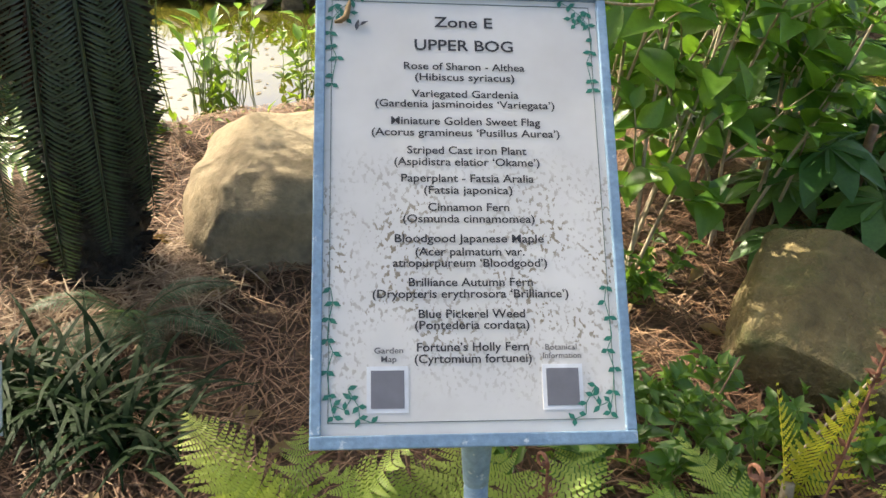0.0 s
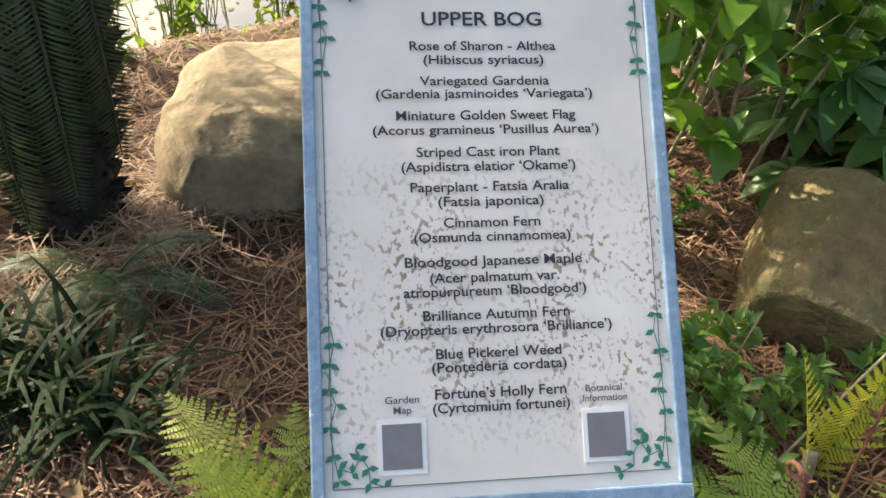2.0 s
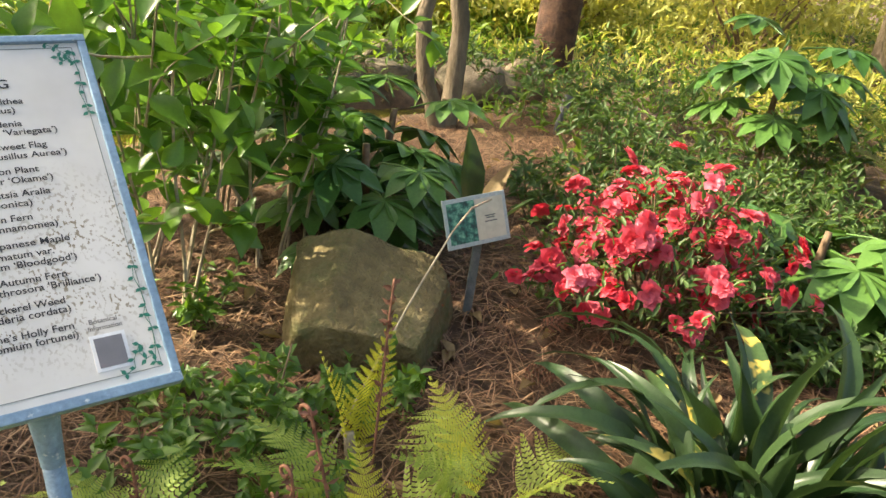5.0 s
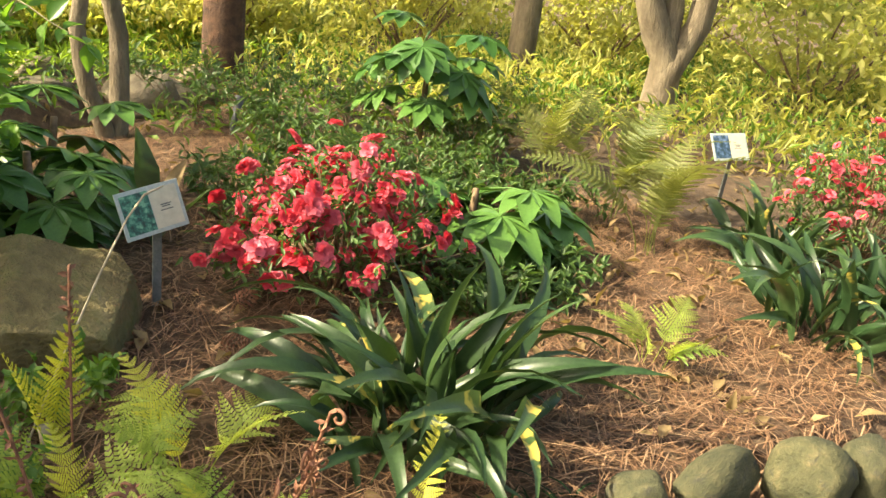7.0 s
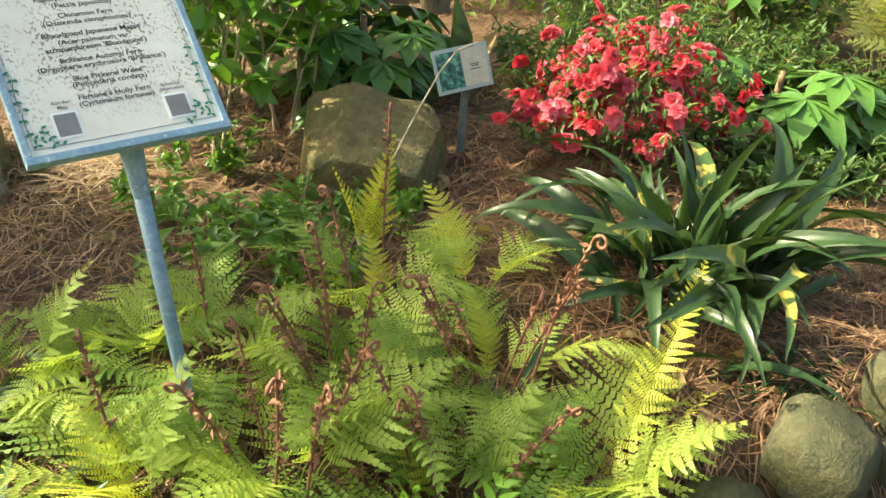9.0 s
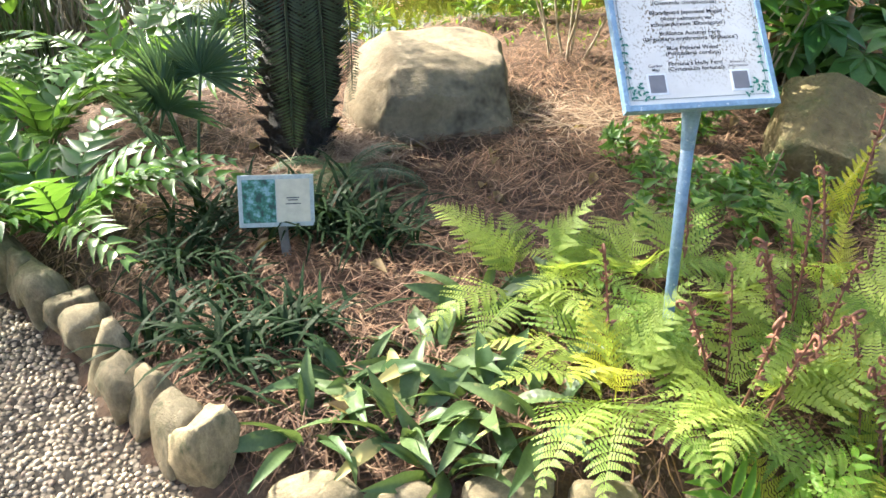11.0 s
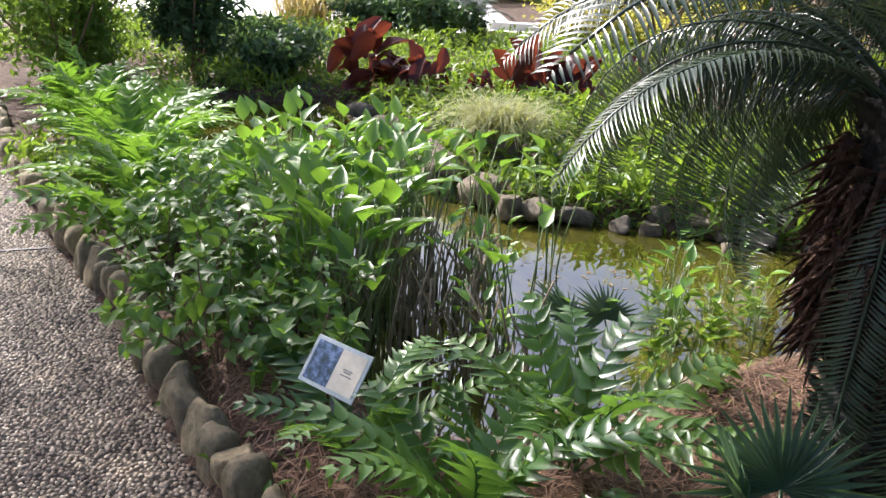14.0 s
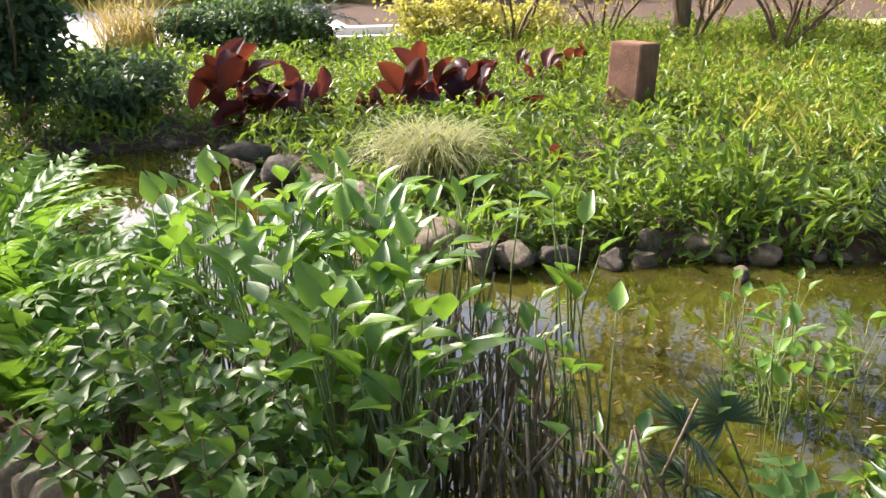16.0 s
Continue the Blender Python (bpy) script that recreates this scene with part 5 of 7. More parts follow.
def cast_iron(x, y, n, size, seed, label, lean=(-32, 22), meshes=None, radius=0.2):
    ob = thing("cast_iron_plant", label, "plant", "strap-leaved plants in the bed", (x, y, gz(x, y) - 0.01))
    if meshes:
        rosette(ob, meshes, n, size=size, seed=seed, name="leaf", radius=radius, lean=lean, twist=0.9)
        return
    rng = np.random.default_rng(seed)
    for i in range(n):
        a, r = i * 2.399963, radius * math.sqrt((i + 0.5) / n)
        heading = a + rng.normal() * 0.75
        m = Matrix.Translation((-math.sin(a) * r, math.cos(a) * r, 0)) @ Matrix.Rotation(heading, 4, 'Z') @ Matrix.Rotation(radians(rng.uniform(*lean) + 14 * (1 - r / radius)), 4, 'X') @ Matrix.Rotation(rng.uniform(-0.9, 0.9), 4, 'Y') @ Matrix.Scale(rng.uniform(*size), 4)
        put_part("leaf", CAST[rng.integers(len(CAST))], ob, "", m)


def turf(x, y, n, length, seed, label="dark green lily turf tuft with arching blades"):
    rng = np.random.default_rng(seed)
    ob = thing("lily_turf", label, "plant", "lily turf in the bed", (x, y, gz(x, y) - 0.01))
    s = Soup()
    wide = 0.0058 if length > 0.18 else 0.0035
    for i in range(int(n * 0.65) if length > 0.18 else n):
        a = rng.uniform(0, 6.283)
        mid = arch(length * rng.uniform(0.6, 1.1), rng.uniform(45, 85), rng.uniform(-60, -10), 6, rng.uniform(-0.2, 0.2))
        c, sn = math.cos(a), math.sin(a)
        off = rng.normal(size=2) * 0.05
        w = wide * np.array([0.8, 1, 1, 0.9, 0.6, 0.1])
        left, right = mid.copy(), mid.copy()
        left[:, 0] -= w
        right[:, 0] += w
        v = np.empty((12, 3))
        v[0::2], v[1::2] = left, right
        x2 = v[:, 0] * c - v[:, 1] * sn + off[0]
        y2 = v[:, 0] * sn + v[:, 1] * c + off[1]
        s.add(np.stack([x2, y2, v[:, 2]], 1), [(2 * k, 2 * k + 1, 2 * k + 3, 2 * k + 2) for k in range(5)])
    put_part("tuft", s.mesh("tuft", TURF), ob, kind="stuff")


def make_straps():
    cast_iron(1.48, 0.44, 104, (0.55, 1.15), 51, "big dark green cast iron plant with yellow-tipped leaves", (2, 30), None, 0.22)
    cast_iron(1.16, 0.34, 6, (0.5, 0.7), 52, "dark green cast iron plant beside river stones", (-25, -5))
    cast_iron(2.9, -0.30, 52, (0.6, 1.0), 53, "dark green cast iron plant under an azalea", (0, 28))
    cast_iron(3.45, -0.05, 46, (0.6, 0.95), 54, "dark green cast iron plant under an azalea", (0, 28))
    cast_iron(3.2, -0.6, 44, (0.6, 1.0), 55, "dark green cast iron plant under an azalea", (0, 28))
    i = 0
    for x, y, n in ((-0.62, 0.62, 9), (-0.42, 0.58, 10), (-0.22, 0.60, 9), (-0.30, 0.78, 7), (-0.05, 0.72, 8), (-0.10, 0.52, 8), (-0.50, 0.75, 6), (-0.15, 0.95, 5), (0.05, 0.85, 5), (-0.34, 0.48, 8)):
        i += 1
        cast_iron(x, y, n + 9, (0.75, 1.15), 60 + i, "low clump of speckled broad green leaves", (-15, 10), LOWS, 0.05)
    for j, (x, y, n, ln) in enumerate(((-0.50, 1.40, 130, 0.30), (-0.38, 1.30, 90, 0.26), (-0.92, 1.30, 90, 0.26), (-0.80, 1.12, 50, 0.2), (-0.78, 0.86, 110, 0.24), (-0.95, 0.98, 70, 0.2), (-0.62, 0.92, 80, 0.22), (-0.86, 1.5, 80, 0.25),
                                       (-0.66, 1.42, 90, 0.28), (1.32, -0.36, 260, 0.16), (1.58, -0.46, 280, 0.16), (1.12, -0.30, 200, 0.14), (1.80, -0.64, 280, 0.16), (2.05, -0.82, 240, 0.16), (1.45, -0.52, 240, 0.15), (1.68, -0.62, 240, 0.15), (1.25, -0.46, 200, 0.14), (1.95, -0.75, 240, 0.15), (1.32, 0.0, 40, 0.12), (1.25, 0.08, 30, 0.1))):
        turf(x, y, n, ln, 80 + j)


# cycad
def cycad_frond(name, length, rise, fall, seed, curl=0.0, mat=None, reach=0.19):
    tm = blade(3, 0.2, 0.03, 0.45, 1.0)
    return frond_mesh(name, mat or PALM, length, rise, fall, 74, reach * length, 0.0105, tm, seed=seed, bare=0.14, taper=0.5, tilt=0.55, peak=0.3, stem=0.007, curl=curl, jitter=0.06, vee=0.28)


CYFRONDS = [cycad_frond("frond", 1.05, 52, -58, 1, 0.05), cycad_frond("frond", 1.1, 62, -45, 2, -0.08), cycad_frond("frond", 0.95, 44, -66, 3, 0.1), cycad_frond("frond", 1.05, 75, -15, 4), cycad_frond("frond", 1.0, 62, -22, 5)]


PUP = cycad_frond("frond", 1.0, 60, -45, 10, 0.0, FAN)
WEEPING = [frond_mesh("frond", PALM, 1.05, 44 - 4 * i, -96 - 6 * i, 72, 0.16, 0.0095, blade(5, 0.2, 0.03, 0.9, 1.0), seed=30 + i, bare=0.12, taper=0.5, tilt=0.55, peak=0.3, stem=0.006, curl=0.1 * (i - 1), jitter=0.22, vee=-0.35) for i in range(3)]
HANGING = cycad_frond("frond", 1.0, -74, -93, 9, 0.0, None, 0.115)


def cycad_trunk(base, top, r0, r1, seed, mat):
    """A stout trunk armoured with the stubs of old fronds."""
    rng = np.random.default_rng(seed)
    b, t = np.array(base, float), np.array(top, float)
    k = np.linspace(0, 1, 14)
    bend = np.sin(k * np.pi)[:, None] * np.array([0.02, -0.02, 0])
    pts = b + (t - b) * k[:, None] + bend
    rad = r0 + (r1 - r0) * smooth(k, 0.0, 0.6)
    s = Soup()
    tube(s, pts, rad * 0.93, 16)
    trunk, s = s, Soup()
    n = 520
    kk = np.sort(rng.random(n))
    a = np.arange(n) * 2.399963
    axis = unit(t - b)
    x = unit(np.cross(axis, [0, 1.0, 0.1]))
    y = np.cross(axis, x)
    out = np.cos(a)[:, None] * x + np.sin(a)[:, None] * y
    idx = kk * 13
    lo = np.floor(idx).astype(int).clip(0, 12)
    p = pts[lo] + (pts[lo + 1] - pts[lo]) * (idx - lo)[:, None] + out * np.interp(kk, k, rad)[:, None] * 0.86
    place(s, blade(3, 0.25, 0.9, -0.3, 0.6), p, out + axis * rng.uniform(0.3, 1.0, n)[:, None], axis, rng.uniform(0.035, 0.07, n), rng.uniform(0.025, 0.04, n))
    hair = 900
    kk = rng.random(hair)
    a = rng.uniform(0, 6.283, hair)
    out = np.cos(a)[:, None] * x + np.sin(a)[:, None] * y
    p = b + (t - b) * kk[:, None] + out * np.interp(kk, k, rad)[:, None]
    place(s, blade(1, 0.3, 0.3, 0.0), p, out + axis * rng.uniform(-0.1, 0.35, hair)[:, None], axis, rng.uniform(0.03, 0.09, hair), 0.005)
    return trunk.mesh("trunk", mat), s.mesh("bristle", mat)


def make_cycad():
    ob = thing("cycad", "sago palm with dark armoured trunk and drooping fronds", "palm", at=(-0.58, 1.99, gz(-0.58, 1.99) - 0.02))
    top = Vector((0.02, 0.05, 1.14))
    bole, stubs = cycad_trunk((0, 0, 0), top, 0.11, 0.148, 5, PALMBARK)
    bole_ob = put_part("trunk", bole, ob, "dark tapering trunk")
    put_part("bristle", stubs, bole_ob, "bristling stubs of old fronds", kind="stuff")
    rng = np.random.default_rng(9)
    for i in range(32):
        a = i * 2.399963
        ring = i / 32
        open_side = -math.sin(a) > -0.1 or math.cos(a) < -0.6
        me = CYFRONDS[(2, 0, 1, 3)[min(3, int(ring * 4))]] if not open_side else CYFRONDS[3 if i % 2 else 4]
        m = Matrix.Translation(top) @ Matrix.Rotation(a, 4, 'Z') @ Matrix.Translation((0, 0.07, -0.06 + 0.1 * ring)) @ Matrix.Rotation(radians(rng.uniform(-8, 8)), 4, 'X') @ Matrix.Rotation(rng.uniform(-0.25, 0.25), 4, 'Y') @ Matrix.Scale(rng.uniform(0.85, 1.08), 4)
        put_part("frond", me, ob, "", m)
    # fronds arching out over the pond, their leaflets hanging
    for i, (a, dip, k) in enumerate(((6, 10, 0.95), (14, -6, 0.85), (22, 14, 1.0), (30, 0, 0.9), (39, 12, 0.95), (50, -4, 0.8), (62, 10, 0.85), (76, 4, 0.78), (90, 12, 0.8), (2, -20, 0.85), (12, -26, 0.9), (26, -22, 0.88), (-6, -14, 0.9), (44, -18, 0.78))):
        m = Matrix.Translation(top) @ Matrix.Rotation(radians(a), 4, 'Z') @ Matrix.Translation((0, 0.09, -0.03)) @ Matrix.Rotation(radians(dip), 4, 'X') @ Matrix.Rotation(rng.uniform(-0.35, 0.35), 4, 'Y') @ Matrix.Scale(k, 4)
        put_part("frond", WEEPING[i % 3], ob, "", m)
    # two old fronds hanging straight down against the trunk
    for a, dx, k in ((172, 0.0, 0.98), (-160, 0.02, 0.92), (140, 0.0, 0.88), (-140, 0.0, 0.85)):
        m = Matrix.Translation(top) @ Matrix.Rotation(radians(a), 4, 'Z') @ Matrix.Translation((dx, 0.15, -0.04)) @ Matrix.Scale(k, 4)
        put_part("frond", HANGING, ob, "dark hanging frond", m)
    # rusty fibre where old fronds were shed
    s = Soup()
    n = 420
    a = rng.uniform(2.2, 4.6, n)
    z = rng.uniform(0.6, 1.05, n)
    out = np.stack([np.cos(a), np.sin(a), 0 * a], 1)
    p = out * 0.14 + np.stack([0.015 * z, 0.04 * z, z], 1)
    place(s, blade(3, 0.35, 0.5, 0.6), p, out + rng.normal(size=(n, 3)) * 0.5 - UP * 0.3, UP, rng.uniform(0.04, 0.11, n), rng.uniform(0.012, 0.03, n))
    put_part("fibre", s.mesh("fibre", FIBRE), ob, "rusty brown fibre tufts", kind="stuff")
    # young fronds at its foot
    pup = thing("cycad_pup", "small sago palm shoot at the trunk's foot", "palm", at=(-0.44, 1.74, gz(-0.44, 1.74)))
    for a, ln, k in ((-115, -6, 0.34), (-160, 5, 0.30), (150, 0, 0.36), (100, 8, 0.3), (-80, 12, 0.3), (178, 14, 0.33)):
        put_part("frond", PUP, pup, "", Matrix.Rotation(radians(a), 4, 'Z') @ Matrix.Rotation(radians(ln), 4, 'X') @ Matrix.Scale(k, 4))


def fan_leaf(seed):
    rng = np.random.default_rng(seed)
    s = Soup()
    stalk = arch(0.40, 86, 70, 6)
    tube(s, stalk, np.linspace(0.005, 0.004, 6), 5)
    tip = stalk[-1]
    k = 28
    a = np.radians(np.linspace(-115, 115, k))
    fwd, right, nrm = np.array([0, 0.42, 0.9]), np.array([1.0, 0, 0]), np.array([0, -0.9, 0.42])
    d = np.cos(a)[:, None] * fwd + np.sin(a)[:, None] * right + nrm * (0.18 + 0.05 * np.cos(a * 9))[:, None]
    place(s, blade(4, 0.45, 0.14, 0.12, 0.9), np.repeat(tip[None], k, 0), d, nrm, rng.uniform(0.16, 0.20, k), 0.018)
    return s.mesh("fan_leaf", FAN)


FANS = [fan_leaf(i) for i in range(3)]


def make_fan_palm():
    ob = thing("fan_palm", "young fan palm with pleated dark green fans", "palm", at=(-0.90, 1.62, gz(-0.90, 1.62)))
    for i, (a, ln, k) in enumerate(((75, 0, 1.0), (-20, 6, 1.05), (150, 4, 0.95), (110, 14, 0.85))):
        put_part("fan_leaf", FANS[i % 3], ob, "", Matrix.Rotation(radians(a), 4, 'Z') @ Matrix.Rotation(radians(-ln), 4, 'X') @ Matrix.Scale(k, 4))
    ob = thing("fan_palm", "small pale fan palm seedling at the pond", "palm", at=(-0.80, 3.25, -0.30))
    for i, (a, ln, k) in enumerate(((100, 38, 1.0), (70, 26, 1.05), (160, 44, 1.0), (20, 20, 0.9))):
        put_part("fan_leaf", FANS[i % 3], ob, "", Matrix.Rotation(radians(a), 4, 'Z') @ Matrix.Rotation(radians(-ln), 4, 'X') @ Matrix.Scale(k, 4))


# branching shrubs
def wander(rng, start, direction, length, n, sag=0.0, noise_amt=0.25):
    pts = [np.array(start, float)]
    d = unit(np.array(direction, float))
    for _ in range(n):
        d = unit(d + rng.normal(size=3) * noise_amt / n + np.array([0, 0, -sag / n]))
        pts.append(pts[-1] + d * length / n)
    return np.array(pts)


def leaf_single(mat, seed, length, width, cup=0.35, droop=0.25):
    s = Soup()
    tm = blade(6, 0.42, cup, droop, 0.8)
    place(s, tm, (0, 0, 0), (0, 1, 0), UP, length, width)
    return s.mesh("leaf", mat)


def shrub(name, label, category, at, stems, height, spread, leaf, leaf_mat, stem_mat, seed, nodes=7, singles=None, group="", bare=0.35, stem_r=0.006, leaf_w=0.55, twigs=2):
    """Stems from one base with twigs; leaves in pairs along them, on their own mesh under each stem, or as single leaf objects."""
    rng = np.random.default_rng(seed)
    x, y = at
    ob = thing(name, label, category, group, (x, y, gz(x, y) - 0.02))
    tm = blade(5, 0.4, 0.3, 0.25, 0.85)
    for i in range(stems):
        a = i * 2.399963 + rng.uniform(-0.5, 0.5)
        out = rng.uniform(0.15, 1.0) * spread
        d = np.array([math.cos(a) * out, math.sin(a) * out, height])
        L = np.linalg.norm(d) * rng.uniform(0.8, 1.05)
        base = np.array([math.cos(a), math.sin(a), 0]) * rng.uniform(0.0, 0.08)
        main = wander(rng, base, d, L, 9, 0.15, 0.5)
        s = Soup()
        tube(s, main, np.linspace(stem_r, stem_r * 0.45, 10), 5)
        lines = [main[int(9 * bare):]]
        for _ in range(twigs):
            k = rng.integers(3, 8)
            tw = wander(rng, main[k], unit(main[k] - main[k - 1]) + rng.normal(size=3) * 0.7 + (0, 0, 0.2), L * rng.uniform(0.2, 0.4), 5, 0.1, 0.4)
            tube(s, tw, np.linspace(stem_r * 0.6, stem_r * 0.3, 6), 4)
            lines.append(tw[1:])
        stem = put_part("stem", s.mesh("stem", stem_mat), ob)
        P, D, N, Ls = [], [], [], []
        for ln in lines:
            kk = nodes if ln is lines[0] else max(3, nodes // 2)
            for j in range(kk):
                t = (j + rng.random() * 0.5) / kk * (len(ln) - 1)
                q = int(min(t, len(ln) - 2))
                p = ln[q] + (ln[q + 1] - ln[q]) * (t - q)
                tan = unit(ln[q + 1] - ln[q])
                sd = unit(np.cross(tan, rng.normal(size=3)))
                for sg in (1, -1):
                    P.append(p)
                    D.append(sd * sg + tan * 0.35 + np.array([0, 0, rng.uniform(-0.15, 0.5)]))
                    N.append(UP + np.array([0, -0.35, 0]) + rng.normal(size=3) * 0.35)
                    Ls.append(leaf * rng.uniform(0.6, 1.2))
            for j in range(4):
                P.append(ln[-1])
                D.append(unit(rng.normal(size=3) + UP * 0.4))
                N.append(UP)
                Ls.append(leaf * rng.uniform(0.5, 0.9))
        if singles is not None:
            for p, d, nn, l in zip(P, D, N, Ls):
                yv = Vector(d).normalized()
                xv = yv.cross(Vector(nn)).normalized()
                zv = xv.cross(yv)
                m = Matrix((xv, yv, zv)).transposed().to_4x4()
                m.translation = Vector(p)
                put_part("leaf", singles[rng.integers(len(singles))], ob, "", m @ Matrix.Scale(l / leaf, 4))
        else:
            s = Soup()
            place(s, tm, np.array(P), np.array(D), np.array(N), np.array(Ls), np.array(Ls) * leaf_w)
            put_part("foliage", s.mesh("foliage", leaf_mat), stem, kind="stuff")
    return ob


def make_shrubs():
    big = [leaf_single(SHRUB, i, 0.115, 0.068 + 0.004 * i, 0.25 + 0.05 * i, 0.05 + 0.06 * i) for i in range(4)]
    g = "shrubs behind the boulder"
    shrub("hibiscus_shrub", "leafy green shrub with pale bare stems", "shrub", (0.78, 2.15), 8, 1.15, 0.45, 0.12, SHRUB, PALESTEM, 201, 5, big, g, 0.35)
    shrub("hibiscus_shrub", "leafy green shrub with pale bare stems", "shrub", (1.12, 2.35), 8, 1.2, 0.5, 0.12, SHRUB, PALESTEM, 202, 5, big, g, 0.35)
    shrub("hibiscus_shrub", "leafy green shrub with pale bare stems", "shrub", (0.62, 2.65), 7, 1.1, 0.5, 0.12, SHRUB, PALESTEM, 203, 5, big, g, 0.35)
    shrub("hibiscus_shrub", "leafy green shrub with pale bare stems", "shrub", (1.45, 2.75), 8, 1.15, 0.5, 0.11, SHRUB, PALESTEM, 204, 5, big, g, 0.4)
    shrub("hibiscus_shrub", "leafy green shrub with pale bare stems", "shrub", (0.78, 1.85), 6, 0.95, 0.35, 0.12, SHRUB, PALESTEM, 205, 5, big, g, 0.35)
    shrub("hibiscus_shrub", "leafy green shrub with pale bare stems", "shrub", (1.15, 1.98), 6, 0.95, 0.35, 0.12, SHRUB, PALESTEM, 206, 5, big, g, 0.4)
    shrub("hibiscus_shrub", "leafy green shrub with pale bare stems", "shrub", (1.75, 3.0), 7, 1.1, 0.5, 0.11, SHRUB, PALESTEM, 207, 5, big, g, 0.35)
    # seedlings on the bed between fern and boulder
    for i, (x, y) in enumerate(((0.62, 1.12), (0.72, 1.32), (0.55, 1.35), (0.85, 1.15), (0.68, 0.98), (0.5, 1.6), (0.78, 1.75), (1.02, 1.18), (0.45, 1.15))):
        shrub("seedling", "low green seedling with small oval leaves", "plant", (x, y), 6, 0.16, 0.12, 0.05, HYDRANGEA, GREENSTEM, 220 + i, 4, None, "seedlings in the pine straw", 0.2, 0.002, 0.5, 1)
    # hydrangeas hanging over the walk's edge stones
    h = "hydrangeas beside the walk"
    for i, (x, y, ht, sp, n) in enumerate(((-2.28, 2.95, 0.45, 0.40, 13), (-2.42, 3.35, 0.52, 0.42, 13), (-2.1, 3.2, 0.5, 0.38, 6), (-2.65, 3.75, 0.5, 0.4, 12), (-1.98, 2.75, 0.3, 0.3, 8), (-2.3, 3.8, 0.5, 0.4, 11), (-2.62, 4.4, 0.5, 0.4, 10))):
        shrub("hydrangea", "green hydrangea with toothed leaves and woody stems", "shrub", (x, y), n, ht, sp, 0.072, HYDRANGEA, STEM, 240 + i, 6, None, h, 0.35, 0.0045, 0.6, 2)
    for i, (x, y) in enumerate(((0.35, 3.35), (0.62, 3.2), (-0.7, 2.85), (0.8, 3.35))):
        shrub("bog_herb", "bright green bog herb at the water's edge", "plant", (x, y), 5, 0.28, 0.16, 0.07, COVER, GREENSTEM, 260 + i, 5, None, "herbs at the water", 0.3, 0.0025, 0.45, 1)
    for i, (x, y) in enumerate(((-0.55, 3.75), (-0.15, 3.95))):
        shrub("bog_herb", "bright green bog herb standing in the water", "plant", (x, y), 4, 0.55, 0.14, 0.085, COVER, GREENSTEM, 270 + i, 6, None, "herbs at the water", 0.35, 0.003, 0.4, 1)


def fatsia_leaf(seed, r=0.17):
    rng = np.random.default_rng(seed)
    s = Soup()
    a = np.radians(np.linspace(-135, 135, 8))
    d = np.stack([np.sin(a), np.cos(a), -0.12 + 0 * a], 1)
    ln = r * (0.72 + 0.35 * np.cos(a / 2)) * rng.uniform(0.92, 1.05, 8)
    stalk = np.array([(0, -r * 1.0, -0.03), (0, -r * 0.5, -0.008), (0, 0, 0)])
    place(s, blade(6, 0.5, 0.16, 0.28, 0.6), np.zeros((8, 3)), d, UP, ln, r * 0.52)
    tube(s, stalk, [0.004, 0.0035, 0.003], 5)
    return s.mesh("leaf", FATSIA)


FATSIAS = [fatsia_leaf(i) for i in range(3)]


def fatsia(x, y, height, tiers, size, seed, label):
    rng = np.random.default_rng(seed)
    ob = thing("fatsia", label, "shrub", "fatsias in the bed", (x, y, gz(x, y) - 0.02))
    s = Soup()
    main = wander(rng, (0, 0, 0), (0.05, 0, 1), height, 7, 0, 0.2)
    tube(s, main * 0.9, np.linspace(0.022, 0.012, 8), 8)
    put_part("stem", s.mesh("stem", STEM), ob)
    for i in range(tiers):
        k = 0.45 + 0.55 * (i + 1) / tiers if height > 0.6 else (i + 1) / tiers
        p = main[0] + (main[-1] - main[0]) * k
        a = i * 2.399963 + rng.uniform(-0.3, 0.3)
        r = size * rng.uniform(0.8, 1.15)
        off = 0.17 * r * 1.0 + 0.06
        m = Matrix.Translation(p) @ Matrix.Rotation(a, 4, 'Z') @ Matrix.Rotation(radians(rng.uniform(-28, 8)), 4, 'X') @ Matrix.Translation((0, off, 0.02)) @ Matrix.Scale(r, 4)
        put_part("leaf", FATSIAS[rng.integers(3)], ob, "", m)


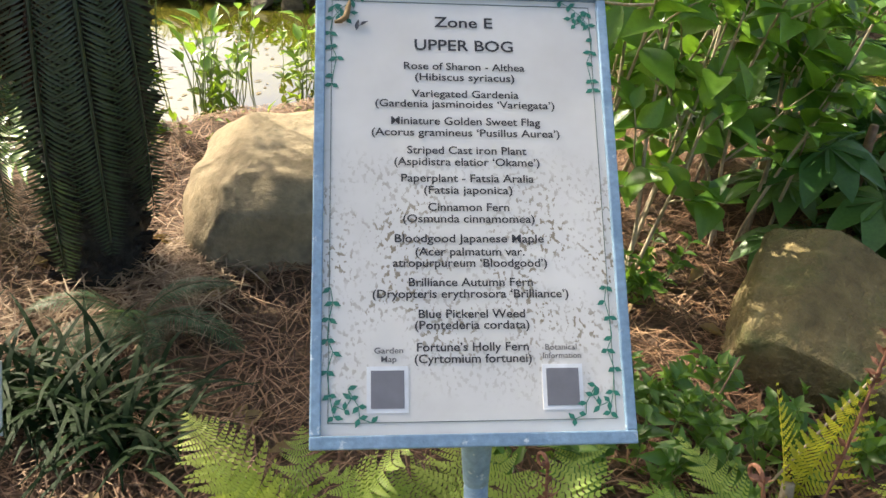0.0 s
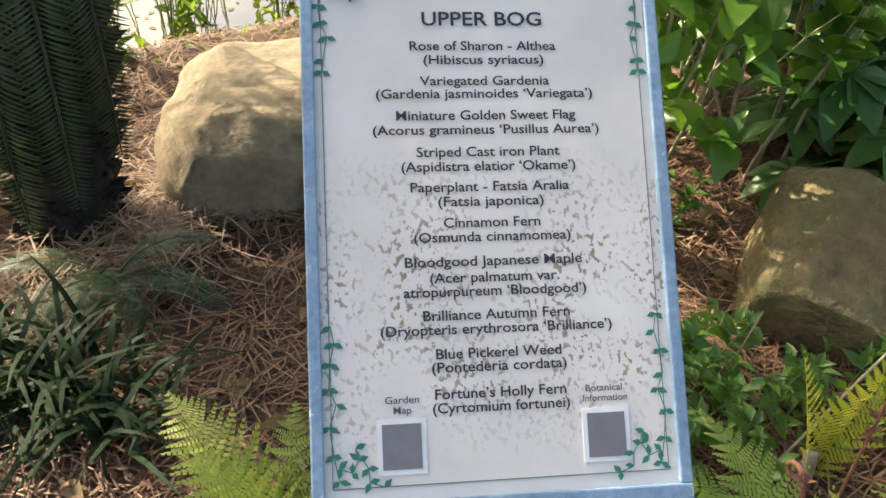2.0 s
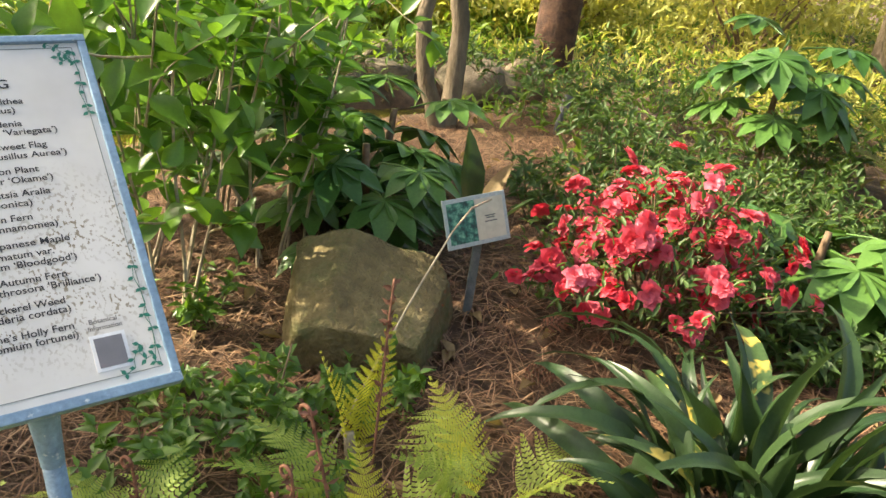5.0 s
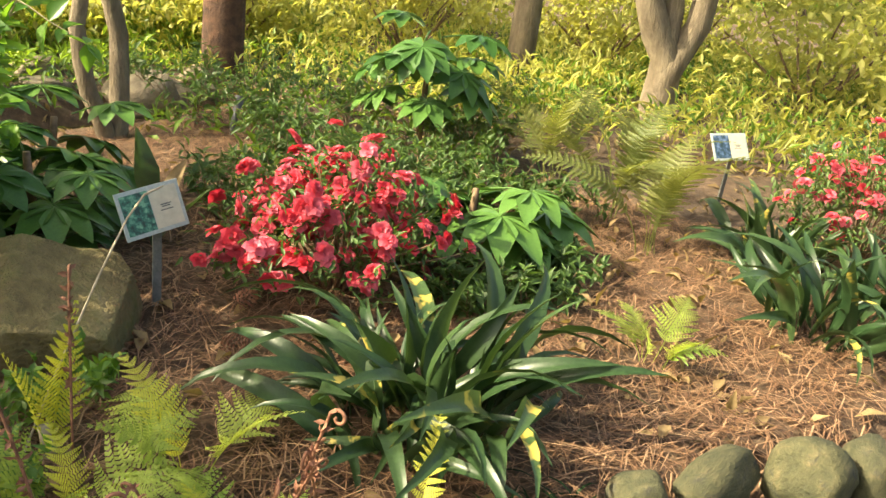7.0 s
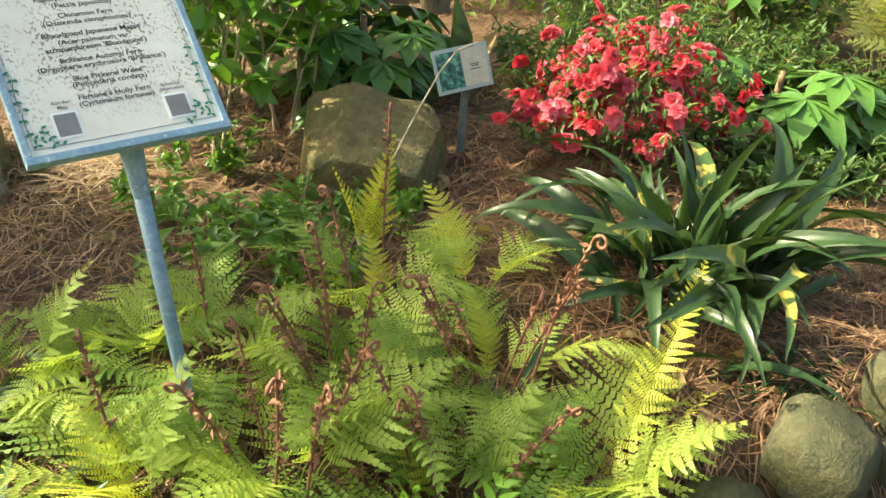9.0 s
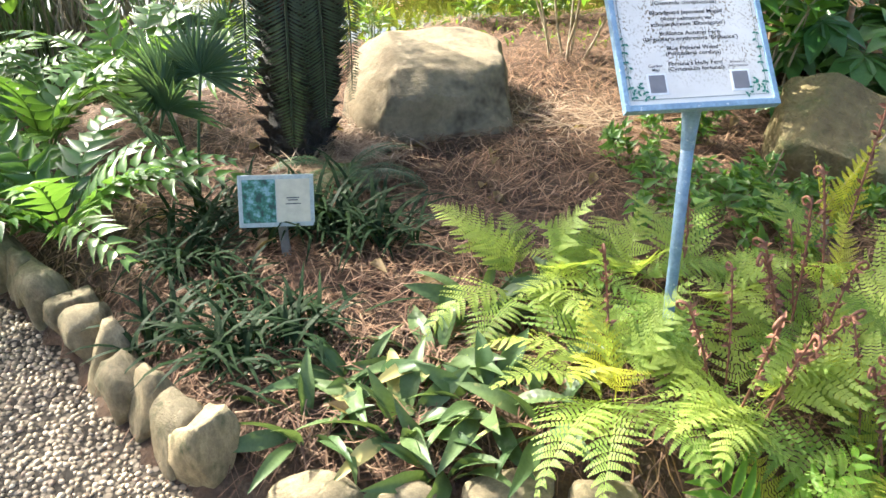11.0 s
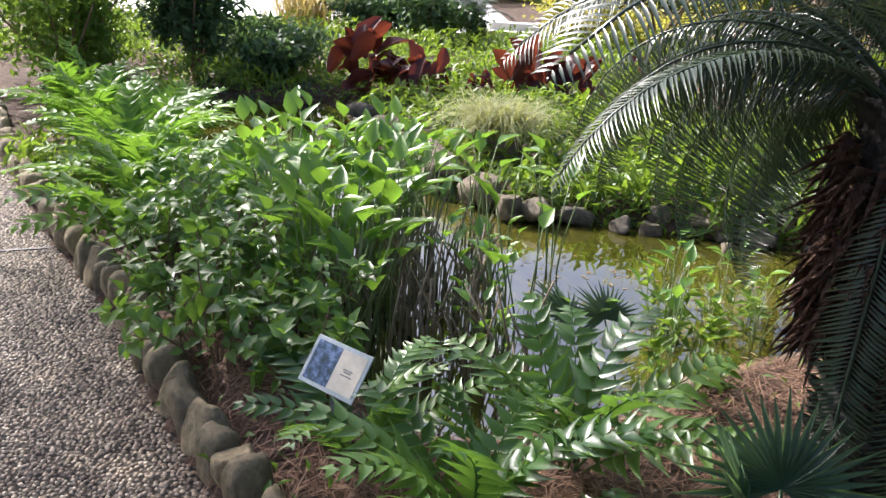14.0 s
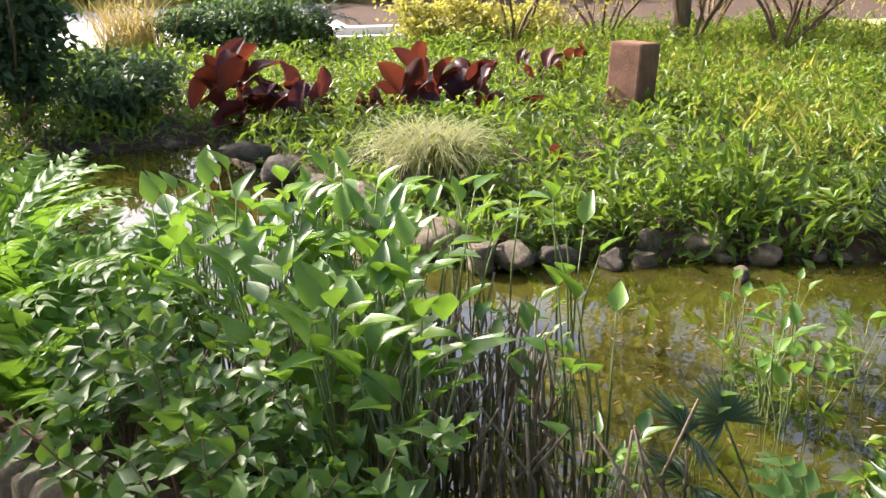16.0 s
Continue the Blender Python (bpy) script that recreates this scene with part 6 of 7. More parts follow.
def make_fatsias():
    fatsia(1.50, 2.05, 0.42, 16, 1.0, 301, "broad green fatsia with lobed leaves behind the label")
    fatsia(1.75, 2.30, 0.45, 14, 1.0, 302, "broad green fatsia with lobed leaves behind the label")
    fatsia(1.40, 2.35, 0.5, 12, 1.0, 303, "broad green fatsia with lobed leaves behind the label")
    fatsia(1.38, 1.85, 0.2, 8, 0.75, 306, "low dark fatsia behind the mossy boulder")
    fatsia(3.80, 1.98, 0.74, 15, 1.2, 304, "tall fatsia with one bare stem")
    fatsia(2.66, 1.0, 0.30, 18, 1.15, 305, "low dark fatsia behind the azalea")
    # three aspidistra leaves behind the label, one withered
    ob = thing("aspidistra", "aspidistra with two dark leaves and one tan", "plant", at=(1.86, 1.86, gz(1.86, 1.86)))
    me = strap_leaf("leaf", STRAP, 0.44, 0.125, 88, 80, 15, 9, 0.3, 0.6, 0.6)
    dead = strap_leaf("leaf", TANLEAF, 0.36, 0.075, 72, 45, 16, 9, 0.5, 0.6, 0.6)
    for mesh, a, k, l in ((me, 10, 1.0, "dark green leaf"), (dead, -75, 1.0, "withered tan leaf"), (me, -150, 0.75, "dark green leaf")):
        put_part("leaf", mesh, ob, l, Matrix.Rotation(radians(a), 4, 'Z') @ Matrix.Rotation(radians(-6 if a != -150 else -35), 4, 'X') @ Matrix.Scale(k, 4))


def blossom(seed):
    """A ruffled double blossom: three whorls of broad wavy petals."""
    rng = np.random.default_rng(seed)
    s = Soup()
    for k, (n, rise, ln, w) in enumerate(((6, 0.35, 0.040, 0.040), (6, 0.9, 0.034, 0.034), (5, 2.0, 0.026, 0.026))):
        a = np.arange(n) * 2 * np.pi / n + rng.uniform(0, 1, n) * 0.5 + k
        d = np.stack([np.cos(a), np.sin(a), rise + rng.uniform(-0.25, 0.25, n)], 1)
        place(s, blade(4, 0.7, 0.35, 0.35, 0.35), np.zeros((n, 3)), d, UP + rng.normal(size=(n, 3)) * 0.25, ln, w)
    return s.mesh("blossom", PETAL)


BLOSSOMS = [blossom(i) for i in range(4)]


def azalea(x, y, rx, ry, h, blooms, seed, label):
    rng = np.random.default_rng(seed)
    z0 = gz(x, y) - 0.02
    ob = thing("azalea", label, "shrub", "azaleas in the bed", (x, y, z0))
    s = Soup()
    P = []
    for i in range(46):
        a, r = i * 2.399963, math.sqrt((i + 0.5) / 46)
        tip = np.array([math.cos(a) * r * rx, math.sin(a) * r * ry, h * (1 - 0.62 * r * r) * rng.uniform(0.8, 1.08)])
        st = tip * (0.15, 0.15, 0.0)
        pts = np.array([st, tip * (0.45, 0.45, 0.5) + rng.normal(size=3) * 0.02, tip * (0.8, 0.8, 0.82), tip])
        one = Soup()
        tube(one, pts, [0.006, 0.004, 0.003, 0.002], 4)
        put_part("stem", one.mesh("stem", STEM), ob)
        P.append(tip)
        P += [tip * rng.uniform(0.6, 0.97) + rng.normal(size=3) * 0.035 for _ in range(5)]
    P = np.array(P)
    s = Soup()
    k = len(P) * 9
    q = np.repeat(P, 9, 0) + rng.normal(size=(k, 3)) * 0.028
    place(s, blade(3, 0.45, 0.3, 0.2), q, rng.normal(size=(k, 3)) + UP * 0.5, UP + rng.normal(size=(k, 3)) * 0.3, rng.uniform(0.028, 0.045, k), 0.016)
    put_part("foliage", s.mesh("foliage", AZALEA), ob, "small dull green leaves", kind="stuff")
    for i in range(blooms):
        p = P[rng.integers(len(P))] + rng.normal(size=3) * 0.02 + np.array([0, 0, 0.02])
        out = Vector((p[0] / rx * 0.8, p[1] / ry * 0.8 - 0.25, 0.75)) + Vector(rng.normal(size=3) * 0.35)
        m = Matrix.Translation(p) @ out.to_track_quat('Z', 'Y').to_matrix().to_4x4() @ Matrix.Scale(rng.uniform(0.6, 1.0), 4)
        put_part("blossom", BLOSSOMS[rng.integers(4)], ob, "", m)


def make_azaleas():
    azalea(2.02, 1.15, 0.50, 0.42, 0.50, 290, 401, "azalea covered in coral-red ruffled blossoms")
    azalea(3.9, -0.30, 0.45, 0.42, 0.62, 110, 402, "coral-red azalea beside cast iron plants")
    # leafy undergrowth behind the azalea
    for i, (x, y, h) in enumerate(((2.55, 1.75, 0.32), (2.9, 2.1, 0.35), (2.3, 1.95, 0.22), (3.2, 2.5, 0.4), (3.0, 1.5, 0.28), (2.2, 0.75, 0.16), (2.35, 0.55, 0.14), (2.9, 1.2, 0.22), (3.25, 1.25, 0.26), (3.35, 0.95, 0.22), (2.75, 1.65, 0.28), (3.5, 1.6, 0.3), (3.1, 1.95, 0.3), (2.62, 0.62, 0.16), (3.9, 1.7, 0.34), (3.3, 3.2, 0.45), (4.1, 2.7, 0.4), (4.6, 2.0, 0.4), (3.6, 3.0, 0.45))):
        shrub("undershrub", "low green undershrub on leaf litter", "shrub", (x, y), 12, h, h * 0.9, 0.06, AZALEA, STEM, 420 + i, 5, None, "undershrubs under the trees", 0.2, 0.003, 0.4, 2)


# ---- pond plants ----
def pickerel(seed, n=6):
    """Upright stalks with arrow-shaped leaves, one thing; built at the origin."""
    rng = np.random.default_rng(seed)
    ob = thing("pickerelweed", "pickerelweed with upright stalks and heart-shaped leaves", "water plant", "pickerelweed in the pond", (0, 0, -6))
    st, lf = Soup(), Soup()
    tm = blade(6, 0.3, 0.3, 0.2, 0.75)
    for i in range(n):
        a, out = rng.uniform(0, 6.283), rng.uniform(0.02, 0.16)
        h = rng.uniform(0.42, 0.78)
        b = rng.normal(size=2) * 0.05
        pts = np.array([(b[0], b[1], 0), (b[0] + math.cos(a) * out * 0.3, b[1] + math.sin(a) * out * 0.3, h * 0.55), (b[0] + math.cos(a) * out, b[1] + math.sin(a) * out, h)])
        st, lf = Soup(), Soup()
        tube(st, pts, [0.0055, 0.0045, 0.003], 5)
        ln = rng.uniform(0.11, 0.17)
        place(lf, tm, pts[-1], (math.cos(a), math.sin(a), rng.uniform(0.0, 1.9)), UP, ln, ln * rng.uniform(0.48, 0.66))
        put_part("stalk", st.mesh("stalk", GREENSTEM), ob)
        put_part("leaf", lf.mesh("leaf", PICKEREL), ob)
    return ob


def make_pickerel():
    rng = np.random.default_rng(31)
    base = [pickerel(i) for i in range(5)]
    spots = []
    while len(spots) < 72:
        x, y = rng.uniform(-2.6, -0.55), rng.uniform(2.8, 5.3)
        if inside(np.array([(x, y)]), POND)[0] and (x < -1.45 - 0.12 * (y - 3.5) or rng.random() < 0.06) and y > 3.35 + 0.35 * (x + 1.6):
            spots.append((x, y))
    for i, (x, y) in enumerate(spots):
        m = pose(x, y, -0.32, 0, 0, rng.uniform(0, 360))
        if i < 5:
            base[i].matrix_basis = m
        else:
            copy_thing(base[i % 5], m)
    # young plants scattered over the open water
    for i in range(24):
        x, y = rng.uniform(-1.5, 0.5), rng.uniform(3.05, 4.3)
        if inside(np.array([(x, y)]), POND)[0]:
            copy_thing(base[i % 5], pose(x, y, -0.30, 0, 0, rng.uniform(0, 360)) @ Matrix.Scale(rng.uniform(0.45, 0.7), 4))
    # bare brown stalks of last year, standing in the water
    tufts = []
    for k in range(4):
        ob = thing("reed_tuft", "tuft of bare brown reed stalks in the water", "reeds", "dead reed stalks", (0, 0, -6))
        for j in range(9):
            c = rng.normal(size=2) * 0.06
            h = rng.uniform(0.3, 0.6)
            s = Soup()
            tube(s, [(c[0], c[1], 0), (c[0] + rng.normal() * 0.02, c[1] + rng.normal() * 0.02, h * 0.6), (c[0] + rng.normal() * 0.07, c[1] + rng.normal() * 0.05, h)], [0.0075, 0.006, 0.004], 5)
            put_part("stalk", s.mesh("stalk", REED), ob)
        tufts.append(ob)
    for i in range(11):
        m = pose(rng.uniform(-1.9, -1.15), rng.uniform(2.95, 4.1), -0.3, 0, 0, i * 75)
        if i < 4:
            tufts[i].matrix_basis = m
        else:
            copy_thing(tufts[i % 4], m)


def leaf_carpet(name, label, category, region, n, leaf, mat, seed, h=(0.02, 0.25), width=0.4, upright=0.6, tmpl=None, size_jit=(0.6, 1.3), even=False):
    """A low cover of leaves that nobody could count, over a stretch of ground."""
    rng = np.random.default_rng(seed)
    x0, x1, y0, y1 = region
    p = np.stack([rng.uniform(x0, x1, n), rng.uniform(y0, y1, n)], 1)
    d, s = poly_distance(p, EDGE, False)
    keep = (s > 0) & ~inside(p, POND)
    clump = np.sin(p[:, 0] * 2.3 + 1.7 * np.sin(p[:, 1] * 1.9)) * np.sin(p[:, 1] * 2.9 + 1.1 * np.sin(p[:, 0] * 2.2))
    keep &= even | (clump > rng.uniform(-1.7, 0.3, n))
    p = p[keep]
    k = len(p)
    hh = rng.uniform(h[0], h[1], k) * (0.65 + 0.5 * clump[keep])
    pos = np.column_stack([p, ground_z(p) + hh])
    dr = rng.normal(size=(k, 3)) + UP * upright
    ln = leaf * rng.uniform(*size_jit, k)
    soup = Soup()
    place(soup, tmpl or blade(2, 0.4, 0.3, 0.25), pos, dr, UP + rng.normal(size=(k, 3)) * 0.3, ln, ln * width)
    return solid(name, soup.mesh(name, mat), label, category, kind="stuff")


def canna(x, y, n, h, seed):
    rng = np.random.default_rng(seed)
    ob = thing("canna", "red-leaved canna clump in the bog", "plant", "cannas in the bog", (x, y, gz(x, y) - 0.02))
    for i in range(n):
        a = rng.uniform(0, 360)
        m = Matrix.Translation((rng.normal() * 0.2, rng.normal() * 0.12, rng.uniform(0.0, 0.5) * h)) @ Matrix.Rotation(radians(a), 4, 'Z') @ Matrix.Rotation(radians(rng.uniform(-45, 10)), 4, 'X') @ Matrix.Rotation(rng.uniform(-0.8, 0.8), 4, 'Y') @ Matrix.Scale(h * rng.uniform(0.65, 1.1), 4)
        put_part("leaf", CANNAS[rng.integers(3)], ob, "", m)


CANNAS = [strap_leaf("leaf", CANNA, 0.50, 0.27, 82, 35, 31, 9, 0.5, 0.5, 0.55), strap_leaf("leaf", CANNA, 0.48, 0.25, 70, 0, 32, 9, 0.5, 0.5, 0.55), strap_leaf("leaf", CANNA, 0.46, 0.24, 88, 60, 33, 9, 0.7, 0.5, 0.55)]


def grass_clump(name, label, x, y, n, length, mat, seed, rise=(55, 88), fall=(-70, 10), w=0.004, r=0.12, z=None):
    rng = np.random.default_rng(seed)
    s = Soup()
    for i in range(n):
        a = rng.uniform(0, 6.283)
        mid = arch(length * rng.uniform(0.6, 1.1), rng.uniform(*rise), rng.uniform(*fall), 6, rng.uniform(-0.2, 0.2))
        c, sn = math.cos(a), math.sin(a)
        off = rng.normal(size=2) * r * 0.6
        ww = w * np.array([0.8, 1, 1, 0.9, 0.6, 0.1])
        v = np.empty((12, 3))
        v[0::2] = mid - ww[:, None] * np.array([1, 0, 0])
        v[1::2] = mid + ww[:, None] * np.array([1, 0, 0])
        s.add(np.stack([v[:, 0] * c - v[:, 1] * sn + off[0], v[:, 0] * sn + v[:, 1] * c + off[1], v[:, 2]], 1), [(2 * k, 2 * k + 1, 2 * k + 3, 2 * k + 2) for k in range(5)])
    return solid(name, s.mesh(name, mat), label, "grass", at=(x, y, gz(x, y) - 0.01 if z is None else z))


def make_bog():
    make_pickerel()
    for i, (x, y, n, h) in enumerate(((-2.3, 9.55, 24, 0.95), (-1.95, 9.45, 16, 0.85), (-1.5, 9.25, 9, 0.55), (-0.45, 9.55, 22, 0.98), (-0.1, 9.35, 13, 0.75), (0.95, 10.5, 7, 0.6), (1.3, 10.6, 4, 0.6), (-0.22, 6.62, 4, 0.36))):
        canna(x, y, n, h, 500 + i)
    grass_clump("grass_clump", "mop of pale green grass on a pond rock", -1.1, 6.72, 800, 0.62, DRYGREEN, 520, (40, 88), (-80, -30), 0.004, 0.2, 0.08)
    grass_clump("ornamental_grass", "tall tan ornamental grass beside the plaza", -4.1, 16.3, 420, 1.3, DRYGRASS, 521, (70, 89), (-10, 60), 0.008, 0.45)
    leaf_carpet("bog_cover", "bright green leafy cover over the bog", "ground cover", (-4.5, 7.0, 5.0, 11.0), 25000, 0.12, COVER, 530, (0.02, 0.30))
    leaf_carpet("bog_cover", "bright yellow-green leafy cover over the bog", "ground cover", (-7.5, 8.0, 10.5, 16.5), 24000, 0.12, COVER, 531, (0.02, 0.42))
    leaf_carpet("shore_plants", "low leafy green plants along the pond's muddy edge", "ground cover", (-1.4, 3.2, 4.85, 5.75), 2400, 0.13, COVER, 533, (0.02, 0.34))
    leaf_carpet("bog_grass", "sunny grass and herbs beside the bog", "ground cover", (1.4, 9.0, 6.0, 16.0), 16000, 0.22, GRASS, 532, (0.0, 0.06), 0.05, 2.2)
    leaf_carpet("shore_herbs", "small green herbs along the pond", "ground cover", (-1.2, 1.6, 2.75, 3.5), 500, 0.05, COVER, 533, (0.01, 0.07))
    leaf_carpet("bank_herbs", "dark and bright green herbs on the pond bank", "ground cover", (-4.2, 3.2, 4.7, 6.6), 9000, 0.075, COVER, 534, (0.0, 0.16), 0.42, 0.5, None, (0.5, 1.3), True)
    leaf_carpet("bank_herbs", "dark green herbs low on the pond bank", "ground cover", (-4.2, 6.0, 4.7, 10.5), 14000, 0.07, DARKLEAF, 535, (0.0, 0.10), 0.5, 0.3, None, (0.5, 1.3), True)
    leaf_carpet("bank_herbs", "green seedlings under the hydrangeas", "ground cover", (-2.9, -1.4, 1.9, 4.2), 900, 0.05, HYDRANGEA, 536, (0.0, 0.10), 0.5, 0.4, None, (0.5, 1.3), True)
    # the squared stone post
    s = Soup()
    box(s, (-0.165, -0.165, 0), (0.165, 0.165, 0.70), Matrix.Rotation(0.06, 4, 'Y') @ Matrix.Rotation(0.62, 4, 'Z'), 0.025)
    solid("stone_post", s.mesh("stone_post", POSTSTONE, False), "squared red-brown stone post among bog plants", "post", at=(1.12, 8.55, gz(1.12, 8.55) - 0.05))
    # floating leaves and scum at the shore
    rng = np.random.default_rng(77)
    s = Soup()
    k = 420
    p = np.stack([rng.uniform(-1.6, 1.8, k), rng.uniform(3.0, 5.0, k)], 1)
    p = p[inside(p, POND)]
    k = len(p)
    a = rng.uniform(0, 6.283, k)
    place(s, blade(3, 0.45, 0.1, 0.02), np.column_stack([p, np.full(k, WATER_Z + 0.003)]), np.stack([np.cos(a), np.sin(a), 0 * a], 1), UP, rng.uniform(0.015, 0.05, k), rng.uniform(0.008, 0.02, k))
    solid("floating_leaves", s.mesh("floating_leaves", TANLEAF), "fallen leaves floating on the pond", "leaves", kind="stuff")


# ---- trees and distance ----
def crown(soup, centre, radii, n, leaf, seed, clumps=40):
    rng = np.random.default_rng(seed)
    c = rng.normal(size=(clumps, 3))
    c = unit(c) * rng.uniform(0.35, 1.0, (clumps, 1)) * np.array(radii) + np.array(centre)
    p = np.repeat(c, n // clumps, 0)
    k = len(p)
    p = p + rng.normal(size=(k, 3)) * np.array(radii) * 0.17
    place(soup, blade(2, 0.45, 0.3, 0.2), p, rng.normal(size=(k, 3)), UP + rng.normal(size=(k, 3)) * 0.6, leaf * rng.uniform(0.6, 1.3, k), leaf * 0.5)


def tree(name, label, x, y, lines, bark, leaves, crown_at, radii, n, leaf, seed, group="trees round the garden"):
    ob = thing(name, label, "tree", group, (x, y, gz(x, y) - 0.03))
    s = Soup()
    for pts, r in lines:
        pts = np.array(pts, float)
        t = np.linspace(0, 1, len(pts))
        tt = np.linspace(0, 1, 12)
        fine = np.stack([np.interp(tt, t, pts[:, i]) for i in range(3)], 1)
        fine[1:-1] += np.random.default_rng(seed).normal(size=(10, 3)) * 0.012
        tube(s, fine, np.linspace(r[0], r[1], 12), 12)
    put_part("trunk", s.mesh("trunk", bark), ob)
    s = Soup()
    crown(s, crown_at, radii, n, leaf, seed)
    put_part("crown", s.mesh("crown", leaves), ob, kind="stuff")


def make_trees():
    tree("slim_tree", "slim pale-barked tree with curving twin trunks", 2.72, 3.2, [([(0, 0, 0), (-0.12, 0.05, 0.4), (-0.05, 0.1, 0.8), (-0.2, 0.1, 1.6), (-0.3, 0.2, 3.6)], (0.05, 0.025)), ([(0.05, 0, 0), (0.12, 0.05, 0.5), (0.05, 0.1, 1.2), (0.0, 0.1, 2.0), (0.1, 0.2, 3.8)], (0.055, 0.03))],
         BARK, SHRUB_FAR, (0, 0.2, 4.6), (1.5, 1.5, 1.0), 2600, 0.10, 601)
    tree("palm_tree", "shaggy brown palm trunk beyond the pool", 4.95, 4.65, [([(0, 0, 0), (0.03, 0, 1.2), (0.0, 0, 2.5), (0, 0, 4.5)], (0.17, 0.15))], PALM_SCALE, DARKLEAF, (0, 0, 5.0), (1.6, 1.6, 0.7), 1500, 0.25, 602)
    tree("tree", "pale smooth-barked tree trunk in sunny scrub", 6.77, 2.85, [([(0, 0, 0), (0.04, 0, 1.2), (0.1, 0, 3), (0.1, 0, 5)], (0.13, 0.1))], BARK, SHRUB_FAR, (0, 0, 6.0), (2.2, 2.2, 1.4), 4000, 0.13, 603)
    tree("forked_tree", "tree forking low into three grey-brown limbs", 6.4, 1.45, [([(0, 0, 0), (0, 0, 0.5), (-0.12, 0.18, 0.9), (-0.2, 0.3, 1.6), (-0.4, 0.5, 4)], (0.14, 0.07)), ([(0, 0, 0.3), (0.12, -0.18, 0.9), (0.15, -0.3, 1.8), (0.3, -0.5, 4)], (0.11, 0.06)), ([(0, 0, 0.45), (0.02, 0.05, 1.0), (0.05, 0.1, 2.0), (0.1, 0.2, 4)], (0.09, 0.06))],
         BARK, SHRUB_FAR, (0, 0, 5.0), (2.2, 2.2, 1.3), 4000, 0.13, 604)
    tree("dark_tree", "dark evergreen tree standing in shade by the walk", -4.75, 11.6, [([(0, 0, 0), (0, 0, 2), (0.05, 0, 5), (0.1, 0, 9)], (0.26, 0.16))], PALMBARK, DARKLEAF, (0.3, 0, 8.6), (2.2, 2.2, 2.0), 900, 0.2, 605)
    # Added out of view, its crown between the sun and the walk.
    tree("shade_tree", "unseen broad tree added to shade the walk", -7.4, 6.6, [([(0, 0, 0), (0, 0, 1.5), (0.1, 0, 3), (0.2, 0, 5)], (0.22, 0.12))], BARK, SHRUB_FAR, (0.2, 0, 4.9), (2.3, 2.3, 1.4), 3600, 0.14, 607)
    # Two trees with unseen crowns, added so the pond mirrors green foliage.
    tree("tall_tree", "tall tree added beyond the bog to reflect in the pond", 6.3, 9.3, [([(0, 0, 0), (0.05, 0, 2), (0.1, 0, 4), (0.1, 0, 6)], (0.16, 0.09))], BARK, SHRUB_FAR, (-0.6, 0.3, 5.6), (3.0, 3.0, 2.6), 9000, 0.17, 608)
    tree("tall_tree", "tall tree added beyond the bog to reflect in the pond", 4.1, 13.4, [([(0, 0, 0), (0.05, 0, 2), (0.1, 0, 4), (0.1, 0, 7)], (0.15, 0.09))], BARK, SUNNY, (0, 0, 6.4), (2.8, 2.8, 3.0), 9000, 0.18, 609)
    # a leaning snag by the pond and its stubs
    tree("snag", "short brown leaning stump behind the shrubs", 1.2, 3.1, [([(0, 0, 0), (-0.02, 0, 0.3), (-0.1, 0.02, 0.62)], (0.05, 0.035))], STEM, SHRUB_FAR, (-0.05, 0, 0.6), (0.2, 0.2, 0.2), 40, 0.06, 606)


SHRUB_FAR = leaf_material("tree_leaf", (0.08, 0.17, 0.03), (0.22, 0.34, 0.06), 0.45, 0.4)


def bush(name, label, x, y, r, h, n, leaf, mat, seed, group="bushes in the distance", z=0.0):
    ob = thing(name, label, "bush", group, (x, y, gz(x, y) - 0.03))
    rng = np.random.default_rng(seed)
    st = Soup()
    for i in range(9):
        a = i * 2.4
        st = Soup()
        tube(st, wander(rng, (0, 0, 0), (math.cos(a) * r * 0.7, math.sin(a) * r * 0.7, h * 0.8), h * 0.95, 6, 0, 0.5), np.linspace(0.02, 0.006, 7), 5)
        put_part("stem", st.mesh("stem", STEM), ob)
    s = Soup()
    crown(s, (0, 0, h * 0.55), (r, r, h * 0.48), n, leaf, seed, 30)
    put_part("foliage", s.mesh("foliage", mat), ob, kind="stuff")


def bare_shrub(x, y, h, seed):
    rng = np.random.default_rng(seed)
    ob = thing("twiggy_tree", "young twiggy tree in sunny grass", "tree", "twiggy trees in the distance", (x, y, gz(x, y) - 0.03))
    s = Soup()
    tips = []
    for i in range(6):
        a = i * 1.3 + rng.uniform(0, 0.6)
        main = wander(rng, (0, 0, 0), (math.cos(a) * 0.5, math.sin(a) * 0.5, 1), h, 7, 0, 0.9)
        s = Soup()
        tube(s, main, np.linspace(0.028, 0.008, 8), 5)
        for _ in range(4):
            k = rng.integers(2, 7)
            tw = wander(rng, main[k], rng.normal(size=3) + UP * 0.6, h * 0.4, 4, 0, 0.8)
            tube(s, tw, np.linspace(0.01, 0.004, 5), 4)
            tips += list(tw[1:])
        put_part("branch", s.mesh("branch", STEM), ob)
    s = Soup()
    p = np.repeat(np.array(tips), 16, 0)
    k = len(p)
    place(s, blade(2), p + rng.normal(size=(k, 3)) * 0.22, rng.normal(size=(k, 3)), UP, rng.uniform(0.06, 0.13, k), 0.05)
    put_part("foliage", s.mesh("foliage", SUNNY), ob, kind="stuff")


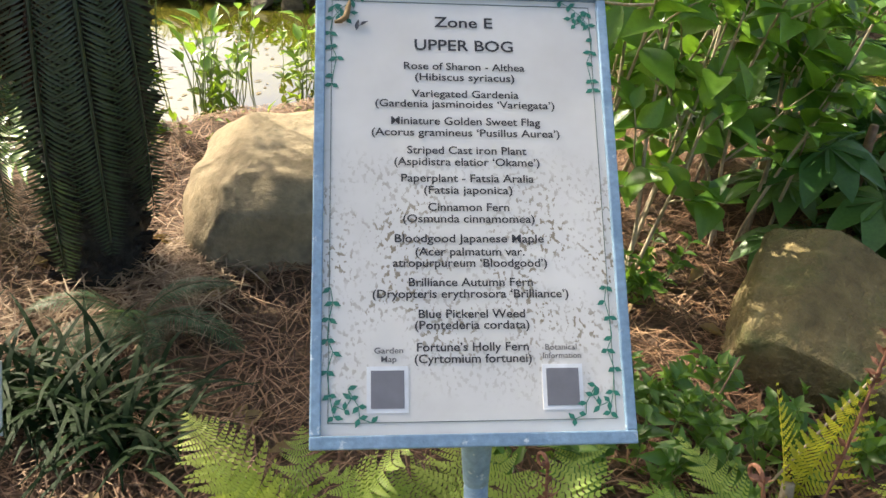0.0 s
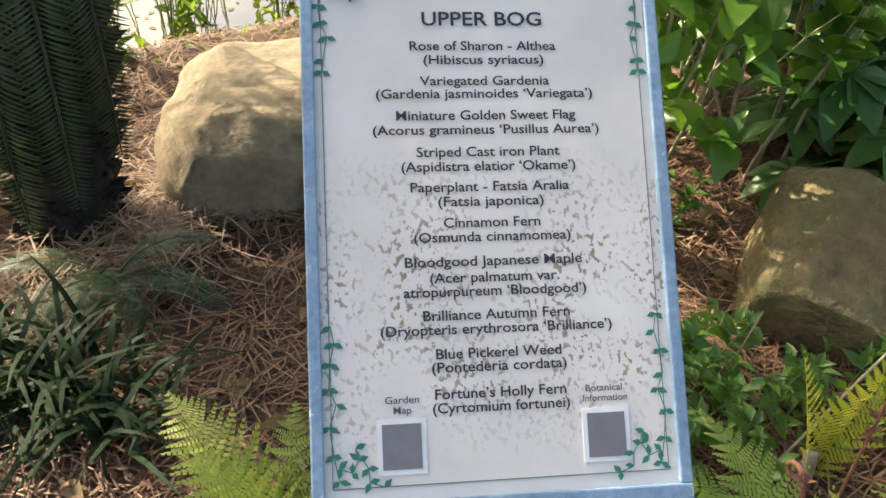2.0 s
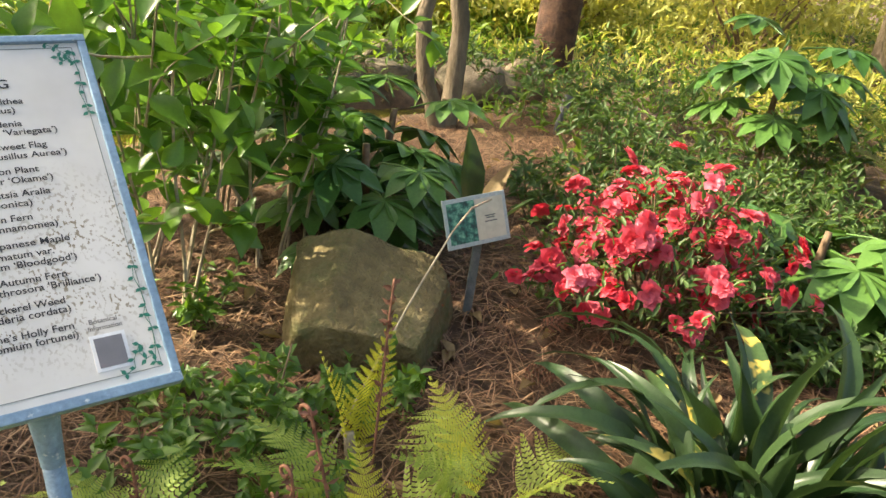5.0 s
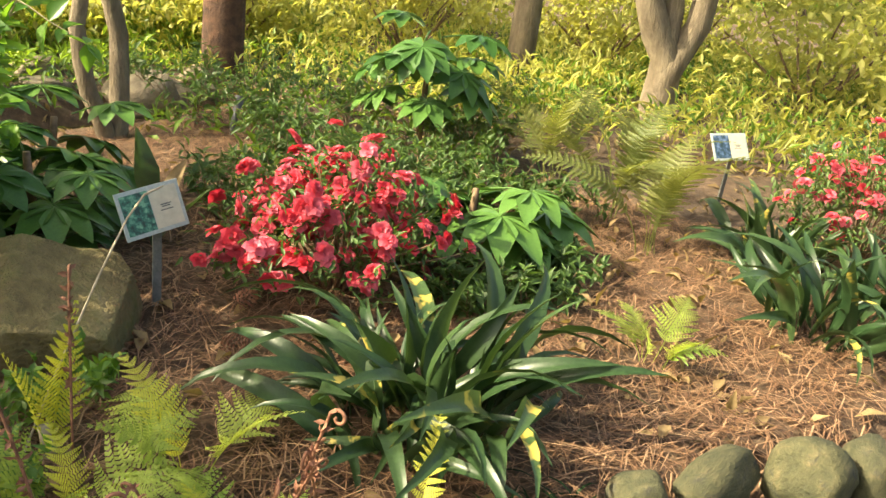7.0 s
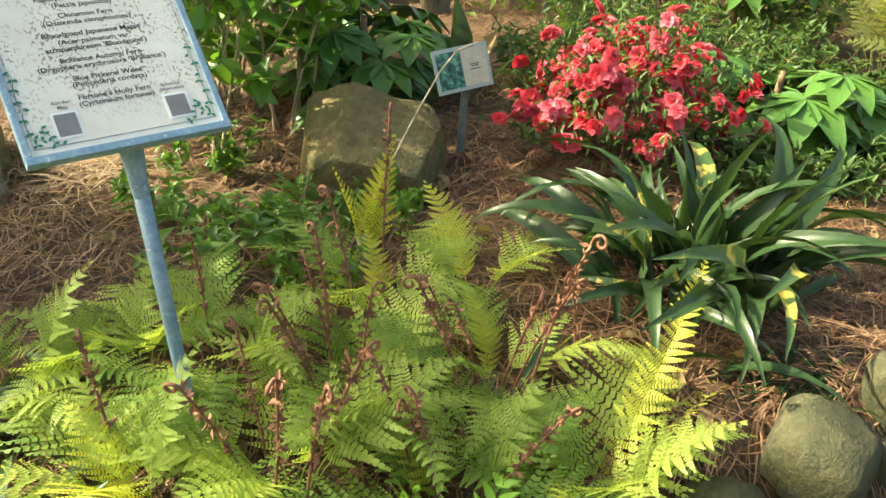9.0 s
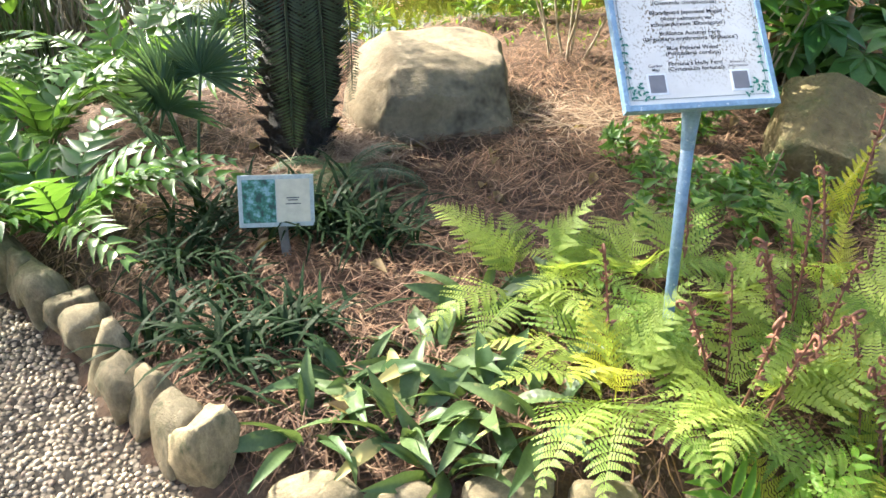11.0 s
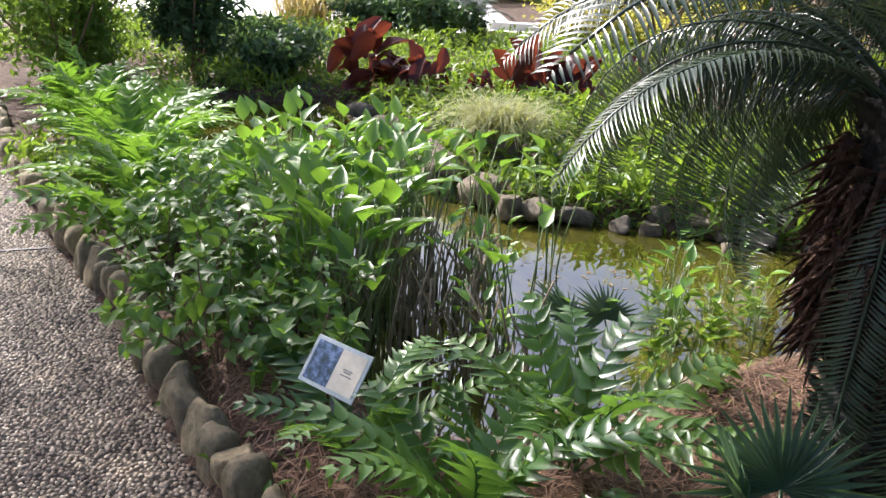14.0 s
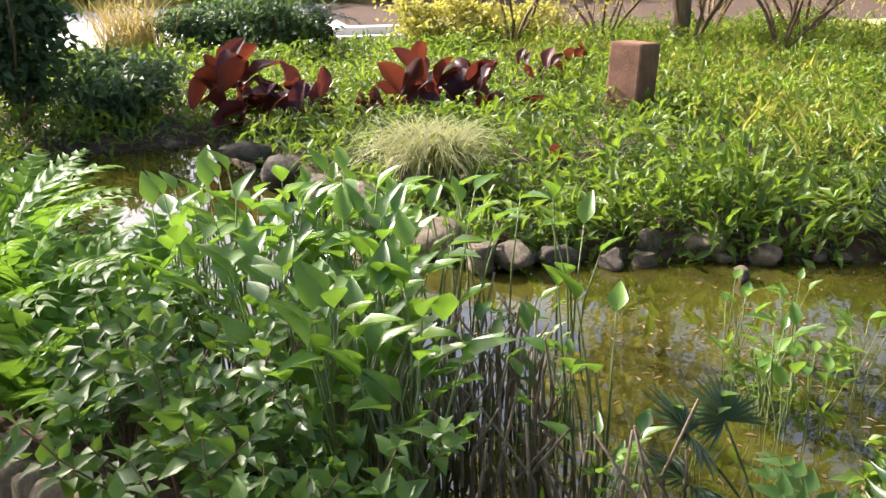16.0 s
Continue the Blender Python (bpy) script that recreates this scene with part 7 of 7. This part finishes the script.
def make_distance():
    bush("evergreen_bush", "dark feathery evergreen beside the walk", -4.3, 9.75, 0.5, 2.1, 3600, 0.13, DARKLEAF, 701)
    bush("evergreen_bush", "dark feathery evergreen beside the walk", -3.6, 10.3, 0.75, 0.7, 2400, 0.11, DARKLEAF, 702)
    bush("leafy_bush", "mid-green leafy bush beside the walk", -5.1, 8.3, 0.65, 1.5, 3200, 0.10, SHRUB_FAR, 707)
    bush("leafy_bush", "mid-green leafy bush beside the walk", -5.9, 10.2, 0.9, 2.0, 3200, 0.11, SHRUB_FAR, 708)
    bush("evergreen_bush", "dark round evergreen bush before the plaza", -1.9, 16.0, 1.0, 1.15, 2600, 0.14, DARKLEAF, 703)
    bush("evergreen_bush", "dark round evergreen bush before the plaza", -3.0, 16.4, 0.9, 1.0, 2200, 0.14, DARKLEAF, 704)
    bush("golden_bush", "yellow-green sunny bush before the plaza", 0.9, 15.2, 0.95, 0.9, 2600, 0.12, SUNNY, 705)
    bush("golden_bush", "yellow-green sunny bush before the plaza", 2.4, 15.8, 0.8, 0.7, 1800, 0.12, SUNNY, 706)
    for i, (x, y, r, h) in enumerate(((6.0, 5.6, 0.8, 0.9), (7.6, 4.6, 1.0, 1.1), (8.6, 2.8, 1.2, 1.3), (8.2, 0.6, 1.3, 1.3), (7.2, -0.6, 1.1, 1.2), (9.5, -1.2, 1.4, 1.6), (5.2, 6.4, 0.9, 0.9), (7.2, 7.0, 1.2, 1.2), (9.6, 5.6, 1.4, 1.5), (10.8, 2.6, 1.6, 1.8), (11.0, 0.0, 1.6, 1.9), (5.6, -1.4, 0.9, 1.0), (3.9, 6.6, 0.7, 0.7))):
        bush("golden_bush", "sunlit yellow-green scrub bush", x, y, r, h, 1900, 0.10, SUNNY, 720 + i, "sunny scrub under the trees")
    for i, (x, y, h) in enumerate(((4.2, 13.2, 4.2), (5.2, 12.4, 4.8), (3.2, 14.2, 4.0), (6.2, 13.4, 5.0), (1.9, 14.8, 4.2), (7.0, 11.5, 4.8), (5.6, 15.2, 4.6))):
        bare_shrub(x, y, h, 740 + i)
    ob = thing("cycad", "small dark sago palm before the plaza", "palm", at=(-1.0, 16.5, gz(-1.0, 16.5)))
    for i in range(14):
        put_part("frond", CYFRONDS[i % 4], ob, "", Matrix.Translation((0, 0, 0.4)) @ Matrix.Rotation(i * 2.4, 4, 'Z') @ Matrix.Rotation(radians(10), 4, 'X') @ Matrix.Scale(0.95, 4))
    bole, stubs = cycad_trunk((0, 0, 0), (0, 0, 0.42), 0.15, 0.17, 6, PALMBARK)
    put_part("bristle", stubs, put_part("trunk", bole, ob), kind="stuff")
    leaf_carpet("leaf_litter", "dry tan leaf litter under the trees", "leaves", (1.8, 12.0, -3.0, 9.0), 15000, 0.07, TANLEAF, 760, (0.0, 0.012), 0.45, 0.0)
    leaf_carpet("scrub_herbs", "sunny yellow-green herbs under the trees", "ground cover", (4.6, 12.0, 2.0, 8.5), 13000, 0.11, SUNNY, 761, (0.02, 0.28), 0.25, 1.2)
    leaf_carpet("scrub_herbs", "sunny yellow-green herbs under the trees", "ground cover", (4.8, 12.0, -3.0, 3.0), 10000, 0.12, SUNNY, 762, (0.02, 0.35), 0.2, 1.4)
    leaf_carpet("scrub_herbs", "green herbs among leaf litter", "ground cover", (2.8, 12.0, 1.6, 9.0), 13000, 0.10, SHRUB_FAR, 763, (0.02, 0.26), 0.35, 0.8)
    leaf_carpet("scrub_herbs", "green herbs among leaf litter", "ground cover", (5.0, 12.0, -3.0, 3.0), 6000, 0.11, SHRUB_FAR, 764, (0.02, 0.30), 0.3, 1.0)
    # the sunlit lawn beyond the bog
    xs, ys = np.linspace(2.2, 22.0, 40), np.linspace(12.6, 18.0, 14)
    X, Y = np.meshgrid(xs, ys)
    q = np.stack([X.ravel(), Y.ravel()], 1)
    i = (np.arange(13)[:, None] * 40 + np.arange(39)[None]).ravel()
    s = Soup()
    s.add(np.column_stack([q, ground_z(q) + 0.03]), np.stack([i, i + 1, i + 41, i + 40], 1))
    solid("lawn", s.mesh("lawn", LAWN), "sunlit straw-yellow lawn beyond the bog", "lawn", kind="structure")
    # the plaza with its low steps
    s = Soup()
    box(s, (-30, 18.2, -0.13), (60, 60, -0.06))
    solid("pavement_plaza", s.mesh("pavement_plaza", PLAZA, False), "sun-bleached pale concrete plaza", "pavement", kind="structure")
    for i, (x0, x1, y0, z1) in enumerate(((-0.9, 0.6, 17.2, 0.10), (-0.7, 0.9, 17.6, 0.24))):
        s = Soup()
        box(s, (x0, y0, -0.15), (x1, y0 + 0.4, z1), None, 0.02)
        solid("step", s.mesh("step", PLAZA, False), "pale stone step up to the plaza", "step", "plaza steps", kind="structure")
    # woods closing the place all round
    rng = np.random.default_rng(5)
    for k, (mat, hgt) in enumerate(((SHRUB_FAR, 9.0), (SUNNY, 6.0))):
        s = Soup()
        n = 9000
        a = rng.uniform(0, 2 * np.pi, n)
        r = rng.uniform(34, 44, n)
        z = rng.uniform(0, 1, n) ** 1.3 * hgt * (0.75 + 0.25 * np.sin(a * 17) + 0.15 * np.sin(a * 41))
        p = np.stack([np.cos(a) * r, np.sin(a) * r, z], 1)
        place(s, blade(2, 0.45, 0.3, 0.2), p, rng.normal(size=(n, 3)), UP + rng.normal(size=(n, 3)) * 0.5, rng.uniform(0.9, 2.0, n), 0.8)
        solid("far_woods", s.mesh("far_woods", mat), "distant leafy woods round the garden", "trees", kind="stuff")


# ---- litter ----
def make_straw():
    """Pine needles strewn over the bed."""
    rng = np.random.default_rng(12)
    n = 62000
    p = np.stack([rng.uniform(-2.7, 3.8, n), rng.uniform(-0.5, 3.4, n)], 1)
    d, s0 = poly_distance(p, EDGE, False)
    keep = (s0 > 0) & (d > 0.06) & ~inside(p, POND)
    p = p[keep]
    k = len(p)
    a = rng.uniform(0, 6.283, k)
    length = rng.uniform(0.06, 0.17, k)
    q = p + np.stack([np.cos(a), np.sin(a)], 1) * length[:, None]
    bend = rng.uniform(-0.18, 0.18, k) * length
    mid = (p + q) / 2 + np.stack([-np.sin(a), np.cos(a)], 1) * bend[:, None]
    z = ground_z(p) + rng.uniform(0.001, 0.022, k)
    zm = ground_z(mid) + rng.uniform(0.006, 0.034, k)
    zq = ground_z(q) + rng.uniform(0.001, 0.022, k)
    w = rng.uniform(0.0011, 0.0022, k)
    nx = np.stack([-np.sin(a), np.cos(a), np.zeros(k)], 1) * w[:, None]
    A, B, C = np.column_stack([p, z]), np.column_stack([mid, zm]), np.column_stack([q, zq])
    up = np.array([0, 0, 1.0]) * w[:, None]
    v = np.stack([A - nx, A + nx, B - nx, B + nx, C - nx * 0.3, C + nx * 0.3, B + up * 1.4], 1).reshape(-1, 3)
    base = (np.arange(k) * 7)[:, None]
    f = [np.concatenate([base + np.array([0, 1, 3, 2])[None]]), np.concatenate([base + np.array([2, 3, 5, 4])[None]])]
    s = Soup()
    s.add(v, np.concatenate(f))
    solid("pine_straw", s.mesh("pine_straw", STRAW, False), "loose russet pine needles strewn over the bed", "pine straw", kind="stuff")
    # paler needles imitating the sunlit straw between the palm and the boulder
    pale = Soup()
    for cx, cy, r, k in ((-0.38, 1.86, 0.14, 620), (-0.30, 2.05, 0.12, 300), (-0.62, 1.74, 0.14, 160), (0.42, 1.95, 0.2, 300)):
        q = np.stack([rng.normal(cx, r * 0.6, k), rng.normal(cy, r * 0.6, k)], 1)
        a = rng.uniform(0, 6.283, k)
        place(pale, blade(3, 0.3, 0.01, 0.2), np.column_stack([q, ground_z(q) + rng.uniform(0.015, 0.06, k)]), np.stack([np.cos(a), np.sin(a), rng.uniform(-0.1, 0.35, k)], 1), UP, rng.uniform(0.06, 0.15, k), 0.0055)
    solid("bleached_straw", pale.mesh("bleached_straw", PALESTRAW, False), "pale dry needles imitating sunlit straw round the palm's foot", "pine straw", kind="stuff")
    # dry leaves on the bed
    n = 260
    p = np.stack([rng.uniform(-1.2, 3.2, n), rng.uniform(-0.1, 2.2, n)], 1)
    d, s0 = poly_distance(p, EDGE, False)
    p = p[(s0 > 0) & (d > 0.08)]
    leaves = []
    for i in range(3):
        s = Soup()
        place(s, blade(4, 0.5, 0.5, -0.2 + 0.2 * i, 0.7), (0, 0, 0), (0, 1, 0.1), UP, 0.07, 0.035)
        leaves.append(s.mesh("dry_leaf", TANLEAF))
    for i, q in enumerate(p[:150]):
        ob = solid("dry_leaf", leaves[i % 3], "curled tan dry leaf on pine straw", "leaf", "dry leaves on the bed", (q[0], q[1], gz(q[0], q[1]) + 0.015))
        ob.rotation_euler = (rng.uniform(-0.3, 0.3), rng.uniform(-0.3, 0.3), rng.uniform(0, 6.28))


def make_twigs():
    def twig(name, pts, r, mat, label):
        s = Soup()
        tube(s, pts, r, 6)
        solid(name, s.mesh(name, mat), label, "twig")
    twig("dead_stalk", [(0.78, 1.05, 0.04), (0.95, 1.12, 0.22), (1.12, 1.19, 0.38), (1.25, 1.24, 0.49), (1.33, 1.27, 0.53), (1.41, 1.29, 0.535)], [0.0032, 0.003, 0.003, 0.0028, 0.0034, 0.002], PALESTEM, "long pale dead stalk leaning across the boulder")
    twig("stub", [(0.86, 1.02, 0.02), (0.855, 1.03, 0.10), (0.85, 1.035, 0.155)], [0.014, 0.014, 0.012], PALESTEM, "short cut grey woody stub")
    twig("twig", [(0.72, 1.22, 0.08), (0.80, 1.25, 0.19), (0.83, 1.27, 0.26)], [0.003, 0.0025, 0.002], STEM, "thin upright dead twig")
    twig("twig", [(1.0, 1.15, 0.07), (1.2, 1.05, 0.09), (1.5, 0.98, 0.10)], [0.004, 0.004, 0.003], STEM, "thin dead twig lying on pine straw")
    twig("uplight", [(3.25, 2.85, 0.02), (3.28, 2.87, 0.16), (3.36, 2.9, 0.3)], [0.018, 0.018, 0.03], GREYINK, "black garden spotlight on a spike")
    rng = np.random.default_rng(3)
    cones = Soup()
    n = 70
    t = np.linspace(0, 1, n)
    a = np.arange(n) * 2.399963
    r = 0.022 * np.sin(np.pi * (0.12 + 0.8 * t))
    out = np.stack([np.cos(a), np.sin(a), np.full(n, 0.35)], 1)
    place(cones, blade(2, 0.6, 0.4, -0.1, 0.4), np.stack([np.cos(a) * r, np.sin(a) * r, t * 0.075], 1), out, UP, 0.014, 0.015)
    me = cones.mesh("pine_cone", FIDDLE)
    for x, y in ((1.42, 1.08), (1.62, 1.22), (-0.42, 1.62)):
        ob = solid("pine_cone", me, "brown open pine cone lying on straw", "pine cone", "pine cones on the bed", (x, y, gz(x, y) + 0.035))
        ob.rotation_euler = (1.5, 0.2, rng.uniform(0, 6))


make_ferns()
make_lone_fronds()
make_holly_ferns()
make_straps()
make_cycad()
make_fan_palm()
make_shrubs()
make_fatsias()
make_azaleas()
make_bog()
make_trees()
make_distance()
make_straw()
make_twigs()
make_pebbles(PATHOB)
